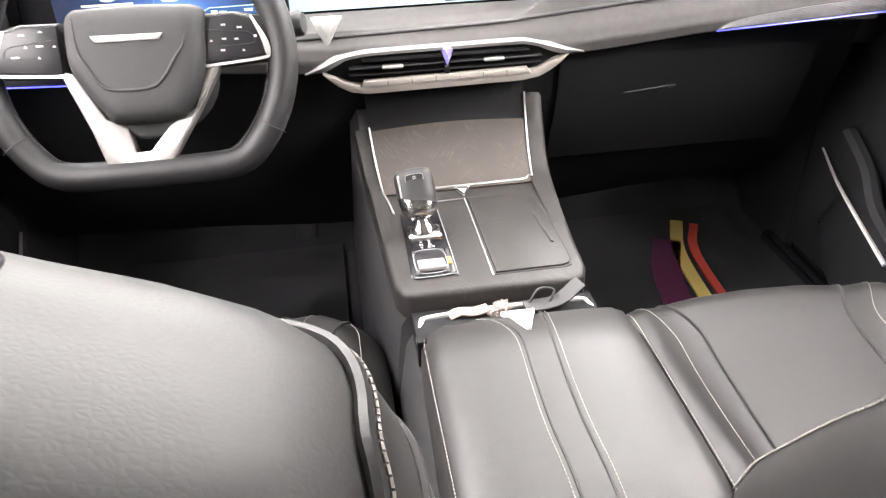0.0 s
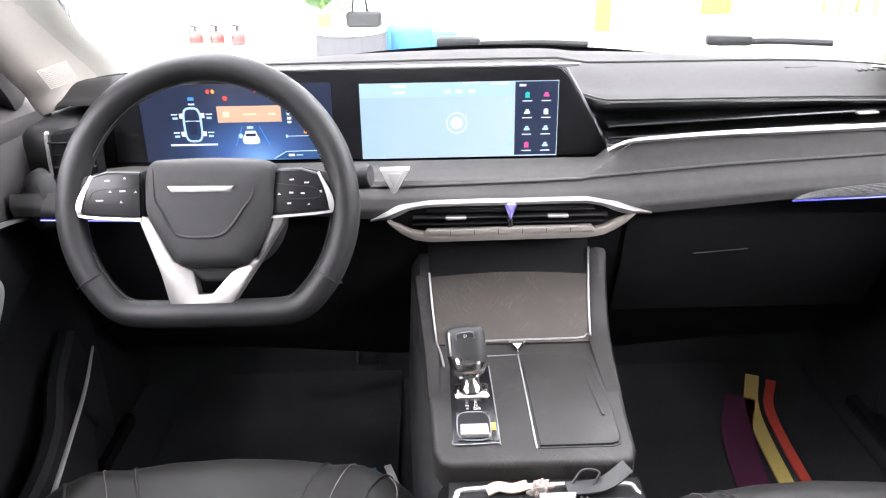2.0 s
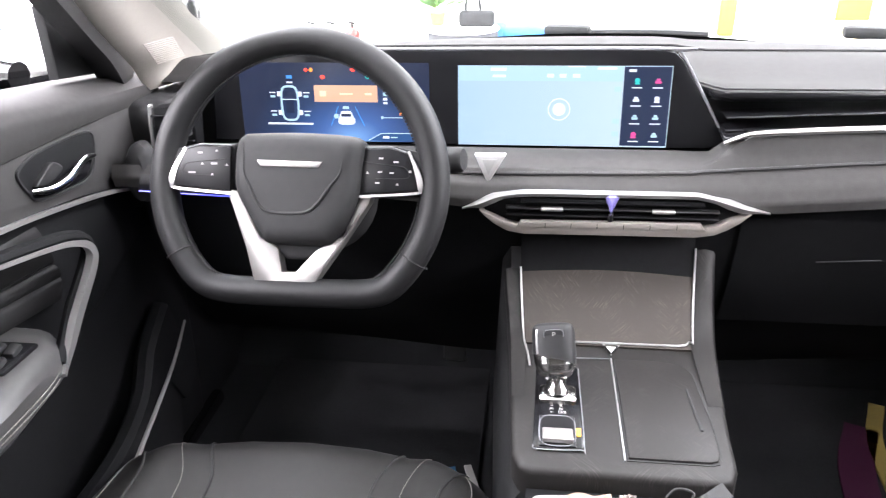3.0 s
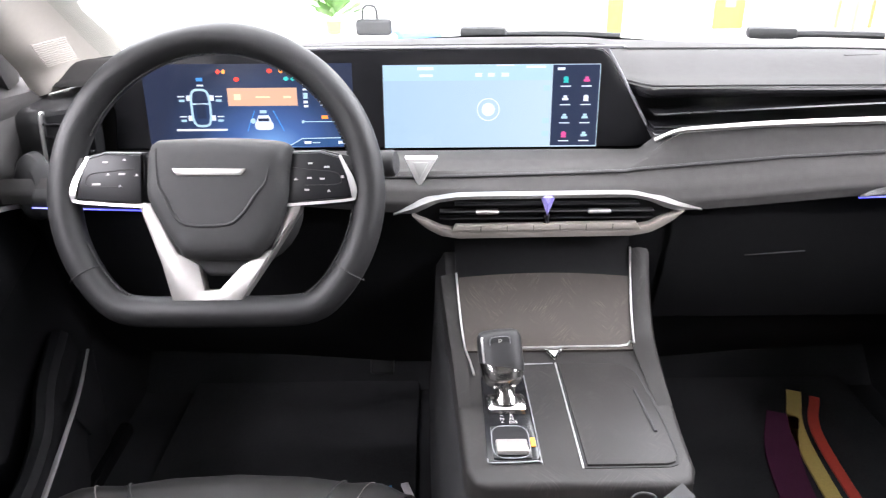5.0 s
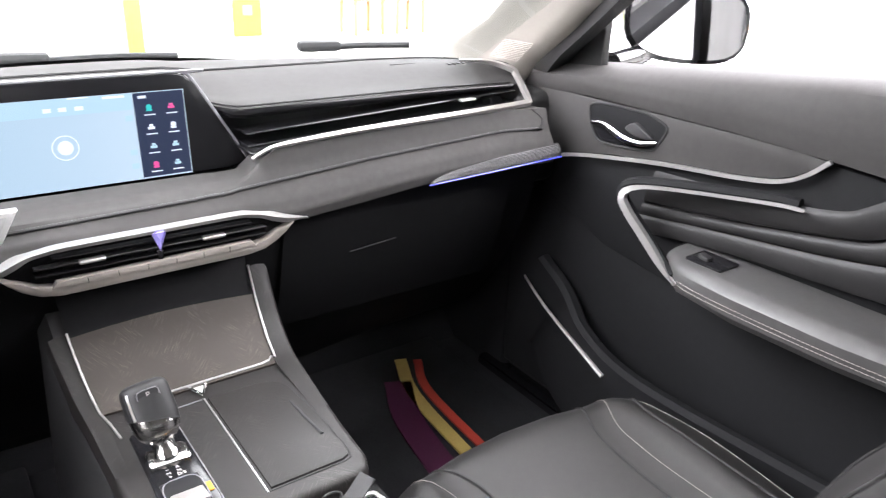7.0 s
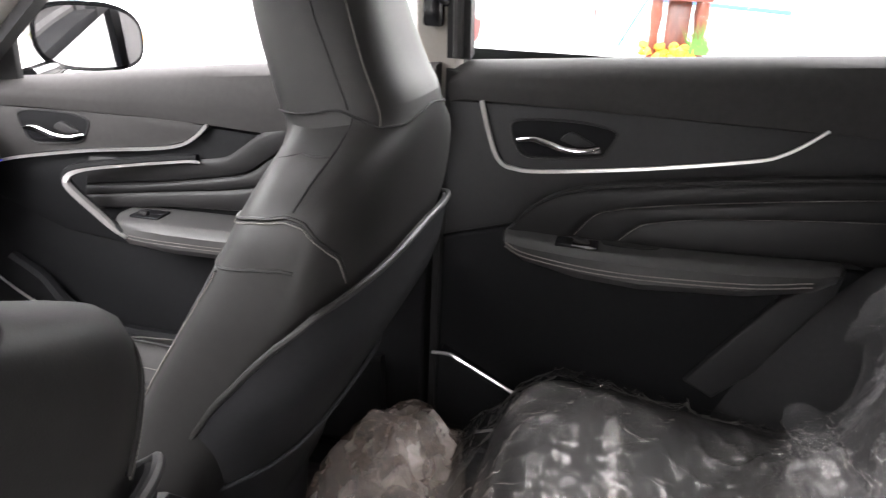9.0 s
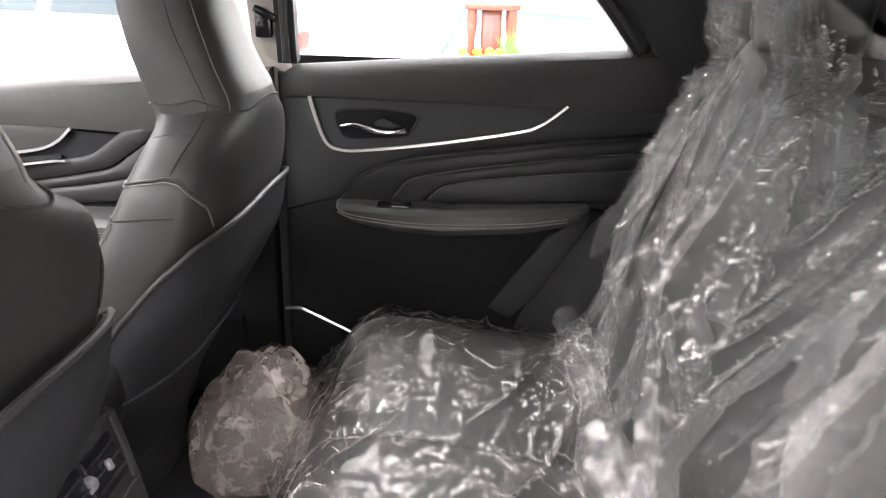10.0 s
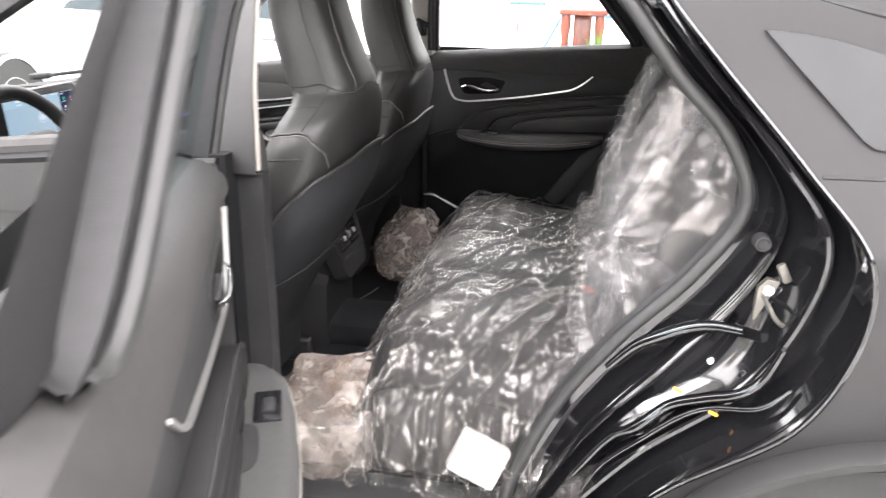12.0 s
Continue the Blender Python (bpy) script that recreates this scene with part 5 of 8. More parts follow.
def cheek(tab, top, end):
    """The trim that flows from the plate's edge up beside the tray: rows of y and outer edge."""
    rings = []
    for y in np.linspace(-0.215, end, 26):
        v = max(0.0, (y + 0.115) / 0.15)
        z = 0.7574 + 0.0045 * smoothstep(-0.20, -0.10, y) + 0.020 * v * v + 0.085 * v**2.4
        o, i = interp(y, tab), top(y)
        d = o - i
        rings.append([(i, y, z - 0.004), (i, y, z), (i + 0.5 * d, y, z + 0.0015 * smoothstep(-0.19, -0.1, y)), (i + 0.88 * d, y, z - 0.001), (o, y, z - 0.007), (o + 0.02 * d, y, z - 0.035), (o + 0.08 * d, y, z - 0.11)])
    return loft(rings, False, False)


part("tray_cheek", cheek([(-0.32, -0.117), (-0.26, -0.120), (-0.10, -0.129), (-0.04, -0.135), (0.035, -0.147)], lambda y: -0.1065 - 0.013 * smoothstep(-0.12, 0.035, y), 0.000), TRIM, CONSOLE, "brushed dark side frame")
part("tray_cheek", cheek([(-0.32, 0.118), (-0.26, 0.1225), (-0.14, 0.1345), (-0.05, 0.1445), (0.035, 0.152)], lambda y: 0.1065 + 0.016 * smoothstep(-0.12, 0.035, y), 0.022), TRIM, CONSOLE, "brushed dark side frame")
left = [Vector(ramp_up(0, v)) + Vector((-0.001, 0, 0.003)) for v in np.linspace(0.73, 0, 10)] + [Vector((-0.104, -0.125, 0.762)), Vector((-0.100, -0.155, 0.7605))]
right = [Vector(ramp_up(1, v)) + Vector((0.001, 0, 0.003)) for v in np.linspace(0.90, 0.06, 10)] + [Vector((0.1065, -0.086, 0.7635)), Vector((0.101, -0.0925, 0.7625)), Vector((0.090, -0.0945, 0.762)), Vector((-0.05, -0.0965, 0.762))]
part("tray_line", tube(left, 0.0014, 6), CHROME, CONSOLE, "thin chrome line")
part("tray_line", tube(right, 0.0014, 6), CHROME, CONSOLE, "thin chrome line")
for q0, q1 in (((-0.0055, -0.0965), (0.0030, -0.1185)), ((0.0150, -0.0965), (0.0040, -0.1185)), ((-0.0055, -0.0965), (0.0150, -0.0965))):
    part("small_badge", tube([(*q0, 0.7602), (*q1, 0.7602)], 0.0016, 6, flat=0.6), BRIGHT, CONSOLE, "small silver triangle edge")
part("badge_middle", prism([(-0.005, -0.097), (0.0145, -0.097), (0.0035, -0.118)], 0.757, 0.7595, "z", 0.0005), DULL, CONSOLE)
cover = [(0.006, -0.130), (0.062, -0.1305), (0.080, -0.134), (0.092, -0.142), (0.0985, -0.156), (0.1035, -0.250), (0.1025, -0.302), (0.0985, -0.312), (0.090, -0.3155), (0.007, -0.316)]
part("cover_gap", prism([(p[0] + (0.0025 if p[0] > 0.05 else -0.0025), p[1] + (0.0025 if p[1] > -0.2 else -0.0025)) for p in cover], 0.7565, 0.7578, "z", 0), SEAM, CONSOLE)
part("cup_cover", prism(cover, 0.757, 0.7605, "z", 0.0015), TRIM, CONSOLE, "sliding brushed cup cover")
part("cover_line", tube([(0.003, -0.126, 0.7575), (0.003, -0.318, 0.7575)], 0.0010, 6), CHROME, CONSOLE, "chrome divider line")
part("cover_pull", tube([(0.0865, -0.190, 0.7608), (0.0905, -0.266, 0.7608)], 0.0020, 8), SOFT, CONSOLE, "raised pull edge")
part("plate_line", tube([(-0.045, -0.129, 0.758), (0.0, -0.127, 0.758)], 0.0008, 5), GREY, CONSOLE)
# gear selector and its panel
frame_line = [(-0.0925, -0.158), (-0.089, -0.153), (-0.044, -0.151), (-0.040, -0.155), (-0.0385, -0.300), (-0.043, -0.3085), (-0.089, -0.3105), (-0.094, -0.304)]
part("selector_frame", prism(frame_line, 0.7565, 0.7590, "z", 0.001), GLOSS, CONSOLE, "gloss black selector panel")
part("frame_edge", tube([(x, y, 0.7592) for x, y in curve(frame_line[3:], 5)], 0.0007, 6), GREY, CONSOLE, "thin grey panel edge")
SEL = thing("gear_selector", (-0.067, -0.215, 0.759), "leather topped gear selector with polished collar", "gear selector")
part("base_plate", loft([[(-0.0665 + a * w, -0.2135 + b * d, z) for a, b in ((-1, -0.7), (-0.9, -1), (0.9, -1), (1, -0.7), (1, 0.7), (0.85, 1), (-0.85, 1), (-1, 0.7))] for z, w, d in ((0.7585, 0.0225, 0.0165), (0.7640, 0.0215, 0.0150), (0.7665, 0.0180, 0.0110))]), POLISHED, SEL, "satin silver base plate")
GM = pose(-0.067, -0.2150, 0.7630, -27, -5, 2)


def knob_at(t, z, out=0.0):
    """A point on the selector's knob: a turn about its axis and a height."""
    w = interp(z, [(0.018, 0.0125), (0.022, 0.0185), (0.028, 0.0222), (0.036, 0.0243), (0.046, 0.0250), (0.060, 0.0250), (0.074, 0.0246), (0.079, 0.0232), (0.082, 0.0200), (0.0835, 0.0140), (0.084, 0.0)])
    d = interp(z, [(0.018, 0.0100), (0.022, 0.0145), (0.028, 0.0175), (0.036, 0.0185), (0.046, 0.0180), (0.060, 0.0170), (0.074, 0.0160), (0.079, 0.0145), (0.082, 0.0115), (0.0835, 0.0070), (0.084, 0.0)])
    y = interp(z, [(0.018, 0.0), (0.046, 0.001), (0.084, 0.008)])
    c, e = math.cos(t), math.sin(t)
    return ((w + out) * math.copysign(abs(c) ** 0.75, c), y + (d + out) * math.copysign(abs(e) ** 0.75, e), z)


def knob_split(t):
    return 0.0415 - 0.0075 * math.cos(t) - 0.002 * math.sin(t)


turns = np.linspace(0, math.tau, 41)[:-1]
part("stem", moved(loft([[(r * math.cos(t), 0.8 * r * math.sin(t), z) for t in turns] for r, z in ((0.0150, 0.0), (0.0140, 0.006), (0.0115, 0.010), (0.0120, 0.020))]), GM), POLISHED, SEL, "polished stem collar")
part("knob_collar", moved(loft([[knob_at(t, 0.018 + (knob_split(t) - 0.018) * k) for t in turns] for k in np.linspace(0, 1, 12)]), GM), POLISHED, SEL, "polished silver collar")
knob = part("knob", moved(loft([[knob_at(t, knob_split(t) + (0.0838 - knob_split(t)) * k, 0.0006) for t in turns] for k in list(np.linspace(0, 0.8, 14)) + [0.86, 0.91, 0.95, 0.98, 1.0]]), GM), RIM_LEATHER, SEL, "black leather knob")
part("knob_trim", moved(tube([knob_at(math.pi + 0.75, z, 0.0006) for z in np.linspace(knob_split(math.pi), 0.077, 8)], 0.0014, 6), GM), CHROME, SEL, "chrome side line")
part("collar_line", moved(tube([knob_at(t, knob_split(t), 0.0004) for t in turns], 0.0007, 5, True), GM), SEAM, SEL)
part("park_button", moved(rbox(0.023, 0.0022, 0.0125, 0.0010, 2, pose(0.0, -0.0100, 0.0705, 10, 0, 0)), GM), SOFT, SEL, "small park button")
part("button_edge", moved(tube([(0.0 + x, -0.0113 - 0.17 * z, 0.0705 + z) for x, z in outline_of(0, 0, 0.0115, 0.0063, 20)], 0.0005, 5, True, up=(0, 1, 0)), GM), GREY, SEL)


def lettering(name, text, size, m, material, parent):
    """Raised letters in the built-in font, made into a mesh."""
    cu = bpy.data.curves.new(name, "FONT")
    cu.body, cu.size, cu.extrude, cu.align_x, cu.align_y = text, size, 0.0002, "CENTER", "CENTER"
    ob = new(name, cu)
    me = bpy.data.meshes.new_from_object(ob)
    bpy.data.objects.remove(ob)
    me.transform(m)
    return part(name, me, material, parent)


lettering("park_letter", "P", 0.0090, GM @ pose(0.0, -0.0115, 0.0705, 100, 0, 0), PAPER, SEL)
for text, x, y in (("\u2212", -0.0735, -0.2335), ("M", -0.0735, -0.2395), ("+", -0.0735, -0.2455), ("R", -0.0625, -0.2330), ("N", -0.0625, -0.2390), ("D/S", -0.0615, -0.2450)):
    lettering("gear_mark", text, 0.0062, pose(x, y, 0.7594), PAPER, CONSOLE)
part("brake_well", rbox(0.040, 0.052, 0.003, 0.0012, 2, pose(-0.0675, -0.279, 0.7592)), KEY_BLACK, CONSOLE)
part("well_edge", tube([(-0.0675 + x, -0.279 + y, 0.7605) for x, y in outline_of(0, 0, 0.0200, 0.0262, 28)], 0.0007, 5, True), GREY, CONSOLE)
part("brake_key", rbox(0.0335, 0.0250, 0.0060, 0.0018, 2, pose(-0.0672, -0.2895, 0.7620, -10, 0, 0)), SILVER, CONSOLE, "silver parking brake key")
part("hold_lamp", rbox(0.0050, 0.0140, 0.0020, 0.0006, 1, pose(-0.0440, -0.2800, 0.7598)), MARIGOLD, CONSOLE, "small amber hold key")
# cup well between the plate and the armrest
part("cup_well", prism([(-0.10, -0.345), (0.115, -0.345), (0.115, -0.40), (-0.10, -0.40)], 0.735, 0.70, "z", 0), DARK, CONSOLE)
part("cup_ring", tube(curve([(-0.098, -0.392, 0.728), (-0.092, -0.366, 0.733), (-0.07, -0.357, 0.735), (0.085, -0.354, 0.735), (0.108, -0.364, 0.733), (0.115, -0.388, 0.728)], 5), 0.0035, 8), CHROME, CONSOLE, "chrome cup rim")
LID = thing("armrest", (0.015, -0.58, 0.62), "black padded leather armrest with contrast stitching", "armrest")


def lid_ring(y, top, w, bot):
    c, w = 0.026, w + 0.010
    return [(c - w, y, bot), (c - w - 0.002, y, bot + 0.05), (c - w, y, top - 0.022), (c - w + 0.008, y, top - 0.008), (c - w + 0.024, y, top), (c - 0.060, y, top + 0.003), (c - 0.021, y, top + 0.0035), (c, y, top + 0.003), (c + 0.018, y, top + 0.0035), (c + 0.060, y, top + 0.003), (c + w - 0.024, y, top), (c + w - 0.008, y, top - 0.008), (c + w, y, top - 0.022), (c + w - 0.006, y, bot + 0.05), (c + w - 0.016, y, bot)]


part("lid_pad", loft([lid_ring(y, z, w, b) for y, z, w, b in ((-0.372, 0.712, 0.100, 0.66), (-0.376, 0.733, 0.108, 0.64), (-0.390, 0.745, 0.112, 0.62), (-0.45, 0.749, 0.114, 0.60), (-0.62, 0.747, 0.115, 0.60), (-0.74, 0.738, 0.113, 0.60), (-0.765, 0.728, 0.111, 0.60), (-0.775, 0.70, 0.108, 0.60))]), LEATHER, LID)
def lid_top(y):
    return interp(-y, [(0.380, 0.7415), (0.390, 0.7475), (0.45, 0.7522), (0.62, 0.7502), (0.74, 0.7412)])


# two seams bound the middle strip; the one by the driver sweeps outwards at the front
for off, rows in ((0.006, [(-0.030, -0.380), (-0.020, -0.388), (-0.006, -0.402), (0.003, -0.425), (0.0035, -0.455), (0.0015, -0.50), (0.0005, -0.56), (0.003, -0.62), (0.004, -0.74)]),
                  (-0.006, [(0.0495, -0.380), (0.0495, -0.41), (0.048, -0.44), (0.0445, -0.50), (0.0435, -0.56), (0.0455, -0.62), (0.046, -0.74)])):
    pts = [Vector((p[0], p[1], lid_top(p[1]) + 0.0006)) for p in curve(rows, 6)]
    part("lid_seam", tube([p + Vector((off, 0, -0.0006)) for p in pts], 0.0018, 6), SEAM, LID)
    part("lid_stitching", stitches(pts, 0.0046, 0.66, 0.0006), THREAD, LID, "pale stitching")
for s in (-1, 1):
    line = [(0.026 + s * (0.1165 + 0.004 * smoothstep(0, 0.1, t)), -0.382 - 0.37 * t, 0.727 + 0.012 * smoothstep(0, 0.06, t) - 0.008 * smoothstep(0.6, 1, t)) for t in np.linspace(0, 1, 40)]
    part("lid_stitching", stitches(line, 0.0046, 0.60, 0.0005), THREAD, LID, "pale stitching")
part("badge_centre", moved(prism([(-0.013, -0.003), (0.013, -0.003), (0.0025, -0.030)], 0.004, 0.0068, "z", 0.0005), pose(0.018, -0.379, 0.7425, -9)), GREY, LID, "darker recessed centre")
part("lid_badge", moved(prism([(-0.020, 0.0), (0.020, 0.0), (0.006, -0.040), (0.001, -0.040)], 0.0, 0.006, "z", 0.002), pose(0.018, -0.379, 0.7425, -9)), DULL, LID, "silver triangular pull badge")
# rear vents of the console
REARV = thing("rear_vent_panel", (0, -0.79, 0.62), "black rear console panel with two small air vents", "air vent")
RM = pose(-0.012, -0.799, 0.712, -20) @ Matrix.Diagonal((1.65, 1, 0.95, 1))
part("panel", moved(prism([(-0.075, 0.05), (-0.05, 0.10), (0.05, 0.10), (0.075, 0.05), (0.06, -0.09), (0.045, -0.11), (-0.045, -0.11), (-0.06, -0.09)], 0.03, -0.012, "y", 0.006), RM), SOFT, REARV)
part("panel_frame", moved(tube(curve([(-0.062, -0.014, 0.04), (-0.052, -0.014, 0.058), (0.052, -0.014, 0.058), (0.062, -0.014, 0.04), (0.054, -0.014, -0.04), (0.046, -0.014, -0.05), (-0.046, -0.014, -0.05), (-0.054, -0.014, -0.04)], 4, True), 0.005, 8, True, up=(0, 1, 0)), RM), HARD, REARV)
for s in (-1, 1):
    part("vent_opening", moved(rbox(0.048, 0.006, 0.07, 0.003, 2, pose(s * 0.026, -0.013, 0.005)), RM), GLOSS, REARV)
    for k in range(3):
        part("vent_slat", moved(rbox(0.044, 0.006, 0.0025, 0.0008, 1, pose(s * 0.026, -0.017, -0.016 + 0.021 * k)), RM), HARD, REARV)
    part("vent_tab", moved(rbox(0.006, 0.008, 0.016, 0.002, 2, pose(s * 0.026, -0.021, 0.006)), RM), CHROME, REARV, "chrome tab")
part("vent_wheel", moved(lathe([(0.012, -0.004), (0.0125, 0.0), (0.012, 0.004)], pose(0, -0.012, 0.006, 0, 90, 0), 18), RM), GREY, REARV, "ribbed wheel")
# litter in the cup well
LITTER = thing("crumpled_wrapping", (0.0, -0.372, 0.735), "crumpled clear and brown wrapping in the cup well", "wrapping")


def crumple(cx, cy, cz, rx, ry, rz, seed, amp=0.35, div=3, freq=3.0):
    """A crumpled bag: a ball pushed in and out into flat facets and sharp creases."""
    bm = bmesh.new()
    bmesh.ops.create_icosphere(bm, subdivisions=div, radius=1.0)
    for v in bm.verts:
        p = v.co.copy()
        q = p * freq * 0.55 + Vector((seed * 7.3, seed * 3.1, seed))
        d = noise.cell(q) * 0.25 + abs(noise.noise(q)) * 0.9 + 0.45 * abs(noise.noise(q * 2.1)) + 0.22 * noise.noise(q * 4.7) + 0.5 * noise.noise(p * 0.9 + Vector((seed, 0, 0)))
        k = 1 + amp * (d - 0.35)
        v.co = Vector((cx + p.x * rx * k, cy + p.y * ry * k, max(cz - rz, cz + p.z * rz * k)))
    return from_bm(bm)


part("brown_wrap", sweep(curve([(-0.058, -0.362, 0.7365), (-0.045, -0.3585, 0.7395), (-0.030, -0.361, 0.7385), (-0.012, -0.358, 0.7405)], 5), [(-0.007, -0.0006), (0.007, -0.0012), (0.007, 0.0008), (-0.007, 0.0012)]), BROWN_PAPER, LITTER, "folded brown paper strip")
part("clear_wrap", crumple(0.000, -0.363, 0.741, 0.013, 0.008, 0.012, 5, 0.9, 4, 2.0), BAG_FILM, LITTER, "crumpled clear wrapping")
part("grey_strap", sweep(curve([(0.03, -0.365, 0.74), (0.07, -0.362, 0.742), (0.10, -0.352, 0.758)], 5), [(-0.010, -0.001), (0.010, -0.001), (0.010, 0.001), (-0.010, 0.001)]), SOFT, LITTER, "flat grey strap")
part("black_loop", tube(curve([(0.035, -0.36, 0.738), (0.05, -0.35, 0.752), (0.068, -0.352, 0.75), (0.06, -0.362, 0.74)], 5), 0.0016, 6), SEAM, LITTER, "thin black loop")


# ---- front seats ----
BACK = [  # height, half width, front, back, corner power
    (0.56, 0.215, -0.545, -0.705, 3.0), (0.66, 0.235, -0.572, -0.748, 3.2), (0.78, 0.250, -0.617, -0.810, 3.4), (0.90, 0.258, -0.685, -0.880, 3.4),
    (0.98, 0.253, -0.730, -0.925, 3.2), (1.04, 0.243, -0.762, -0.946, 3.0), (1.08, 0.236, -0.782, -0.952, 2.9), (1.108, 0.218, -0.796, -0.955, 2.8), (1.130, 0.185, -0.804, -0.957, 2.8),
    (1.148, 0.122, -0.804, -0.957, 2.8), (1.18, 0.119, -0.785, -0.951, 3.0), (1.24, 0.112, -0.763, -0.926, 3.4), (1.30, 0.104, -0.749, -0.904, 3.4), (1.36, 0.095, -0.741, -0.888, 3.2), (1.41, 0.082, -0.745, -0.882, 3.0), (1.435, 0.062, -0.762, -0.876, 2.6), (1.445, 0.038, -0.79, -0.86, 2.4)]


def back_at(z):
    zs = [b[0] for b in BACK]
    return [float(np.interp(z, zs, [b[k] for b in BACK])) for k in range(1, 5)]


def back_point(cx, t, z, out=0.0):
    """A point on the seat back: t = 0 is the right side, 90 the front, 180 the left, 270 the rear."""
    w, f, r, e = back_at(z)
    a = radians(t)
    c, s = math.cos(a), math.sin(a)
    px, py = math.copysign(abs(c) ** (2 / e), c), math.copysign(abs(s) ** (2 / e), s)
    y = (f + r) / 2 + (f - r) / 2 * py
    if s > 0 and z < 1.12:
        y -= 0.030 * s * math.cos(px * 1.5) ** 2 * smoothstep(1.12, 1.0, z)
    # the headrest narrows towards its front
    w *= 1 - 0.20 * max(0.0, s) * smoothstep(1.14, 1.24, z)
    return cx + px * (w + out), y + out * py, z


def smooth_back(cx, t, z, out=0.0):
    pts = [Vector(back_point(cx, t, z + d, out)) for d in (-0.014, -0.007, 0.0, 0.007, 0.014)]
    p = sum(pts, Vector()) / 5
    # the shoulders rise a little towards the rear
    tilt = 0.20 * max(0.0, -0.86 - p.y) * smoothstep(0.95, 1.10, z) * smoothstep(1.24, 1.16, z)
    return Vector((p.x, p.y, z + tilt))


def front_seat(cx, dy, name, lift=0.0, slide=0.0, seam=46, sag=0.0):
    seat = thing(name, (cx, -0.5 + dy, 0.42), "black leather bucket seat with built-in headrest and pale stitching", "car seat", "front seats")
    off = Vector((0, dy, lift))

    def set_back(p):
        """Puts a point of the seat back where this seat stands; sag lowers its shoulders at the neck."""
        return p + off - Vector((0, 0, sag * smoothstep(1.085, 1.135, p.z) * smoothstep(1.25, 1.16, p.z)))
    zs = list(np.linspace(0.56, 1.10, 28)) + list(np.linspace(1.115, 1.22, 10)) + list(np.linspace(1.24, 1.40, 10)) + [1.415, 1.425, 1.435, 1.44, 1.4445]
    angles = [i * 360 / 72 for i in range(72)]
    cut = next(i for i, z in enumerate(zs) if z >= 1.165)
    body_rings = [[set_back(smooth_back(cx, t, z)) for t in angles] for z in zs[:cut + 1]]
    head_rings = [[set_back(smooth_back(cx, t, z)) for t in angles] for z in zs[cut:]]
    back = part("backrest", loft(body_rings), LEATHER, seat)
    part("headrest", loft(head_rings), LEATHER, seat, "grey-black leather headrest")

    def line(fn, n=40, out=0.0015):
        return [set_back(smooth_back(cx, *fn(u), out)) for u in np.linspace(0, 1, n)]
    # seam round the neck, dipping to a point at the rear corners
    def neck(u):
        t = 360 * u
        half = 270 - abs(((t - 270 + 180) % 360) - 180)
        return t, interp(half, [(90, 1.170), (171, 1.176), (184, 1.181), (193, 1.170), (212, 1.154), (240, 1.150), (270, 1.160)]) - (dip * math.exp(-((half - 240) / 22) ** 2) if t > 270 else 0)
    dip = 1.6 * sag
    part("neck_seam", tube(line(neck, 90), 0.0015, 6), SEAM, back)
    for t in (270 - seam, 270 + seam):
        part("headrest_stitching", stitches(line(lambda u: (t, 1.153 + 0.272 * u), 34), 0.0030, 0.78, 0.0006), THREAD, back, "pale stitching")
        part("headrest_seam", tube(line(lambda u: (t + (2 if t < 270 else -2), 1.160 + 0.26 * u), 30, -0.0004), 0.0009, 6), SEAM, back)
    for s in (1, -1):
        def side(tab, n=40, out=0.0015):
            """A line over one side of the seat back: rows of turn and height, given for the left side."""
            return line(lambda u: ((lambda p: (p[0] if s < 0 else 540 - p[0], p[1]))([interp(u * (len(tab) - 1), list(enumerate(q))) for q in zip(*tab)])), n, out)
        part("headrest_edge", tube(side([(186, 1.430), (186, 1.275), (189, 1.232), (191, 1.178)], 30, 0.0004), 0.0010, 6), SEAM, back)
        shoulder = [(95, 1.062), (118, 1.070), (143, 1.080), (165, 1.090), (180, 1.094), (190, 1.086), (198, 1.073), (217, 1.047), (228, 1.018)]
        part("shoulder_seam", tube(side(shoulder, 70, 0.0008), 0.0022, 6), LEATHER, back)
        part("shoulder_stitching", stitches(side([(a, z - 0.004) for a, z in shoulder], 70, 0.0020), 0.0034, 0.78, 0.0007), THREAD, back, "pale double stitching")
        part("side_seam", tube(side([(110, 1.030), (150, 1.032), (170, 1.040), (183, 1.044), (192, 1.040)], 40, 0.0006), 0.0018, 6), SEAM, back)
        if s < 0:
            part("neck_fold", tube(side([(192, 1.168), (187, 1.148), (184, 1.120), (182, 1.097)], 30, 0.0), 0.0012, 6), SEAM, back)
            # dark tube draws the shade of a soft fold in the leather
            part("crease_shade", tube(side([(146, 1.133), (170, 1.141), (184, 1.136)], 24, -0.0002), 0.0010, 6), SEAM, back)
        if s > 0 and sag:
            # shade of the shoulder's fold, drawn as a dark tube
            part("crease_shade", tube(side([(146, 1.134), (160, 1.1385), (172, 1.1425), (184, 1.147)], 24, 0.0), 0.0008, 6), SEAM, back)
        part("bolster_stitching", stitches(side([(154, 1.028), (150, 0.96), (147, 0.86), (146, 0.76), (146, 0.66)], 60, 0.002), 0.0040, 0.74, 0.0008), THREAD, back, "pale stitching")
        part("bolster_seam", tube(side([(152, 1.028), (148, 0.96), (145, 0.86), (144, 0.76), (144, 0.66)], 60, 0.0008), 0.0012, 6), SEAM, back)
        part("insert_seam", tube(side([(112, 1.10), (116, 0.95), (120, 0.80), (120, 0.66)], 40), 0.0018, 6), SEAM, back)
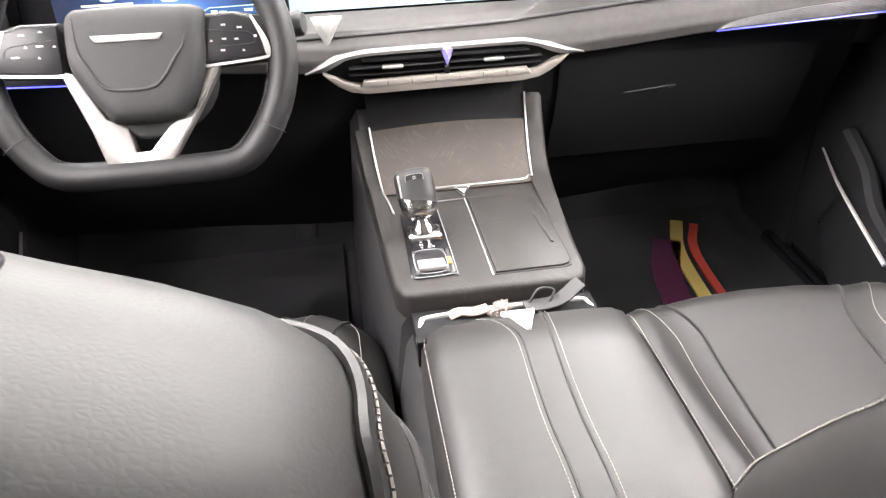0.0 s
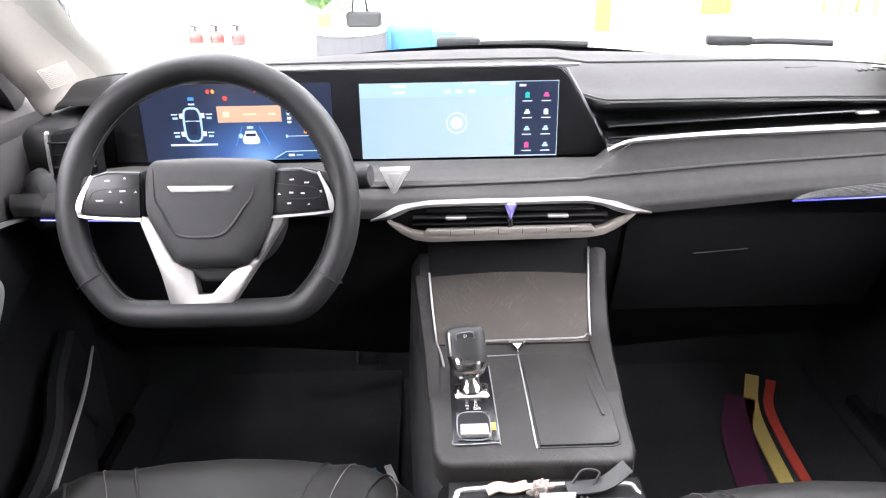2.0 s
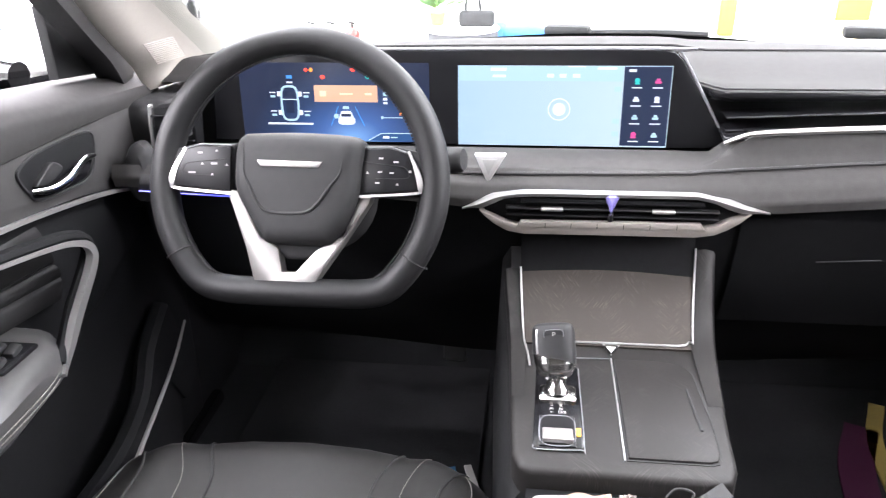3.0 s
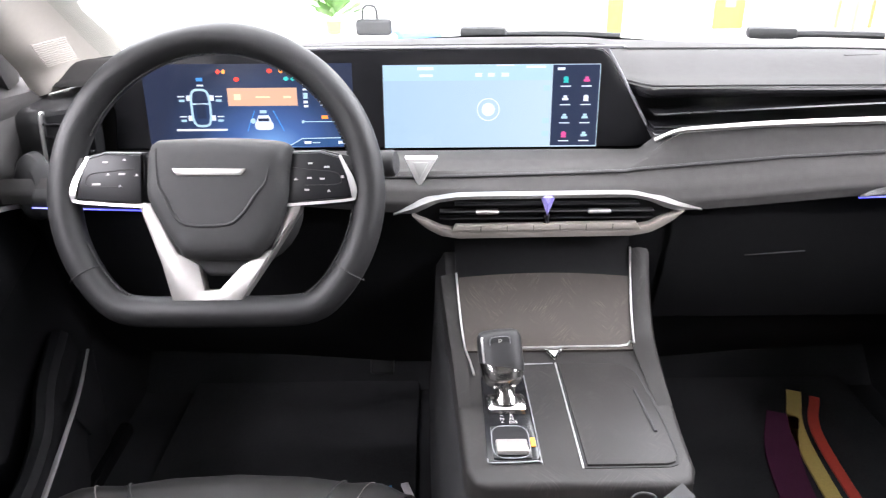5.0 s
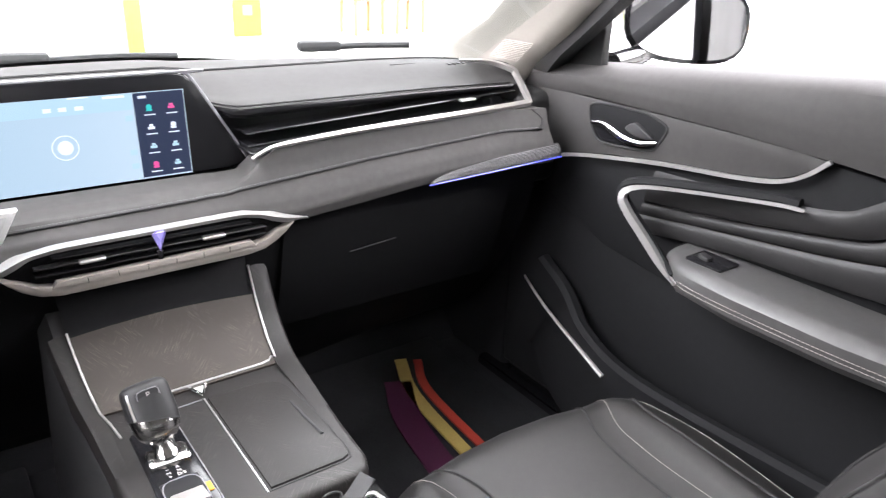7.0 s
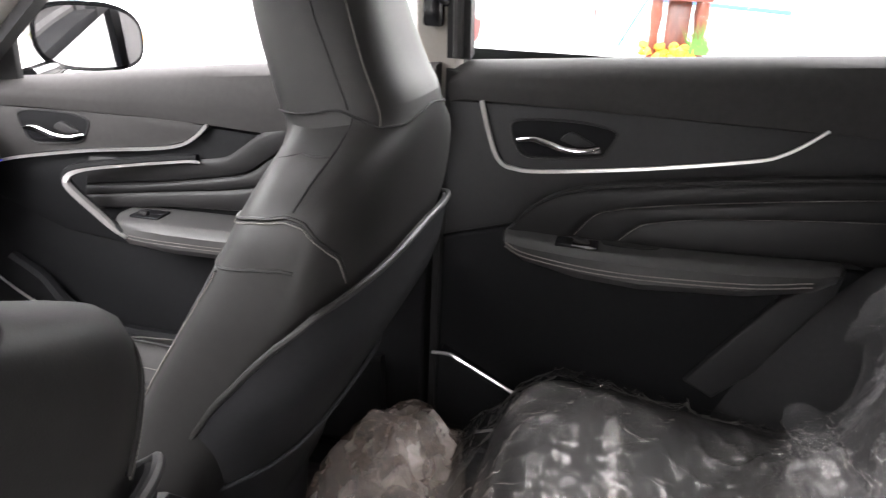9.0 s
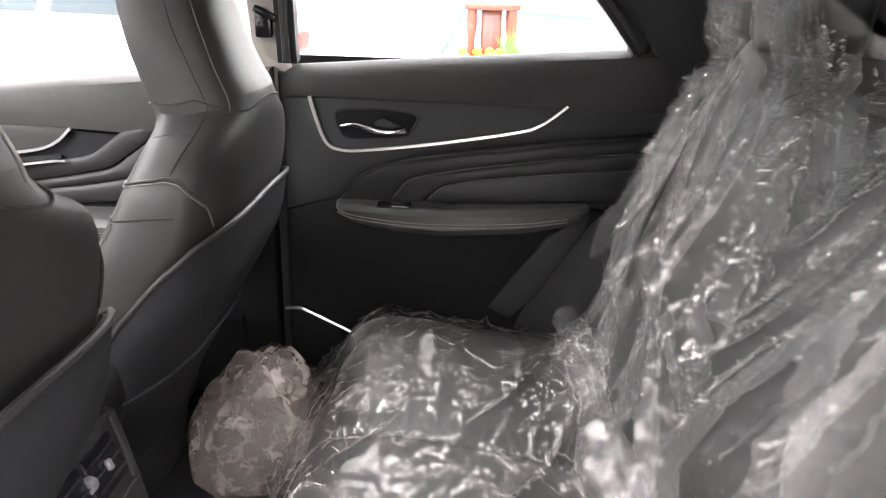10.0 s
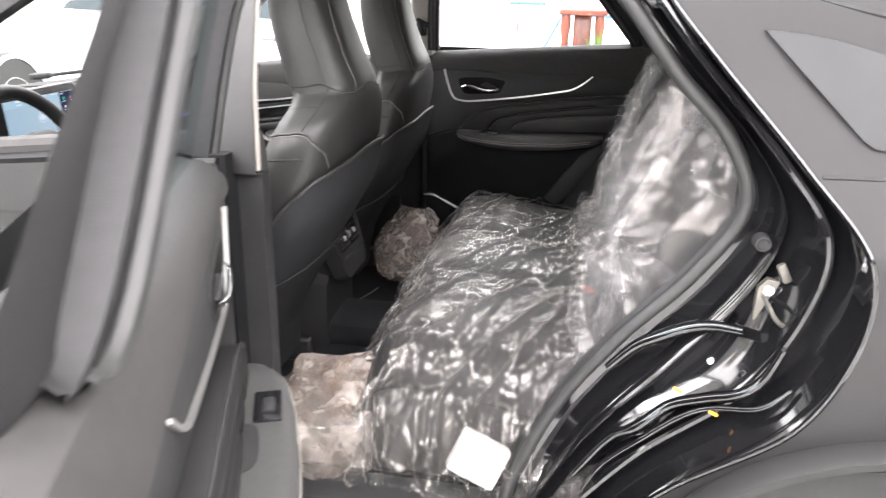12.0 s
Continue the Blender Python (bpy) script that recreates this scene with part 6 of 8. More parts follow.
    # dark shell over the rear, its rim slanting forwards and down along the sides
    def shell(u, v):
        t = 180 + 90 * (1 - math.cos(math.pi * u))
        edge = interp(270 - abs(t - 270), [(180, 0.780), (182, 0.812), (185, 0.890), (191, 0.936), (197, 0.964), (212, 0.998), (232, 1.012), (270, 1.030)])
        z = edge + (0.47 - edge) * v
        p = smooth_back(cx, t, max(z, 0.57), 0.012 + 0.006 * math.sin(math.pi * v))
        k = max(0.0, 0.60 - z)
        return Vector((cx + (p.x - cx) * (1 - 0.4 * k - 0.28 * smoothstep(0.92, 0.62, z)), p.y - 0.02 * math.sin(math.pi * u) * smoothstep(0, 0.2, v) + 0.25 * k * k, z)) + off
    part("rear_shell", thick(sheet(shell, 48, 30), 0.008), SHELL, seat, "dark cloth-like rear shell")
    part("shell_piping", tube([Vector(shell(u, 0)) + Vector((0, 0, 0.002)) for u in np.linspace(0, 1, 60)], 0.004, 8), LEATHER, seat)
    pocket = [Vector(shell(u, 0.44 + 0.10 * (2 * abs(u - 0.5)) ** 2)) + Vector((0, -0.006, 0)) for u in np.linspace(0.2, 0.8, 20)]
    part("pocket_edge", tube(pocket, 0.0032, 8), SHELL, seat)
    # cushion
    def cushion(u, v):
        t = math.tau * u
        c, s = math.cos(t), math.sin(t)
        px, pz = math.copysign(abs(c) ** 0.5, c), math.copysign(abs(s) ** 0.5, s)
        y = -0.66 + 0.47 * v
        nose = math.sqrt(max(0.0, 1 - ((v - 0.86) / 0.14) ** 2)) if v > 0.86 else 1.0
        w = (0.235 + 0.025 * smoothstep(0.2, 0.7, v)) * (0.90 + 0.10 * nose)
        top = 0.650 + 0.012 * smoothstep(0.3, 0.95, v) + 0.028 * smoothstep(0.50, 0.70, abs(px)) * (1 - 0.4 * smoothstep(0.6, 1, v))
        top -= 0.020 * math.cos(px * 1.57) * (1 - smoothstep(0.6, 1, v))
        mid = 0.575
        z = mid + (top - mid) * pz * nose if s > 0 else mid + 0.07 * pz * nose
        return cx + px * w, y + dy + slide + v * (0.045 * (1 - px * px) - 0.030), z - 0.035 * v**3 * abs(px) ** 3
    part("seat_cushion", loft([[cushion(u, v) for u in np.linspace(0, 1, 65)[:-1]] for v in list(np.linspace(0, 0.86, 24)) + list(np.linspace(0.875, 0.998, 12))]), LEATHER, seat)

    def on_cushion(xf, v, out=0.0012):
        half = abs(cushion(0.0, v)[0] - cx)
        px = max(-0.99, min(0.99, xf / half))
        return Vector(cushion(math.acos(math.copysign(px * px, px)) / math.tau, v)) + Vector((0, 0, out))
    def flared(xf):
        return [on_cushion(xf + math.copysign(0.030 * smoothstep(0.76, 0.97, v), xf), v) for v in np.linspace(0.25, 0.97, 26)]
    for xf in (-0.186, -0.101, 0.101, 0.186):
        part("cushion_seam", tube(flared(xf), 0.0022, 6), SEAM, seat)
    for xf in (-0.138, 0.138):
        pts = flared(xf)
        part("cushion_stitching", stitches(pts, 0.0042, 0.72, 0.0006), THREAD, seat, "pale stitching")
    for xf in (-0.224, 0.224):
        pts = [on_cushion(xf - math.copysign(0.03 * smoothstep(0.85, 1, v), xf), v) for v in np.linspace(0.25, 0.965, 26)]
        part("bolster_stitching", stitches(pts, 0.0042, 0.75, 0.0007), THREAD, seat, "pale stitching")
    part("cushion_valance", rbox(0.47, 0.42, 0.10, 0.02, 2, pose(cx, -0.44 + dy, 0.515)), HARD, seat, "black plastic seat base")
    for s in (-1, 1):
        part("seat_rail", rbox(0.03, 0.50, 0.07, 0.006, 1, pose(cx + s * 0.17, -0.48 + dy, 0.445)), HARD, seat)
    return seat


front_seat(-0.388, -0.035, "front_seat", 0.043, 0.045, 32, 0.007)
front_seat(0.375, -0.01, "front_seat", 0.0, -0.05, 56)


# ---- doors ----
def lines(rows, s):
    return [(s * x, y, z) for x, y, z in rows]


def belt_roll(tab, x_in, x_out):
    """The padded top of a door: rows of y, belt height, seam height."""
    rings = []
    for y, zb, zs in tab:
        d = zb - zs
        rings.append([(x_out, y, zb - 0.01), (x_out - 0.012, y, zb), (x_in + 0.03, y, zb - 0.002), (x_in + 0.012, y, zb - 0.014), (x_in + 0.002, y, zb - 0.4 * d), (x_in, y, zb - 0.7 * d), (x_in + 0.006, y, zs), (x_in + 0.03, y, zs - 0.002), (x_out, y, zs)])
    return loft(rings)


def lever(door, s, y0, x, z, d):
    """Door lever in its cup: y0 the front end, d its length towards the rear."""
    cup = [(y0, z + 0.016), (y0 - 0.010, z + 0.028), (y0 - 0.05, z + 0.033), (y0 - 0.115, z + 0.033), (y0 - d + 0.010, z + 0.026), (y0 - d, z + 0.016), (y0 - d + 0.012, z - 0.008), (y0 - d + 0.028, z - 0.022), (y0 - 0.06, z - 0.031), (y0 - 0.026, z - 0.030), (y0 - 0.010, z - 0.014)]
    # the cup isn't hollowed: its shade is put into a flat black plate
    part("cup_shade", flip(prism([tuple(p) for p in curve(cup, 4, True)], x + 0.004, x - 0.001, "x", 0.0008), s), DARK, door, "flat black plate standing in for the shaded lever cup")
    part("cup_rim", flip(tube([(x - 0.001, p[0], p[1]) for p in curve(cup, 4, True)], 0.0022, 6, True, up=(1, 0, 0)), s), SOFT, door)
    well = [(y0 - 0.016, z - 0.002), (y0 - 0.06, z - 0.003), (y0 - 0.10, z - 0.012), (y0 - d + 0.026, z - 0.010), (y0 - d + 0.034, z - 0.020), (y0 - 0.06, z - 0.027), (y0 - 0.030, z - 0.024)]
    part("lever_well", flip(prism([tuple(p) for p in curve(well, 4, True)], x, x - 0.003, "x", 0.001), s), GLOSS, door, "gloss black finger well")
    bar_pts = curve([(x - 0.006, y0 - 0.012, z - 0.004), (x - 0.011, y0 - 0.040, z + 0.001), (x - 0.014, y0 - 0.066, z - 0.004), (x - 0.015, y0 - 0.092, z - 0.011), (x - 0.013, y0 - 0.122, z - 0.012), (x - 0.006, y0 - 0.148, z - 0.006)], 6)
    part("lever", flip(sweep(bar_pts, round_profile(0.0036, 10, 1.5), (0, 0, 1), scale=lambda t: 0.35 + 0.65 * math.sin(math.pi * min(1, t * 0.9 + 0.05)) ** 0.7), s), BRIGHT, door, "polished chrome door lever")
    tab = [(y0 - 0.085, z + 0.002), (y0 - 0.092, z + 0.012), (y0 - 0.104, z + 0.016), (y0 - 0.118, z + 0.010), (y0 - 0.140, z - 0.002), (y0 - 0.112, z - 0.006)]
    part("lock_tab", flip(prism([tuple(p) for p in curve(tab, 4, True)], x, x - 0.008, "x", 0.003, 3), s), HARD, door, "black lock tab")


def padded_bands(door, s, rows, x0, bulge, material, parent_seam):
    """Padded strips between lines of (y, z) points, with a fine thread along each inner line."""
    fine = [curve(r, 8) for r in rows]

    def at(f, u):
        c = u * (len(f) - 1)
        i = min(len(f) - 2, int(c))
        return f[i] + (f[i + 1] - f[i]) * (c - i)
    for k, (a, b) in enumerate(zip(fine, fine[1:])):
        def strip(u, v):
            p = at(a, u) * (1 - v) + at(b, u) * v
            return x0 - bulge * math.sin(math.pi * min(1.0, 0.02 + 0.98 * v)) ** 0.22 * (0.4 + 0.6 * math.sin(math.pi * min(0.93, max(0.04, u))) ** 0.4), p[0], p[1]
        part("padded_strip", flip(sheet(strip, 40, 10), s), material, door, "padded leather strip")
        if k:
            part("strip_seam", flip(tube([(x0 - 0.0015, *at(a, u)) for u in np.linspace(0.01, 0.99, 40)], 0.0011, 6, up=(1, 0, 0)), s), parent_seam, door, "fine thread seam")


def front_door(s):
    door = thing("front_door", (s * 0.80, -0.3, 0.42), "black front door lining with chrome trims, closed", "car door", "front doors")
    part("door_core", flip(prism([(0.17, 0.42), (0.20, 0.9), (0.13, 1.06), (-0.575, 1.135), (-0.87, 1.155), (-0.87, 0.42)], 0.86, 0.735, "x", 0.004), s), DARK, door)
    part("door_skin", flip(sheet(lambda u, v: (0.90 + 0.03 * math.sin(math.pi * v), 0.24 - 1.12 * u, 0.36 + (0.70 + 0.10 * u) * v), 12, 10), s), PAINT, door, "black painted outer skin")
    part("belt_pad", flip(belt_roll([(0.145, 1.078, 1.035), (0.10, 1.082, 1.040), (-0.05, 1.098, 1.048), (-0.30, 1.128, 1.050), (-0.46, 1.145, 1.046), (-0.62, 1.160, 1.038), (-0.875, 1.180, 1.05)], 0.700, 0.80), s), LEATHER_SMOOTH, door, "padded door top")
    leaf = [(0.115, 1.036), (-0.05, 1.046), (-0.30, 1.049), (-0.452, 1.045), (-0.43, 1.025), (-0.395, 1.006), (-0.333, 0.993), (-0.10, 0.962), (0.02, 0.936), (0.10, 0.95)]
    part("upper_panel", flip(prism([tuple(p) for p in curve(leaf, 3, True)], 0.76, 0.706, "x", 0.004), s), LEATHER_SMOOTH, door, "smooth dark upper panel")
    part("trim_line", flip(sweep(curve([(0.672, 0.01, 0.938), (0.700, -0.05, 0.950), (0.703, -0.20, 0.975), (0.703, -0.333, 0.991), (0.703, -0.395, 1.003), (0.703, -0.43, 1.021), (0.703, -0.457, 1.046)], 6), [(-0.0028, -0.0028), (0.0028, -0.0028), (0.0028, 0.0028), (-0.0028, 0.0028)], (1, 0, 0)), s), CHROME, door, "slim chrome line")
    lever(door, s, -0.044, 0.706, 1.011, 0.160)
    low = [(0.02, 0.930), (-0.10, 0.957), (-0.333, 0.988), (-0.40, 1.0), (-0.455, 1.04), (-0.62, 1.032), (-0.875, 1.04), (-0.875, 0.86), (-0.62, 0.80), (-0.30, 0.78), (-0.1, 0.80), (0.06, 0.86)]
    part("middle_panel", flip(prism(low, 0.76, 0.715, "x", 0.006), s), DARK, door)
    padded_bands(door, s, [[(-0.195, 0.962), (-0.30, 0.968), (-0.413, 0.978), (-0.486, 0.990), (-0.521, 1.010), (-0.564, 1.041), (-0.60, 1.050)],
                           [(-0.180, 0.903), (-0.30, 0.920), (-0.374, 0.932), (-0.479, 0.951), (-0.536, 0.965), (-0.576, 0.992), (-0.650, 1.045)],
                           [(-0.176, 0.883), (-0.28, 0.899), (-0.374, 0.912), (-0.480, 0.926), (-0.557, 0.940), (-0.68, 0.965), (-0.86, 1.000)],
                           [(-0.190, 0.855), (-0.28, 0.868), (-0.374, 0.879), (-0.480, 0.885), (-0.557, 0.890), (-0.68, 0.896), (-0.86, 0.905)]], 0.712, 0.014, SHADED_DOOR_LEATHER, SEAM)
    arm = []
    for y, top, xi, bot in ((-0.262, 0.860, 0.690, 0.845), (-0.275, 0.868, 0.655, 0.835), (-0.32, 0.872, 0.622, 0.825), (-0.42, 0.874, 0.612, 0.822), (-0.56, 0.876, 0.612, 0.825), (-0.72, 0.880, 0.625, 0.83), (-0.84, 0.884, 0.66, 0.84)):
        arm.append([(0.74, y, top), (xi + 0.02, y, top), (xi + 0.008, y, top - 0.004), (xi, y, top - 0.014), (xi, y, bot + 0.012), (xi + 0.01, y, bot), (0.74, y, bot)])
    rest = part("armrest", flip(loft(arm), s), LIT_ARM_LEATHER, door, "padded armrest, its leather lightened as if lit from above")
    for dz in (0.0, -0.006):
        part("armrest_stitching", flip(stitches(curve([(0.652, -0.28, 0.848 + dz), (0.6205, -0.33, 0.846 + dz), (0.610, -0.44, 0.848 + dz), (0.610, -0.60, 0.852 + dz), (0.623, -0.74, 0.856 + dz)], 12), 0.006, 0.7, 0.0007), s), THREAD, rest)
    u_trim = curve([(0.690, -0.445, 0.980), (0.684, -0.40, 0.977), (0.662, -0.25, 0.956), (0.652, -0.20, 0.944), (0.648, -0.186, 0.928), (0.645, -0.20, 0.910), (0.640, -0.255, 0.872), (0.630, -0.295, 0.850), (0.618, -0.325, 0.842)], 8)
    part("grab_trim", flip(sweep(u_trim, [(-0.005, -0.004), (0.005, -0.004), (0.004, 0.004), (-0.004, 0.004)], (1, 0, 0), scale=lambda t: 0.5 + 0.75 * smoothstep(0.2, 0.6, t) * smoothstep(0, 0.25, 1 - t)), s), CHROME, door, "chrome grab frame")
    part("grab_shell", flip(sweep([Vector(p) + Vector((0.012, 0.012, 0.002)) for p in u_trim], round_profile(0.009, 8), (1, 0, 0)), s), DARK, door)
    part("switch_bezel", flip(rbox(0.045, 0.06, 0.006, 0.003, 2, pose(0.668, -0.345, 0.874)), s), GLOSS, door, "gloss black switch bezel")
    for k in range(1 if s > 0 else 4):
        part("window_switch", flip(rbox(0.014, 0.018, 0.008, 0.003, 2, pose(0.660 + 0.018 * (k % 2), -0.338 - 0.026 * (k // 2), 0.880, 12, 0, 0)), s), HARD, door, "window switch")
    part("lower_panel", flip(prism([(0.14, 0.44), (0.16, 0.80), (0.08, 0.86), (-0.30, 0.79), (-0.87, 0.83), (-0.87, 0.44)], 0.76, 0.722, "x", 0.01, 3), s), DARK, door)
    pk = curve([(0.700, 0.02, 0.735), (0.690, -0.06, 0.70), (0.676, -0.13, 0.652), (0.672, -0.25, 0.622), (0.675, -0.50, 0.628), (0.69, -0.80, 0.64)], 6)
    part("map_pocket", flip(sweep(pk, [(-0.012, -0.18), (0.012, -0.18), (0.014, -0.004), (0.006, 0.004), (-0.006, 0.004), (-0.014, -0.004)], (0, 0, 1)), s), DARK, door, "black map pocket")
    part("pocket_line", flip(tube(curve([(0.676, 0.045, 0.690), (0.664, -0.04, 0.655), (0.656, -0.19, 0.600)], 6), 0.0035, 6, scale=lambda t: 0.6 + 0.6 * t), s), CHROME, door, "chrome pocket line")
    return door


def rear_door(s, swing=0.0):
    """Rear door; swing is the angle by which it stands open."""
    hinge = (s * 0.92, -0.72, 0.42) if swing else (s * 0.80, -1.2, 0.42)
    door = thing("rear_door", hinge, "black rear door lining, standing wide open" if swing else "black rear door lining with chrome line, closed", "car door", "rear doors")
    edge = [tuple(p) for p in curve([p for p in SEAL if p[1] < 1.21], 6)]
    outline = [(-0.885, 0.43), (-0.885, 1.17)] + [(-0.92, 1.165), (-1.60, 1.215)] + [(p[0] + 0.012, p[1]) for p in edge if p[1] > 0.44]
    part("door_core", flip(prism(outline, 0.86, 0.752, "x", 0.004), s), HARD, door)

    def skin(u, v):
        z = 0.40 + 0.79 * v
        rear = interp(-z, [(-a[1], a[0]) for a in OUTER])
        return 0.895 + 0.055 * math.sin(math.pi * (0.15 + 0.7 * v)), -0.885 + (rear + 0.012 + 0.885) * u, z
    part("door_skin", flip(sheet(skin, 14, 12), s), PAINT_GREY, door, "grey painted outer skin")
    part("belt_pad", flip(belt_roll([(-0.895, 1.170, 1.118), (-0.92, 1.184, 1.124), (-1.15, 1.202, 1.121), (-1.40, 1.220, 1.117), (-1.60, 1.234, 1.113), (-1.715, 1.238, 1.112)], 0.738, 0.80), s), LEATHER_SMOOTH, door, "padded door top")
    upper = [(-0.897, 1.120), (-1.10, 1.122), (-1.40, 1.117), (-1.71, 1.112), (-1.70, 1.06), (-1.56, 1.050), (-1.40, 1.035), (-1.186, 1.005), (-1.08, 0.965), (-1.03, 0.92), (-0.897, 0.88)]
    part("upper_panel", flip(prism(upper, 0.78, 0.744, "x", 0.004), s), SOFT, door, "soft dark upper panel")
    part("trim_line", flip(sweep(curve([(0.741, -0.952, 1.124), (0.741, -0.963, 1.085), (0.741, -0.978, 1.042), (0.741, -0.992, 1.022), (0.741, -1.012, 1.0145), (0.741, -1.06, 1.0135), (0.741, -1.22, 1.034), (0.741, -1.38, 1.062), (0.741, -1.425, 1.075), (0.741, -1.458, 1.096), (0.741, -1.487, 1.120)], 6), [(-0.003, -0.003), (0.003, -0.003), (0.003, 0.003), (-0.003, 0.003)], (1, 0, 0), scale=lambda t: 1.2 - 0.5 * t), s), CHROME, door, "slim chrome line")
    lever(door, s, -1.004, 0.744, 1.068, 0.174)
    pad = [(-1.024, 0.918), (-1.055, 0.955), (-1.10, 0.985), (-1.186, 1.008), (-1.38, 1.038), (-1.55, 1.056), (-1.69, 1.066), (-1.66, 0.99), (-1.56, 0.93), (-1.54, 0.91), (-1.06, 0.905)]
    part("middle_pad", flip(prism([tuple(p) for p in curve(pad, 3, True)], 0.77, 0.722, "x", 0.014, 4), s), SHADED_DOOR_LEATHER, door, "padded middle panel")
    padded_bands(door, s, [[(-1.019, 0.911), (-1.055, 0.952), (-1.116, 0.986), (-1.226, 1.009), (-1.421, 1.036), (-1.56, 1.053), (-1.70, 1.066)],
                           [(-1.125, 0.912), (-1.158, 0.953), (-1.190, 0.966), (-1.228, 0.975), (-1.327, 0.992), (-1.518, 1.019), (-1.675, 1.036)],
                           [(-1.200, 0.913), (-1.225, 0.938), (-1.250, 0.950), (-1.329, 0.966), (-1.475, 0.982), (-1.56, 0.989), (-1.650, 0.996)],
                           [(-1.215, 0.908), (-1.25, 0.909), (-1.30, 0.910), (-1.38, 0.912), (-1.45, 0.914), (-1.53, 0.917), (-1.60, 0.920)]], 0.724, 0.010, SHADED_DOOR_LEATHER, THREAD)
    # dark tube draws the shadow line along the pad's upper edge
    part("pad_shadow_line", flip(tube(curve([(0.7205, -1.026, 0.925), (0.7205, -1.060, 0.962), (0.7205, -1.118, 0.991), (0.7205, -1.228, 1.014), (0.7205, -1.421, 1.041), (0.7205, -1.69, 1.070)], 6), 0.0026, 6, up=(1, 0, 0)), s), SEAM, door)
    part("rear_edge_trim", flip(prism([(-1.555, 0.900), (-1.466, 0.842), (-1.402, 0.756), (-1.341, 0.666), (-1.392, 0.640), (-1.452, 0.700), (-1.548, 0.860)], 0.760, 0.731, "x", 0.006, 3), s), SOFT, door, "soft black rear edge trim")
    arm = []
    for y, top, xi, bot in ((-1.008, 0.905, 0.715, 0.893), (-1.016, 0.911, 0.690, 0.885), (-1.05, 0.913, 0.668, 0.874), (-1.14, 0.911, 0.656, 0.860), (-1.24, 0.911, 0.654, 0.855), (-1.40, 0.916, 0.660, 0.864), (-1.50, 0.921, 0.672, 0.880), (-1.535, 0.922, 0.69, 0.893), (-1.548, 0.918, 0.715, 0.90)):
        arm.append([(0.75, y, top), (xi + 0.022, y, top), (xi + 0.009, y, top - 0.003), (xi, y, top - 0.012), (xi, y, bot + 0.014), (xi + 0.012, y, bot), (0.75, y, bot - 0.004)])
    rest = part("armrest", flip(loft(arm), s), LIT_ARM_LEATHER, door, "padded armrest, its leather lightened as if lit from above")
    for dz in (0.0, -0.007):
        part("armrest_stitching", flip(stitches(curve([(0.688, -1.016, 0.899 + dz), (0.6665, -1.05, 0.893 + dz), (0.6545, -1.14, 0.886 + dz), (0.6525, -1.24, 0.884 + dz), (0.6585, -1.40, 0.890 + dz), (0.6705, -1.50, 0.901 + dz)], 10), 0.0045, 0.85, 0.0012), s), THREAD, rest, "pale stitching")
    # raised dark plate carries the grip well's shade; nothing is hollowed out
    part("grip_shade", flip(prism([tuple(p) for p in curve([(0.722, -1.17), (0.704, -1.178), (0.699, -1.20), (0.699, -1.24), (0.706, -1.262), (0.722, -1.272)], 4)], 0.900, 0.9135, "z", 0.0015), s), SEAM, rest, "dark plate standing in for the shaded grip well")
    part("switch_bezel", flip(rbox(0.035, 0.07, 0.008, 0.003, 2, pose(0.69, -1.135, 0.911)), s), GLOSS, rest, "gloss black switch bezel")
    part("window_switch", flip(rbox(0.016, 0.026, 0.008, 0.003, 2, pose(0.688, -1.142, 0.917, 12, 0, 0)), s), HARD, rest, "window switch")
    low = [(-0.892, 0.44), (-0.892, 0.876), (-1.03, 0.914), (-1.06, 0.90), (-1.54, 0.905), (-1.60, 0.90), (-1.53, 0.79), (-1.44, 0.66), (-1.375, 0.50), (-1.37, 0.44)]
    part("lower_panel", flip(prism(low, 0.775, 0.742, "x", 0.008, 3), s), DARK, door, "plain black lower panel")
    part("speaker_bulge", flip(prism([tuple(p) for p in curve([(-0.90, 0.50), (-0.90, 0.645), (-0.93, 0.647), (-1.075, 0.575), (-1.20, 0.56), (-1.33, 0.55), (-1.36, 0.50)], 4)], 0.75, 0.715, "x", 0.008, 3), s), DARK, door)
    part("pocket_line", flip(tube(curve([(0.716, -0.888, 0.6525), (0.716, -0.92, 0.6535), (0.714, -0.945, 0.645), (0.712, -1.06, 0.590), (0.712, -1.082, 0.580)], 5), 0.0035, 6), s), CHROME, door, "chrome pocket line")
    part("pocket_line", flip(tube(curve([(0.712, -0.975, 0.495), (0.712, -1.06, 0.525), (0.712, -1.10, 0.545)], 5), 0.003, 6), s), CHROME, door)
    # window frame and glass
    frame_line = [(0.775, -0.905, 1.19), (0.74, -0.91, 1.35), (0.70, -0.93, 1.47), (0.69, -0.99, 1.50), (0.69, -1.20, 1.505), (0.695, -1.36, 1.49), (0.715, -1.43, 1.46), (0.75, -1.60, 1.27), (0.77, -1.625, 1.235)]
    part("window_frame", flip(sweep(curve(frame_line, 6), [(-0.020, -0.016), (0.020, -0.016), (0.020, 0.016), (-0.020, 0.016)], (1, 0, 0)), s), HARD, door, "black window frame")
    part("window_rubber", flip(tube([Vector(p) + Vector((-0.02, 0, 0)) for p in curve(frame_line, 6)], 0.009, 8, up=(1, 0, 0)), s), RUBBER, door)
    part("corner_fill", flip(([(0.768, -1.605, 1.225), (0.745, -1.60, 1.27), (0.712, -1.425, 1.47), (0.725, -1.50, 1.46), (0.79, -1.72, 1.22)], [(0, 1, 4), (1, 2, 3, 4)]), s), HARD, door, "black corner fill")
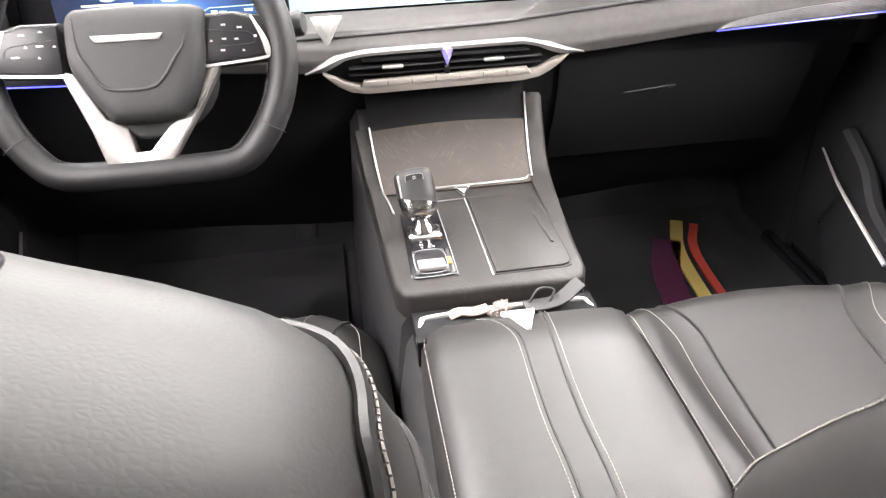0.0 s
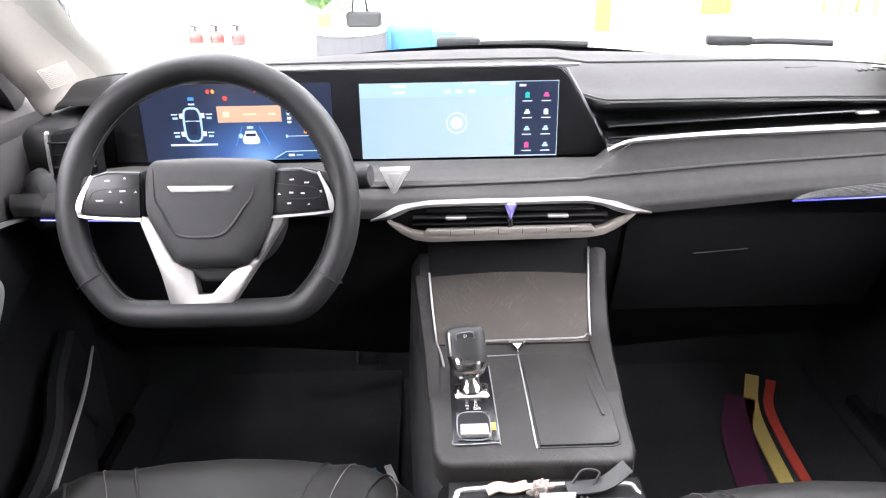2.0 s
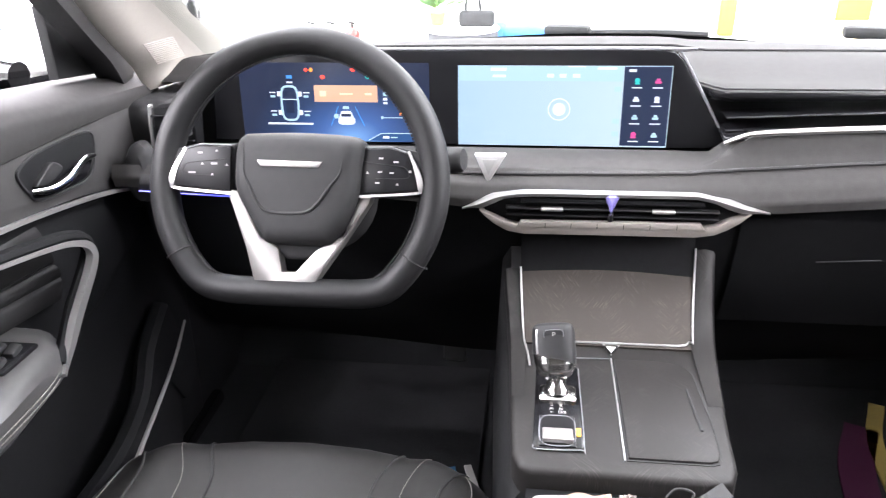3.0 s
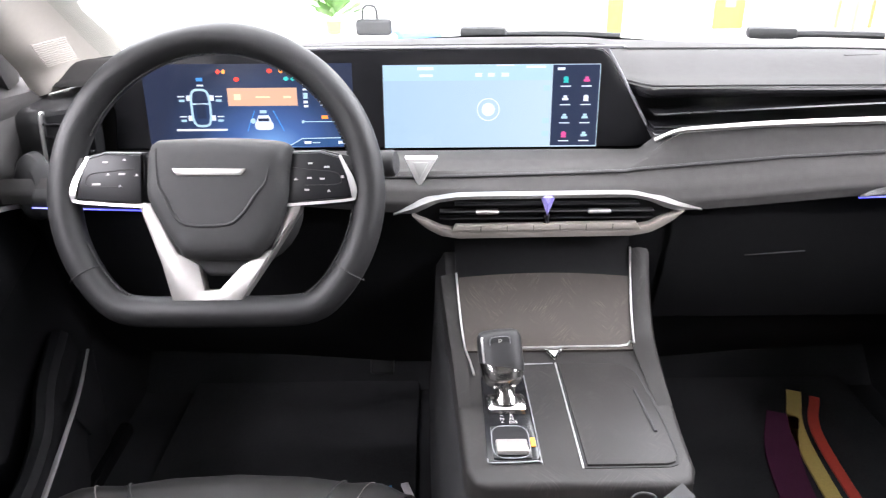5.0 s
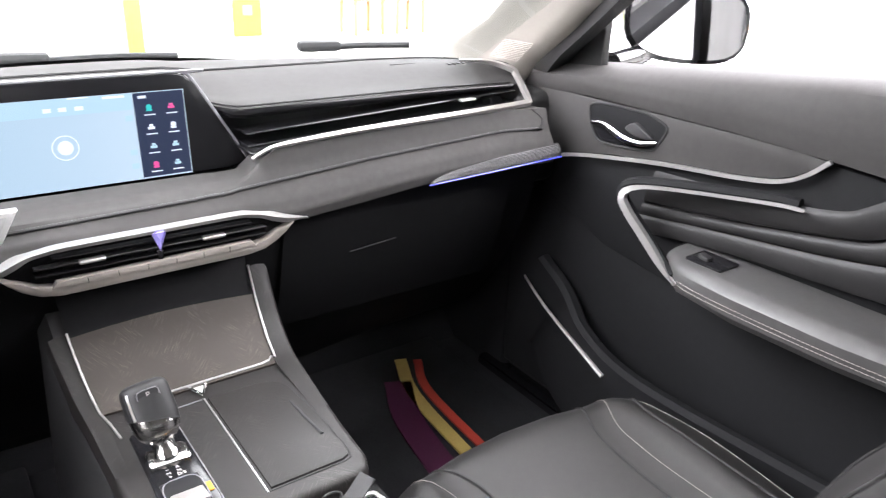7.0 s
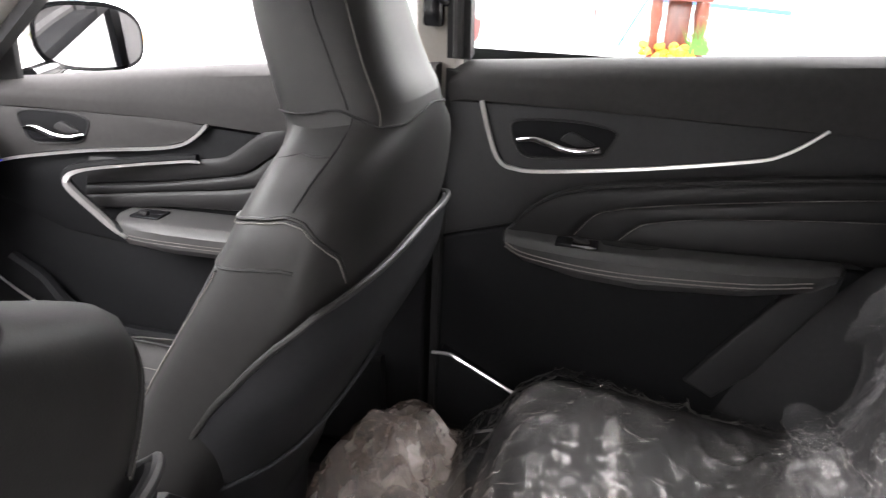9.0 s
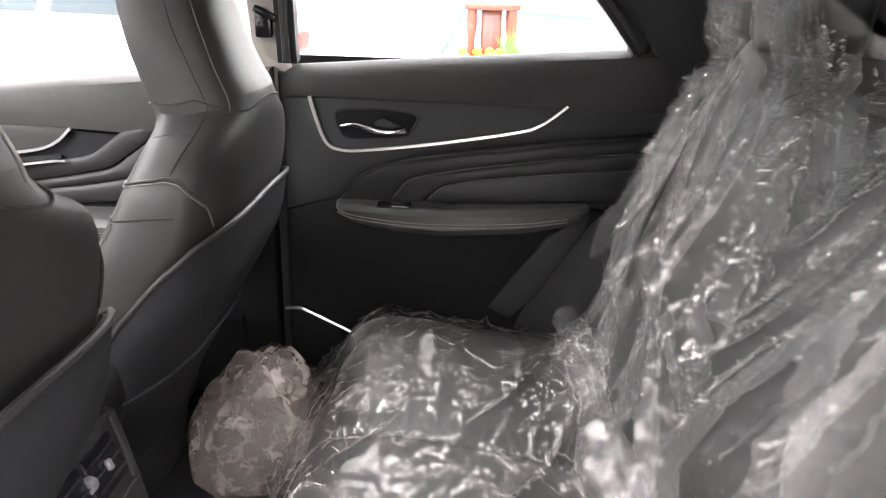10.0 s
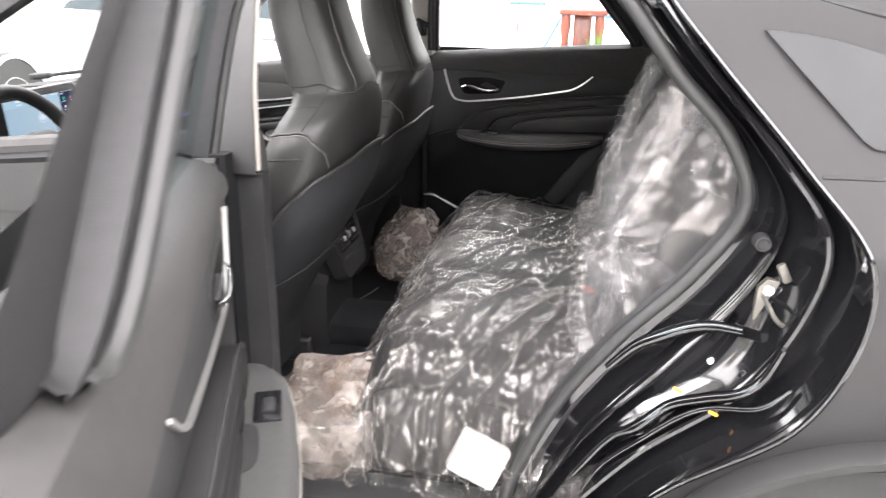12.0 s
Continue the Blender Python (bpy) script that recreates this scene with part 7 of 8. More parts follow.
    pane = part("window_glass", flip(([(0.783, -0.92, 1.18), (0.783, -1.61, 1.215), (0.752, -1.59, 1.28), (0.715, -1.43, 1.465), (0.70, -1.36, 1.49), (0.70, -0.98, 1.495)], [(0, 1, 2, 3, 4, 5)]), s), GRAZED_GLASS if swing else GLASS, door, "window glass darkened greenish for its grazing view" if swing else "", smooth=False)
    pane.visible_shadow = False
    if swing:
        part("hinge_arm", flip(rbox(0.05, 0.10, 0.05, 0.01, 2, pose(0.88, -0.86, 0.95)), s), PAINT, door)
        door.rotation_euler = (0, 0, radians(s * swing))
    return door


front_door(1)
front_door(-1).location += Vector((0.008, 0.0, -0.012))
rear_door(1)
rear_door(-1, 68.0)


# ---- rear bench under its plastic wrap ----
BENCH = thing("rear_bench", (0, -1.4, 0.42), "black leather rear bench seat", "bench seat")


def cush_z(x, y):
    """Height of the bench cushion."""
    v = (y + 1.56) / 0.52
    z = 0.662 + 0.045 * smoothstep(0, 0.8, v)
    if v > 0.80:
        z -= 0.10 * (1 - math.sqrt(max(0, 1 - ((v - 0.80) / 0.20) ** 2)))
    e = smoothstep(0.52, 0.70, abs(x))
    return z - 0.06 * e * e - 0.014 * math.exp(-((abs(x) - 0.17) / 0.03) ** 2) + 0.012 * math.exp(-(x / 0.12) ** 2)


def cush_section(x):
    pts = [(y, cush_z(x, y)) for y in np.linspace(-1.60, -1.045, 26)]
    return [(-1.60, 0.45)] + pts + [(-1.035, 0.58), (-1.045, 0.50), (-1.07, 0.45)]


part("bench_cushion", loft([[(x, y, z) for y, z in cush_section(x)] for x in np.linspace(-0.70, 0.70, 44)]), LEATHER, BENCH)
for xx in (-0.17, 0.17):
    part("cushion_seam", tube([(xx, y, cush_z(xx, y) + 0.002) for y in np.linspace(-1.55, -1.06, 24)], 0.002, 6), SEAM, BENCH)


def bench_back(x, z):
    y = -1.545 - 0.20 * (z - 0.66) / 0.6
    y += 0.012 * math.cos((abs(x) - 0.36) / 0.16 * 1.57) if abs(abs(x) - 0.36) < 0.16 else 0
    return y - 0.05 * smoothstep(0.56, 0.69, abs(x)) - 0.03 * smoothstep(1.20, 1.30, z)


part("bench_backrest", loft([[(x, bench_back(x, z), z) for z in np.linspace(0.60, 1.28, 20)] + [(x, -1.82, 1.27), (x, -1.78, 0.60)] for x in np.linspace(-0.68, 0.68, 40)]), LEATHER, BENCH)
for xc in (-0.36, 0.36):
    hr = part("rear_headrest", loft([[(xc + w * math.copysign(abs(c) ** 0.6, c), -1.775 + d * math.copysign(abs(e) ** 0.6, e), z) for c, e in round_profile(1, 28)] for z, w, d in ((1.27, 0.11, 0.045), (1.29, 0.125, 0.055), (1.36, 0.128, 0.058), (1.41, 0.115, 0.05), (1.425, 0.08, 0.03))]), LEATHER, BENCH, "black leather rear headrest")
    for dx in (-0.05, 0.05):
        part("headrest_post", tube([(xc + dx, -1.775, 1.20), (xc + dx, -1.775, 1.28)], 0.006, 8), BRIGHT, hr)
part("c_pillar_trim", loft([[(0.765, p[0], p[1]) for p in curve(SEAL, 5)], [(0.70, p[0] - 0.10, p[1] + 0.03) for p in curve(SEAL, 5)], [(0.66, p[0] - 0.40, p[1] + 0.05) for p in curve(SEAL, 5)]], False, False), HARD, BENCH, "dark inner pillar trim")
BUCKLE = thing("belt_buckle", (-0.29, -1.52, 0.69), "black seat belt buckle with orange-red release", "belt buckle")
part("buckle_body", rbox(0.03, 0.035, 0.07, 0.006, 2, pose(-0.30, -1.525, 0.695, 25, 0, 10)), HARD, BUCKLE)
part("release", rbox(0.024, 0.026, 0.012, 0.004, 2, pose(-0.297, -1.508, 0.732, 25, 0, 10)), ORANGE, BUCKLE, "orange-red release")

WRAP = thing("plastic_wrap", (0, -1.4, 0.68), "clear crinkled plastic film wrapped over the rear bench", "plastic film")


def ridge(p, f, seed):
    return 1 - abs(noise.noise(Vector(p) * f + Vector((seed, seed * 2.1, 0)))) * 2


def crease(p, f, seed):
    """Thin sharp folds with flat film between them."""
    return max(0.0, ridge(p, f, seed)) ** 7


def film_low(u, v):
    q = -0.93 + 1.64 * u
    x = max(-0.712, q)
    # from the fold at the back, over the cushion and down its front
    s = v * 1.0
    if s < 0.66:
        y = -1.575 + 0.53 * (s / 0.66)
        z = cush_z(max(-0.7, min(0.7, x)), y) + 0.006
        n = Vector((0, 0, 1))
    else:
        k = (s - 0.66) / 0.34
        y = -1.045 + 0.045 * math.sin(min(1, k * 2) * 1.57) + 0.03 * k
        z = cush_z(max(-0.7, min(0.7, x)), -1.046) + 0.006 - 0.19 * k
        n = Vector((0, 1, 0.2))
    # long creases that run from front to back, finer ones across
    loose = 0.75 + 0.25 * smoothstep(0.30, -0.05, x)
    w = loose * (0.020 * crease((x * 0.26 + 0.15 * y, y + 0.34 * x + 0.3 * z, 0), 7, 3) + 0.010 * crease((x * 0.4, y * 1.1 + 0.30 * x, z), 13, 9) + 0.006 * crease((x * 0.8 + y * 0.4, y - 0.5 * x, z), 19, 5) + 0.0045 * crease((x * 0.6 + 0.2 * y, y, z), 34, 2) + 0.003 * noise.noise(Vector((x * 7, y * 11, z * 7))))
    w += 0.012 * smoothstep(0.35, 0.0, s)
    if q < -0.712:
        # the near end hangs down over the cushion's side
        k = -0.712 - q
        fan = noise.noise(Vector((y * 14, 4, 0))) * 0.5 + noise.noise(Vector((y * 33, 9, k * 6))) * 0.25
        x += -0.035 * math.sin(min(1, k * 9) * 1.57) - 0.05 * k * (1 + fan) + 0.012 * fan
        z = max(0.455, z - 0.95 * k * (1 + 0.25 * fan))
        n = Vector((-1, 0.2, 0.1))
        w = 1.2 * w + 0.018 * crease((y * 1.0, k * 0.5, 3), 9, 6) + 0.015 * crease((y, k * 0.7 + 0.3 * y, 1), 18, 2)
    return Vector((x + 0.006 * noise.noise(Vector((x * 9, y * 9, 2))), y, z)) + n * max(0.0005, w)


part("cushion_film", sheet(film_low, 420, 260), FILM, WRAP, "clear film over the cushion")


def film_high(u, v):
    x = -0.722 + 1.342 * u
    top = 1.30 + 0.135 * math.exp(-((x - 0.36) / 0.16) ** 2) + 0.135 * math.exp(-((x + 0.36) / 0.16) ** 2) - 0.10 * smoothstep(0.46, 0.62, x)
    z = top + (0.655 - top) * v
    near = math.exp(-((abs(x) - 0.36) / 0.15) ** 4)
    y = bench_back(x, min(z, 1.26)) + 0.012
    y += (-1.700 - 0.05 * smoothstep(1.40, 1.44, z) - y) * smoothstep(1.22, 1.30, z) * near
    y += 0.055 * math.sin(math.pi * min(1, v * 1.05)) ** 1.5 * (0.4 + 0.6 * smoothstep(0.4, -0.2, x))
    # folds fall from the headrest and fan out
    a = (x - 0.36) / (0.25 + v) if x > -0.05 else (x + 0.36) / (0.25 + v)
    w = 0.045 * crease((a * 1.5, 0.22 * v, 1), 5.0, 4) + 0.020 * crease((a * 1.4 + 0.15 * z, z * 0.22, 0), 11, 8) + 0.008 * crease((x + 0.3 * z, z * 0.35, 0), 20, 2) + 0.006 * crease((x, z * 0.4 + 0.3 * x, 0), 36, 7)
    # the near edge is tucked round the side of the backrest
    y -= 0.15 * smoothstep(-0.672, -0.722, x) ** 1.5
    if v > 0.86:
        y += 0.10 * (v - 0.86) / 0.14 * (0.5 + 0.5 * noise.noise(Vector((x * 5, 0, 1))))
    return Vector((x + 0.012 * noise.noise(Vector((x * 6, z * 6, 5))), y + max(0.001, w * smoothstep(0.0, 0.10, v)) + 0.002, z))


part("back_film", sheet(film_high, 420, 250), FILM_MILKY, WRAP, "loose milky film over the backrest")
def slack_bag(cx, cy, cz, rx, ry, rz, seed, turn):
    """A slack film bag: flat facets between pulled corners, crumpled finer on top, resting on the floor."""
    rnd = random.Random(seed)
    bm = bmesh.new()
    m = Matrix.Translation((cx, cy, cz)) @ pose(0, 0, 0, *turn)
    for k in range(46):
        p = Vector((rnd.uniform(-1, 1), rnd.uniform(-1, 1), rnd.uniform(-1, 1)))
        p = p.normalized() * rnd.uniform(0.90, 1.05) * (1.0 + 0.12 * abs(p.x * p.y))
        if p.z > -0.1 and k % 5 == 0:
            p *= 1.32
        bm.verts.new(m @ Vector((p.x * rx, p.y * ry, p.z * rz)))
    bmesh.ops.convex_hull(bm, input=bm.verts[:])
    bmesh.ops.delete(bm, geom=[v for v in bm.verts if not v.link_faces], context="VERTS")
    bmesh.ops.subdivide_edges(bm, edges=bm.edges[:], cuts=6, use_grid_fill=True)
    bm.normal_update()
    for v in bm.verts:
        q = v.co
        d = 0.008 * crease(q, 9.0, seed) + 0.006 * crease(q, 19.0, seed + 4) + 0.004 * crease(q, 42.0, seed + 2) + 0.008 * noise.noise(q * 16)
        w = q - v.normal * (d - 0.006)
        v.co = (w.x, w.y, max(0.414 + 0.004 * noise.noise(w * 40), w.z))
    return from_bm(bm)


# loose fold where the two films meet, and the bundle on the near end
def film_fold(u, v):
    x = -0.66 + 1.24 * u
    r = 0.028 + 0.018 * noise.noise(Vector((x * 6, 1, 0))) + 0.010 * ridge((x, v * 0.4, 0), 14, 6)
    t = math.tau * v
    return Vector((x, -1.505 + 0.02 * noise.noise(Vector((x * 4, 3, 0))) + r * math.cos(t), 0.715 + 0.012 * noise.noise(Vector((x * 5, 6, 0))) + r * 0.8 * math.sin(t)))


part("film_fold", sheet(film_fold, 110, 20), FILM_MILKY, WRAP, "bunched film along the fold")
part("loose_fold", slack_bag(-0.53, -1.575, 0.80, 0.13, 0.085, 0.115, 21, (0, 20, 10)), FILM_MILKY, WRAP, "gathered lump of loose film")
TISSUE = thing("white_packet", (-0.705, -1.29, 0.50), "white crumpled paper packet at the bench's end", "paper packet")
part("packet", rbox(0.042, 0.104, 0.088, 0.008, 2, pose(-0.745, -1.307, 0.535, 28, 18, 12)), PAPER, TISSUE)

# ---- bags and mats on the floor ----
for nm, args, turn, lab in (("plastic_bag", (0.450, -0.890, 0.515, 0.185, 0.125, 0.125, 11), (0, 14, 6), "crumpled brownish clear plastic bag on the floor"),
                      ("plastic_bag", (-0.64, -0.955, 0.495, 0.15, 0.13, 0.10, 4), (0, -6, 20), "large crumpled whitish plastic bag in the door opening")):
    bag = thing(nm, (args[0], args[1], 0.41), lab, "plastic bag", "plastic bags")
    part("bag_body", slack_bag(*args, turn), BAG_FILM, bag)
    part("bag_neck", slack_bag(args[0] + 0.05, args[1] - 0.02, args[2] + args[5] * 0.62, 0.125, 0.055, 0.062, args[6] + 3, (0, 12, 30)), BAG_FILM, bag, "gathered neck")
tie = curve([(0.29, -0.82, 0.43), (0.24, -0.80, 0.425), (0.16, -0.76, 0.415), (0.10, -0.77, 0.415)], 6)
solid("bag_tie", tube(tie, 0.0015, 6), THREAD, "thin pale bag tie lying on the carpet", "tie")


def floor_mat(cx, y0, y1, name, bands):
    th = thing(name, (cx, (y0 + y1) / 2, 0.41), "black floor mat with curved coloured bands", "floor mat", "floor mats")
    part("mat", rbox(0.44, y1 - y0, 0.012, 0.005, 2, pose(cx, (y0 + y1) / 2, 0.417)), CARPET, th)
    for (p0, p1, p2, w), mt in bands:
        part("band", sweep(curve([(*p0, 0.425), (*p1, 0.425), (*p2, 0.425)], 10), [(-w / 2, -0.002), (w / 2, -0.002), (w / 2, 0.002), (-w / 2, 0.002)]), mt, th, "coloured band")
    return th


floor_mat(0.44, -0.20, 0.34, "passenger_mat", [(((0.543, 0.27), (0.496, 0.14), (0.474, -0.10), 0.026), MAT_YELLOW), (((0.574, 0.25), (0.529, 0.14), (0.510, -0.10), 0.018), MAT_RED), (((0.492, 0.20), (0.442, 0.08), (0.412, -0.10), 0.056), MAT_PURPLE)])
floor_mat(-0.40, -0.20, 0.34, "driver_mat", [(((-0.235, 0.02), (-0.21, -0.06), (-0.20, -0.16), 0.03), MAT_BLUE), (((-0.20, 0.03), (-0.175, -0.05), (-0.165, -0.15), 0.012), PAPER)])
PEDALS = thing("pedals", (-0.36, 0.32, 0.45), "two dark ribbed foot pedals", "pedals")
part("brake_pedal", rbox(0.08, 0.02, 0.05, 0.006, 2, pose(-0.38, 0.30, 0.56, -30)), HARD, PEDALS)
part("throttle_pedal", rbox(0.045, 0.02, 0.13, 0.006, 2, pose(-0.25, 0.32, 0.52, -30)), HARD, PEDALS)


# ---- outside mirrors ----
def wing_mirror(s):
    th = thing("wing_mirror", (s * 0.93, 0.05, 1.06), "black wing mirror with amber side lamp", "wing mirror", "wing mirrors")
    turn = pose(s * 1.03, 0.05, 0, 0, 0, -31 * s) @ pose(-s * 1.03, -0.05, 0)
    shape = []
    for y, k in ((0.16, 0.45), (0.13, 0.8), (0.08, 0.98), (0.03, 1.0), (0.015, 0.99)):
        shape.append([(s * (1.03 + 0.125 * k * math.copysign(abs(c) ** 0.7, c)), y, 1.15 + 0.078 * k * math.copysign(abs(e) ** 0.7, e) - 0.012 * c * k) for c, e in round_profile(1, 28)])
    part("mirror_shell", moved(loft(shape), turn), PAINT, th)
    glass = [(s * (1.03 + 0.115 * math.copysign(abs(c) ** 0.7, c)), 0.008, 1.15 + 0.068 * math.copysign(abs(e) ** 0.7, e) - 0.012 * c) for c, e in round_profile(1, 28)]
    part("mirror_face", moved(loft([glass, [(p[0], 0.02, p[2]) for p in glass]]), turn), MIRROR, th, "mirror glass")
    part("side_lamp", moved(tube(curve([(s * 1.145, 0.03, 1.10), (s * 1.16, 0.04, 1.135), (s * 1.157, 0.05, 1.17)], 5), 0.006, 8), turn), MARIGOLD, th, "amber side lamp")
    part("mirror_arm", tube([(s * 0.86, 0.06, 1.075), (s * 0.93, 0.07, 1.08), (s * 1.0, 0.08, 1.10)], 0.022, 10), PAINT, th)


wing_mirror(1)
wing_mirror(-1)


# ---- things in the showroom ----
def parked_car(name, m, label):
    """A white crossover: body, window band, wheels, handles."""
    th = thing(name, (0, 0, 0), label, "car", "parked cars")
    secs = [(-2.2, 0.75, 0.45, 0.95, 1.0), (-2.1, 0.86, 0.30, 1.02, 1.35), (-1.5, 0.92, 0.25, 1.04, 1.60), (-0.4, 0.93, 0.25, 1.02, 1.66), (0.3, 0.93, 0.25, 1.0, 1.55), (0.95, 0.92, 0.25, 0.98, 1.02), (1.9, 0.88, 0.28, 0.88, 0.90), (2.2, 0.74, 0.40, 0.72, 0.74)]
    rings = []
    for y, w, zb, zw, zr in secs:
        k = 0.74 if zr - zw > 0.2 else 0.95
        half = [(w * 0.9, zb), (w, zb + 0.25), (w, zw - 0.12), (w * 0.975, zw), (w * (0.5 * k + 0.48), (zw + zr) / 2 + 0.02), (w * k, zr - 0.03), (w * 0.5, zr)]
        rings.append([(x, y, z) for x, z in half] + [(-x, y, z) for x, z in half[::-1]])
    dense = []
    for a, b in zip(rings, rings[1:]):
        for t in (0, 0.33, 0.67):
            dense.append([tuple(np.array(p) * (1 - t) + np.array(q) * t) for p, q in zip(a, b)])
    dense.append(rings[-1])
    part("car_body", loft(dense), CAR_WHITE, th, "white painted body")
    for s in (1, -1):
        part("tail_lamp", rbox(0.22, 0.10, 0.10, 0.03, 3, pose(s * 0.72, -2.14, 0.98)), RED, th, "dark red tail lamp")
        part("bumper_seam", tube(curve([(s * 0.86, -2.11, 0.90), (s * 0.90, -2.04, 0.80), (s * 0.91, -2.0, 0.62)], 5), 0.008, 6), HARD, th)
        for y0, y1 in ((0.75, 0.05), (-0.02, -0.90), (-0.98, -1.55)):
            f = lambda y, z: (s * (interp(z, [(1.03, 0.918), (1.33, 0.82), (1.58, 0.72)]) + 0.012), y, z)
            top = 1.52 if y1 < 0 else 1.40
            part("side_window", ([f(y0, 1.05), f(y1, 1.05), f(y1, 1.54), f(y0 - (0.45 if y0 > 0.5 else 0), top)], [(0, 1, 2, 3)]), TINT, th, "dark side window", smooth=False)
        for y in (0.0, -0.92):
            part("door_handle", tube(curve([(s * 0.935, y - 0.06, 0.94), (s * 0.965, y - 0.10, 0.945), (s * 0.965, y - 0.20, 0.945), (s * 0.935, y - 0.24, 0.94)], 5), 0.012, 8), GREY, th, "grey door handle")
            part("door_gap", tube([(s * 0.936, y + 0.02, 0.35), (s * 0.936, y + 0.02, 0.9)], 0.004, 6), GREY, th)
        for y in (1.35, -1.35):
            mm = pose(s * 0.90, y, 0.35, 0, 90 * s, 0)
            tyre = part("tyre", lathe([(0.22, -0.2), (0.34, -0.2), (0.35, -0.18), (0.35, 0.01), (0.34, 0.03), (0.22, 0.03)], mm, 32), TYRE, th)
            part("wheel_disc", lathe([(0.0, 0.02), (0.06, 0.035), (0.20, 0.02), (0.22, 0.034), (0.225, 0.0)], mm, 24), SILVER, tyre)
            part("wheel_arch", tube([(s * 0.932, y + 0.40 * math.cos(t), 0.35 + 0.40 * math.sin(t)) for t in np.linspace(0.1, 3.04, 24)], 0.02, 8, up=(1, 0, 0)), GREY, th, "grey arch moulding")
    th.matrix_world = m
    return th


parked_car("parked_car", pose(3.83, 1.39, 0, 0, 0, -14) @ Matrix.Diagonal((1, 1, 1.12, 1)), "white crossover car parked beside this car")
parked_car("parked_car", pose(-4.3, 5.6, 0, 0, 0, 200), "white car parked in the front corner of the showroom")

TABLE = thing("round_table", (-0.72, 5.0, 0), "low round table with white top and grey cloth skirt", "table")
part("tabletop", disc(0.29, 0.02, pose(-0.72, 5.0, 0.372), 40, 0.006), WHITE, TABLE)
part("table_cloth", loft([[(-0.72 + (r + 0.010 * math.sin(9 * a)) * math.cos(a), 5.0 + (r + 0.010 * math.sin(9 * a)) * math.sin(a), z) for a in np.linspace(0, math.tau, 73)[:-1]] for r, z in ((0.27, 0.372), (0.275, 0.25), (0.285, 0.0))]), CLOTH, TABLE, "grey cloth skirt")
BAG = thing("handbag", (-0.64, 5.05, 0.39), "black handbag standing on the round table", "bag")
part("bag_body", rbox(0.28, 0.10, 0.12, 0.03, 3, pose(-0.61, 5.05, 0.452)), HARD, BAG)
part("bag_handle", tube(curve([(-0.70, 5.05, 0.50), (-0.68, 5.05, 0.60), (-0.60, 5.05, 0.60), (-0.58, 5.05, 0.50)], 5), 0.01, 8), HARD, BAG)
PLANT = thing("potted_plant", (-0.93, 5.12, 0.39), "green potted plant on the table", "plant")
part("pot", lathe([(0.04, 0.392), (0.055, 0.40), (0.065, 0.49), (0.06, 0.49)], pose(-0.93, 5.12, 0.0), 20), PALEWOOD, PLANT)
leaves = []
for k in range(70):
    a, e, l = random.uniform(0, math.tau), random.uniform(0.1, 1.3), random.uniform(0.08, 0.2)
    d = Vector((math.cos(a) * math.cos(e), math.sin(a) * math.cos(e), math.sin(e)))
    p = Vector((-0.93, 5.12, 0.50)) + d * random.uniform(0.02, 0.16)
    w = d.cross(Vector((0, 0, 1))).normalized() * l * 0.25
    leaves.append(([tuple(p), tuple(p + d * l * 0.5 + w), tuple(p + d * l), tuple(p + d * l * 0.5 - w)], [(0, 1, 2, 3)]))
part("foliage", join(*leaves), GREEN, PLANT)
solid("yellow_box", rbox(0.10, 0.10, 0.20, 0.006, 1, pose(-0.99, 4.70, 0.10)), YELLOW, "small yellow box on the floor beside the table", "box")
SOFA = thing("blue_seat", (-0.15, 5.3, 0), "low blue upholstered lounge seats", "seat")
for dx, w, h in ((-0.30, 0.12, 0.38), (-0.10, 0.36, 0.36), (0.16, 0.24, 0.32)):
    part("cushion", rbox(w, 0.30, h, 0.05, 3, pose(-0.15 + dx, 5.3, h / 2)), BLUE, SOFA)
solid("column", rbox(0.55, 0.55, 4.2, 0.02, 2, pose(-1.9, 7.4, 2.1)), BEIGE, "beige square showroom column", "column", kind="structure")
CAB = thing("display_box", (-1.55, 4.2, 0), "low white display box carrying fire extinguishers", "display box")
part("box_body", rbox(0.36, 0.25, 0.37, 0.01, 2, pose(-1.52, 4.2, 0.185)), WHITE, CAB)
part("box_lid", rbox(0.38, 0.27, 0.03, 0.008, 2, pose(-1.52, 4.2, 0.385)), WHITE, CAB)
CARD = thing("screen_card", (-0.498, 0.30, 1.045), "grey-green slotted card standing at the windscreen's lower edge", "card")
part("card", rbox(0.10, 0.003, 0.056, 0.0008, 1, pose(-0.498, 0.30, 1.083, -14)), GREYGREEN, CARD)
for dz in (0.008, 0.014):
    part("card_slot", rbox(0.085, 0.001, 0.002, 0.0002, 1, pose(-0.498, 0.2975, 1.083 + dz, -14)), GREY, CARD)
for k in range(3):
    x = -1.72 + 0.145 * k
    fx = thing("fire_extinguisher", (x, 4.32, 0.40), "small red fire extinguisher with black valve", "fire extinguisher", "fire extinguishers")
    part("bottle", lathe([(0.0, 0.0), (0.042, 0.0), (0.05, 0.02), (0.05, 0.06), (0.035, 0.085), (0.012, 0.095), (0.0, 0.095)], pose(x, 4.32, 0.40), 20), RED, fx)
    part("valve", join(tube([(x, 4.32, 0.49), (x, 4.32, 0.525)], 0.009, 8), tube([(x - 0.035, 4.32, 0.535), (x + 0.02, 4.32, 0.522)], 0.006, 6), tube([(x - 0.03, 4.32, 0.52), (x - 0.05, 4.32, 0.47)], 0.004, 6)), HARD, fx, "black valve and lever")
solid("green_post", rbox(0.16, 0.08, 0.7, 0.02, 2, pose(1.72, 7.0, 0.35)), LIME, "lime green marker post", "post")
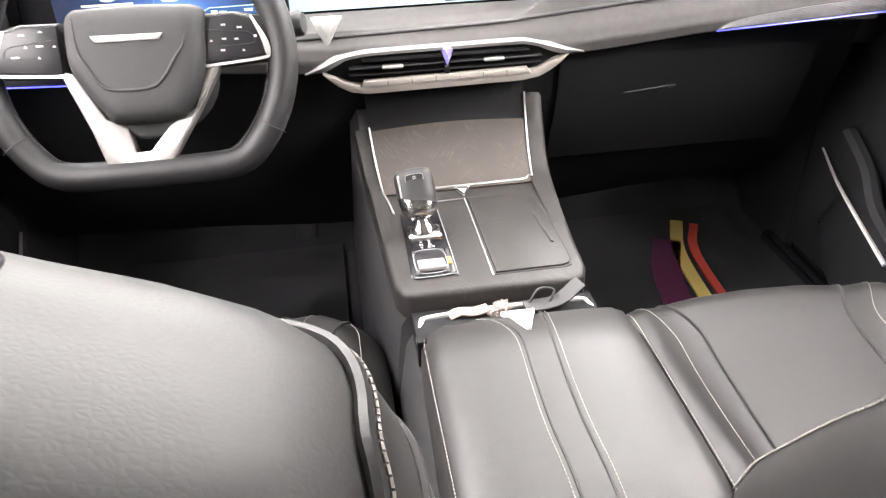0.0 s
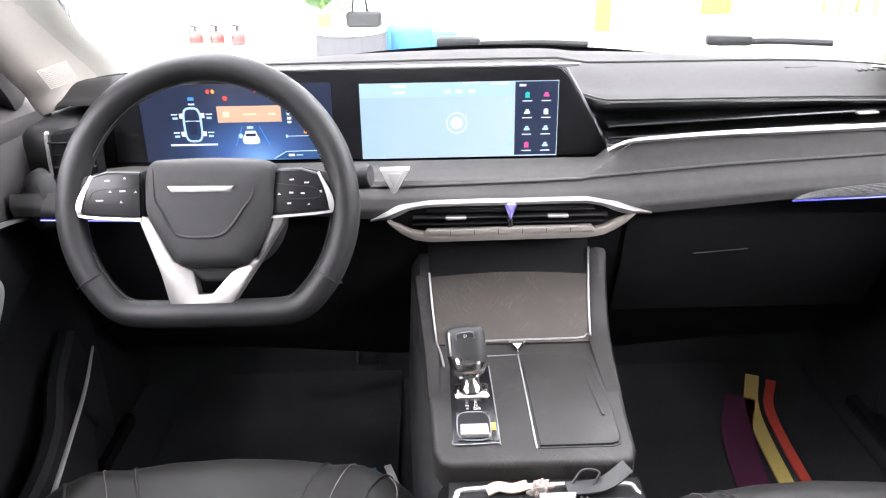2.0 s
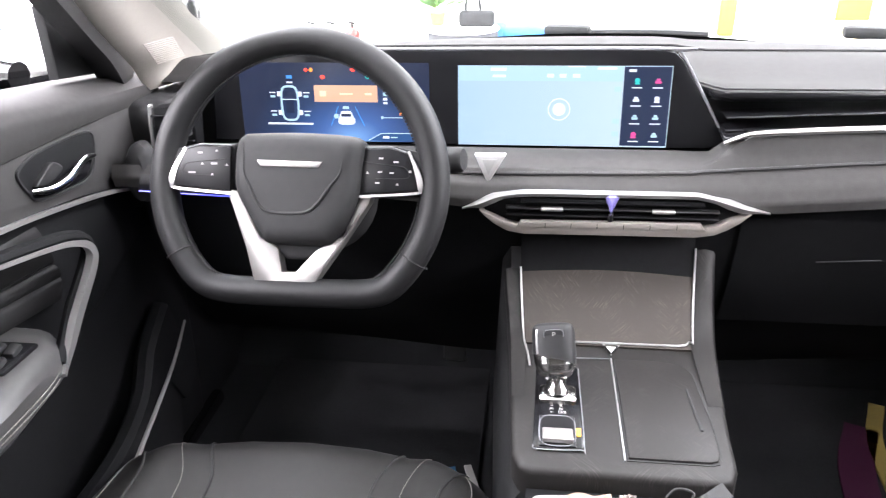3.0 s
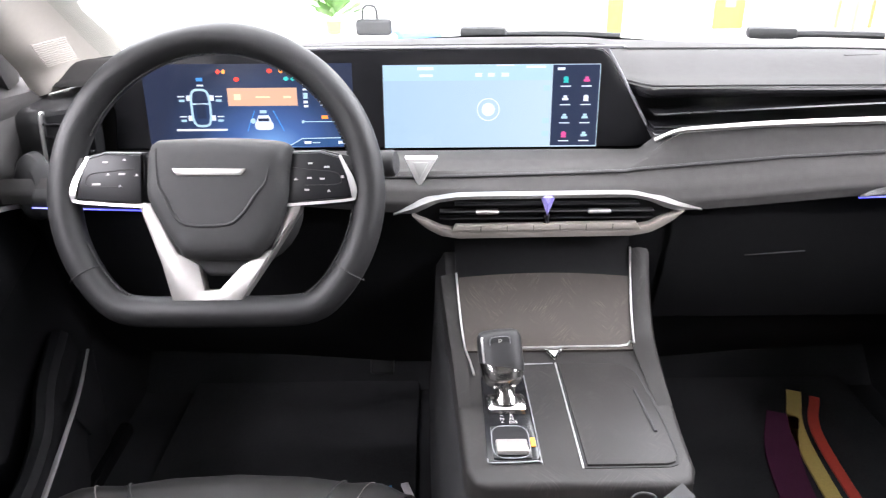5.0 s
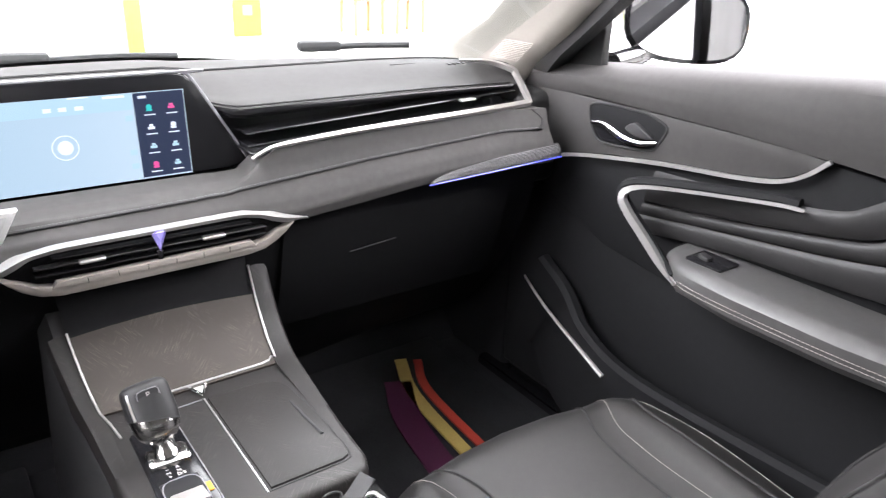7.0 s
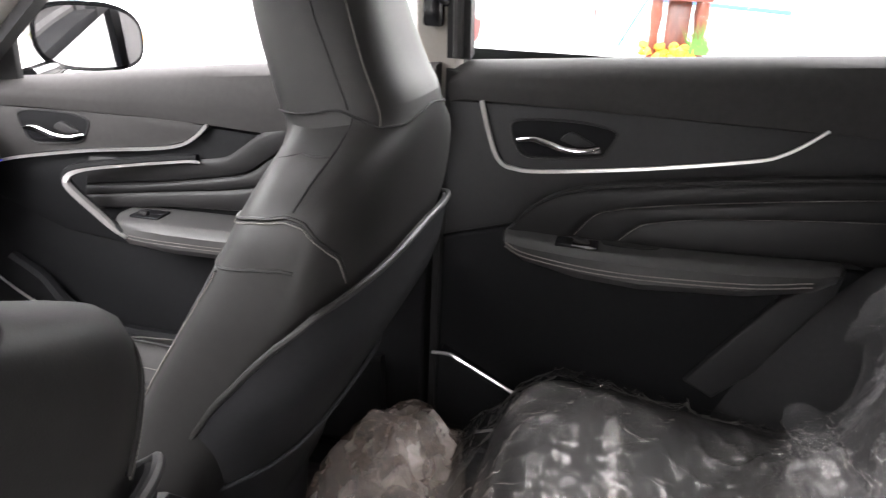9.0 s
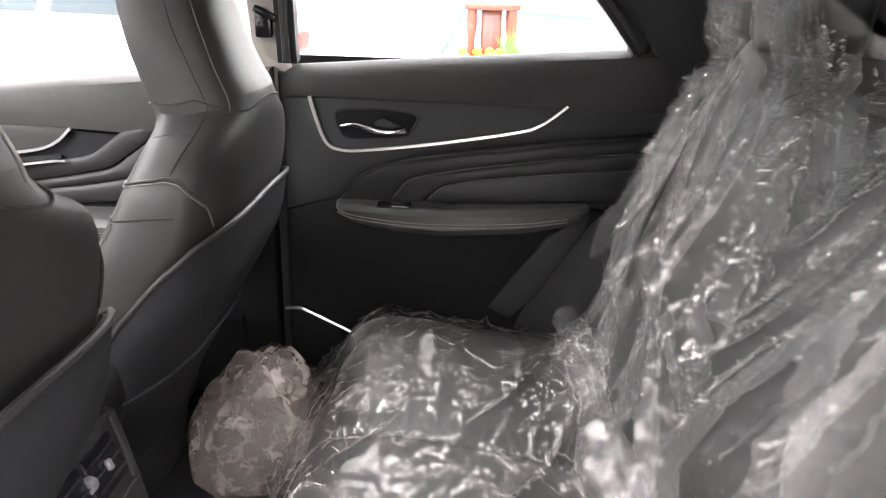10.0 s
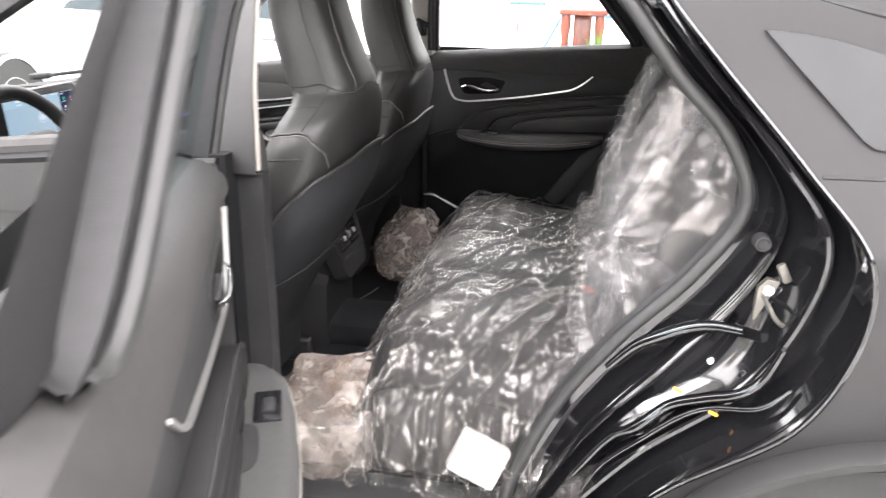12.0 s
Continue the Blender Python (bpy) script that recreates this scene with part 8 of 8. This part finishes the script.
SIGN = thing("yellow_sign", (3.28, 8.0, 0), "yellow standing sign with a dark symbol", "sign")
part("sign_board", rbox(0.36, 0.03, 0.55, 0.01, 1, pose(3.28, 8.0, 0.275)), YELLOW, SIGN)
part("symbol", rbox(0.12, 0.01, 0.12, 0.01, 1, pose(3.28, 7.98, 0.30)), BROWN_PAPER, SIGN, "dark symbol")
for k in range(2):
    cx = 4.75 + 0.62 * k
    ch = thing("slatted_chair", (cx, 7.8, 0), "pale wooden slatted chair", "chair", "wooden chairs")
    part("chair_seat", rbox(0.46, 0.44, 0.04, 0.01, 2, pose(cx, 7.8, 0.44)), PALEWOOD, ch)
    for a in (-0.2, 0.2):
        for b in (-0.19, 0.19):
            part("leg", rbox(0.04, 0.04, 0.44, 0.006, 1, pose(cx + a, 7.8 + b, 0.22)), PALEWOOD, ch)
    for a in (-0.18, -0.09, 0.0, 0.09, 0.18):
        part("back_slat", rbox(0.03, 0.02, 0.42, 0.005, 1, pose(cx + a, 8.0, 0.65)), PALEWOOD, ch)
    part("top_rail", rbox(0.46, 0.03, 0.05, 0.01, 2, pose(cx, 8.0, 0.87)), PALEWOOD, ch)
COUNTER = thing("reception_stage", (6.6, -2.2, 0), "white reception counter with dark blue edge lines", "counter")
part("counter_body", rbox(1.4, 3.0, 1.28, 0.01, 2, pose(7.2, -2.1, 0.64)), WHITE, COUNTER)
part("blue_edge", rbox(0.02, 1.15, 0.035, 0.004, 1, pose(6.49, -1.80, 1.105, 3, 0, 0)), BLUE_LINE, COUNTER, "dark blue edge line")
part("blue_edge", rbox(0.02, 0.42, 0.03, 0.004, 1, pose(6.49, -0.80, 1.225, 0, 0, 0)), BLUE_LINE, COUNTER, "dark blue edge line")
part("blue_edge", rbox(0.02, 0.025, 0.52, 0.004, 1, pose(6.49, -1.11, 0.95, 27, 0, 0)), BLUE_LINE, COUNTER, "dark blue edge line")
part("kick_board", rbox(0.02, 3.0, 0.05, 0.004, 1, pose(6.49, -2.1, 0.72)), GREY, COUNTER)
PED = thing("carved_pedestal", (5.1, -1.42, 0), "red-brown carved wooden pedestal with marigold garland", "pedestal")
part("pedestal_top", rbox(0.42, 0.42, 0.05, 0.012, 2, pose(5.1, -1.42, 1.20)), REDWOOD, PED)
part("pedestal_base", rbox(0.42, 0.42, 0.10, 0.012, 2, pose(5.1, -1.42, 0.05)), REDWOOD, PED)
for a in (-0.15, 0.15):
    for b in (-0.15, 0.15):
        part("turned_leg", lathe([(0.03, 0.1), (0.045, 0.2), (0.028, 0.35), (0.045, 0.5), (0.03, 0.62), (0.045, 0.8), (0.028, 0.95), (0.045, 1.08), (0.035, 1.18)], pose(5.1 + a, -1.42 + b, 0), 12), REDWOOD, PED)
part("pedestal_core", rbox(0.16, 0.16, 1.08, 0.02, 2, pose(5.1, -1.42, 0.64)), REDWOOD, PED)
part("pedestal_shelf", rbox(0.38, 0.38, 0.03, 0.008, 1, pose(5.1, -1.42, 0.80)), REDWOOD, PED)
petals = [crumple(4.88 + random.uniform(-0.05, 0.05), -1.42 + random.uniform(-0.2, 0.22), 0.84 + random.uniform(-0.03, 0.05), 0.035, 0.035, 0.03, k, 0.5, 1) for k in range(26)]
solid("marigold_garland", join(*petals), MARIGOLD, "orange and yellow marigold garland on the pedestal", "garland")
grassy = []
for k in range(60):
    p = Vector((4.87, -1.56 + random.uniform(-0.06, 0.06), 0.84))
    d = Vector((random.uniform(-0.1, 0.1), random.uniform(-0.5, 0.5), 1)).normalized() * random.uniform(0.1, 0.25)
    w = Vector((0, 0.006, 0))
    grassy.append(([tuple(p - w), tuple(p + w), tuple(p + d)], [(0, 1, 2)]))
solid("grass_bunch", join(*grassy), GREEN, "bunch of green leaves hanging on the pedestal", "leaves")
RAIL = thing("white_railing", (9.5, 0.3, 0), "white metal railing by the far wall", "railing")
for k in range(8):
    part("rail_post", rbox(0.018, 0.018, 1.3, 0.003, 1, pose(9.5, -0.05 + 0.062 * k, 0.65)), CHROME, RAIL)
for z in (0.1, 0.9, 1.08, 1.28):
    part("rail_bar", rbox(0.018, 0.46, 0.018, 0.003, 1, pose(9.5, 0.167, z)), CHROME, RAIL)
solid("orange_cabinet", rbox(0.5, 0.7, 1.5, 0.02, 2, pose(9.8, -0.45, 0.75)), PALEWOOD, "orange-brown wooden cabinet by the wall", "cabinet")

tiled_floor()
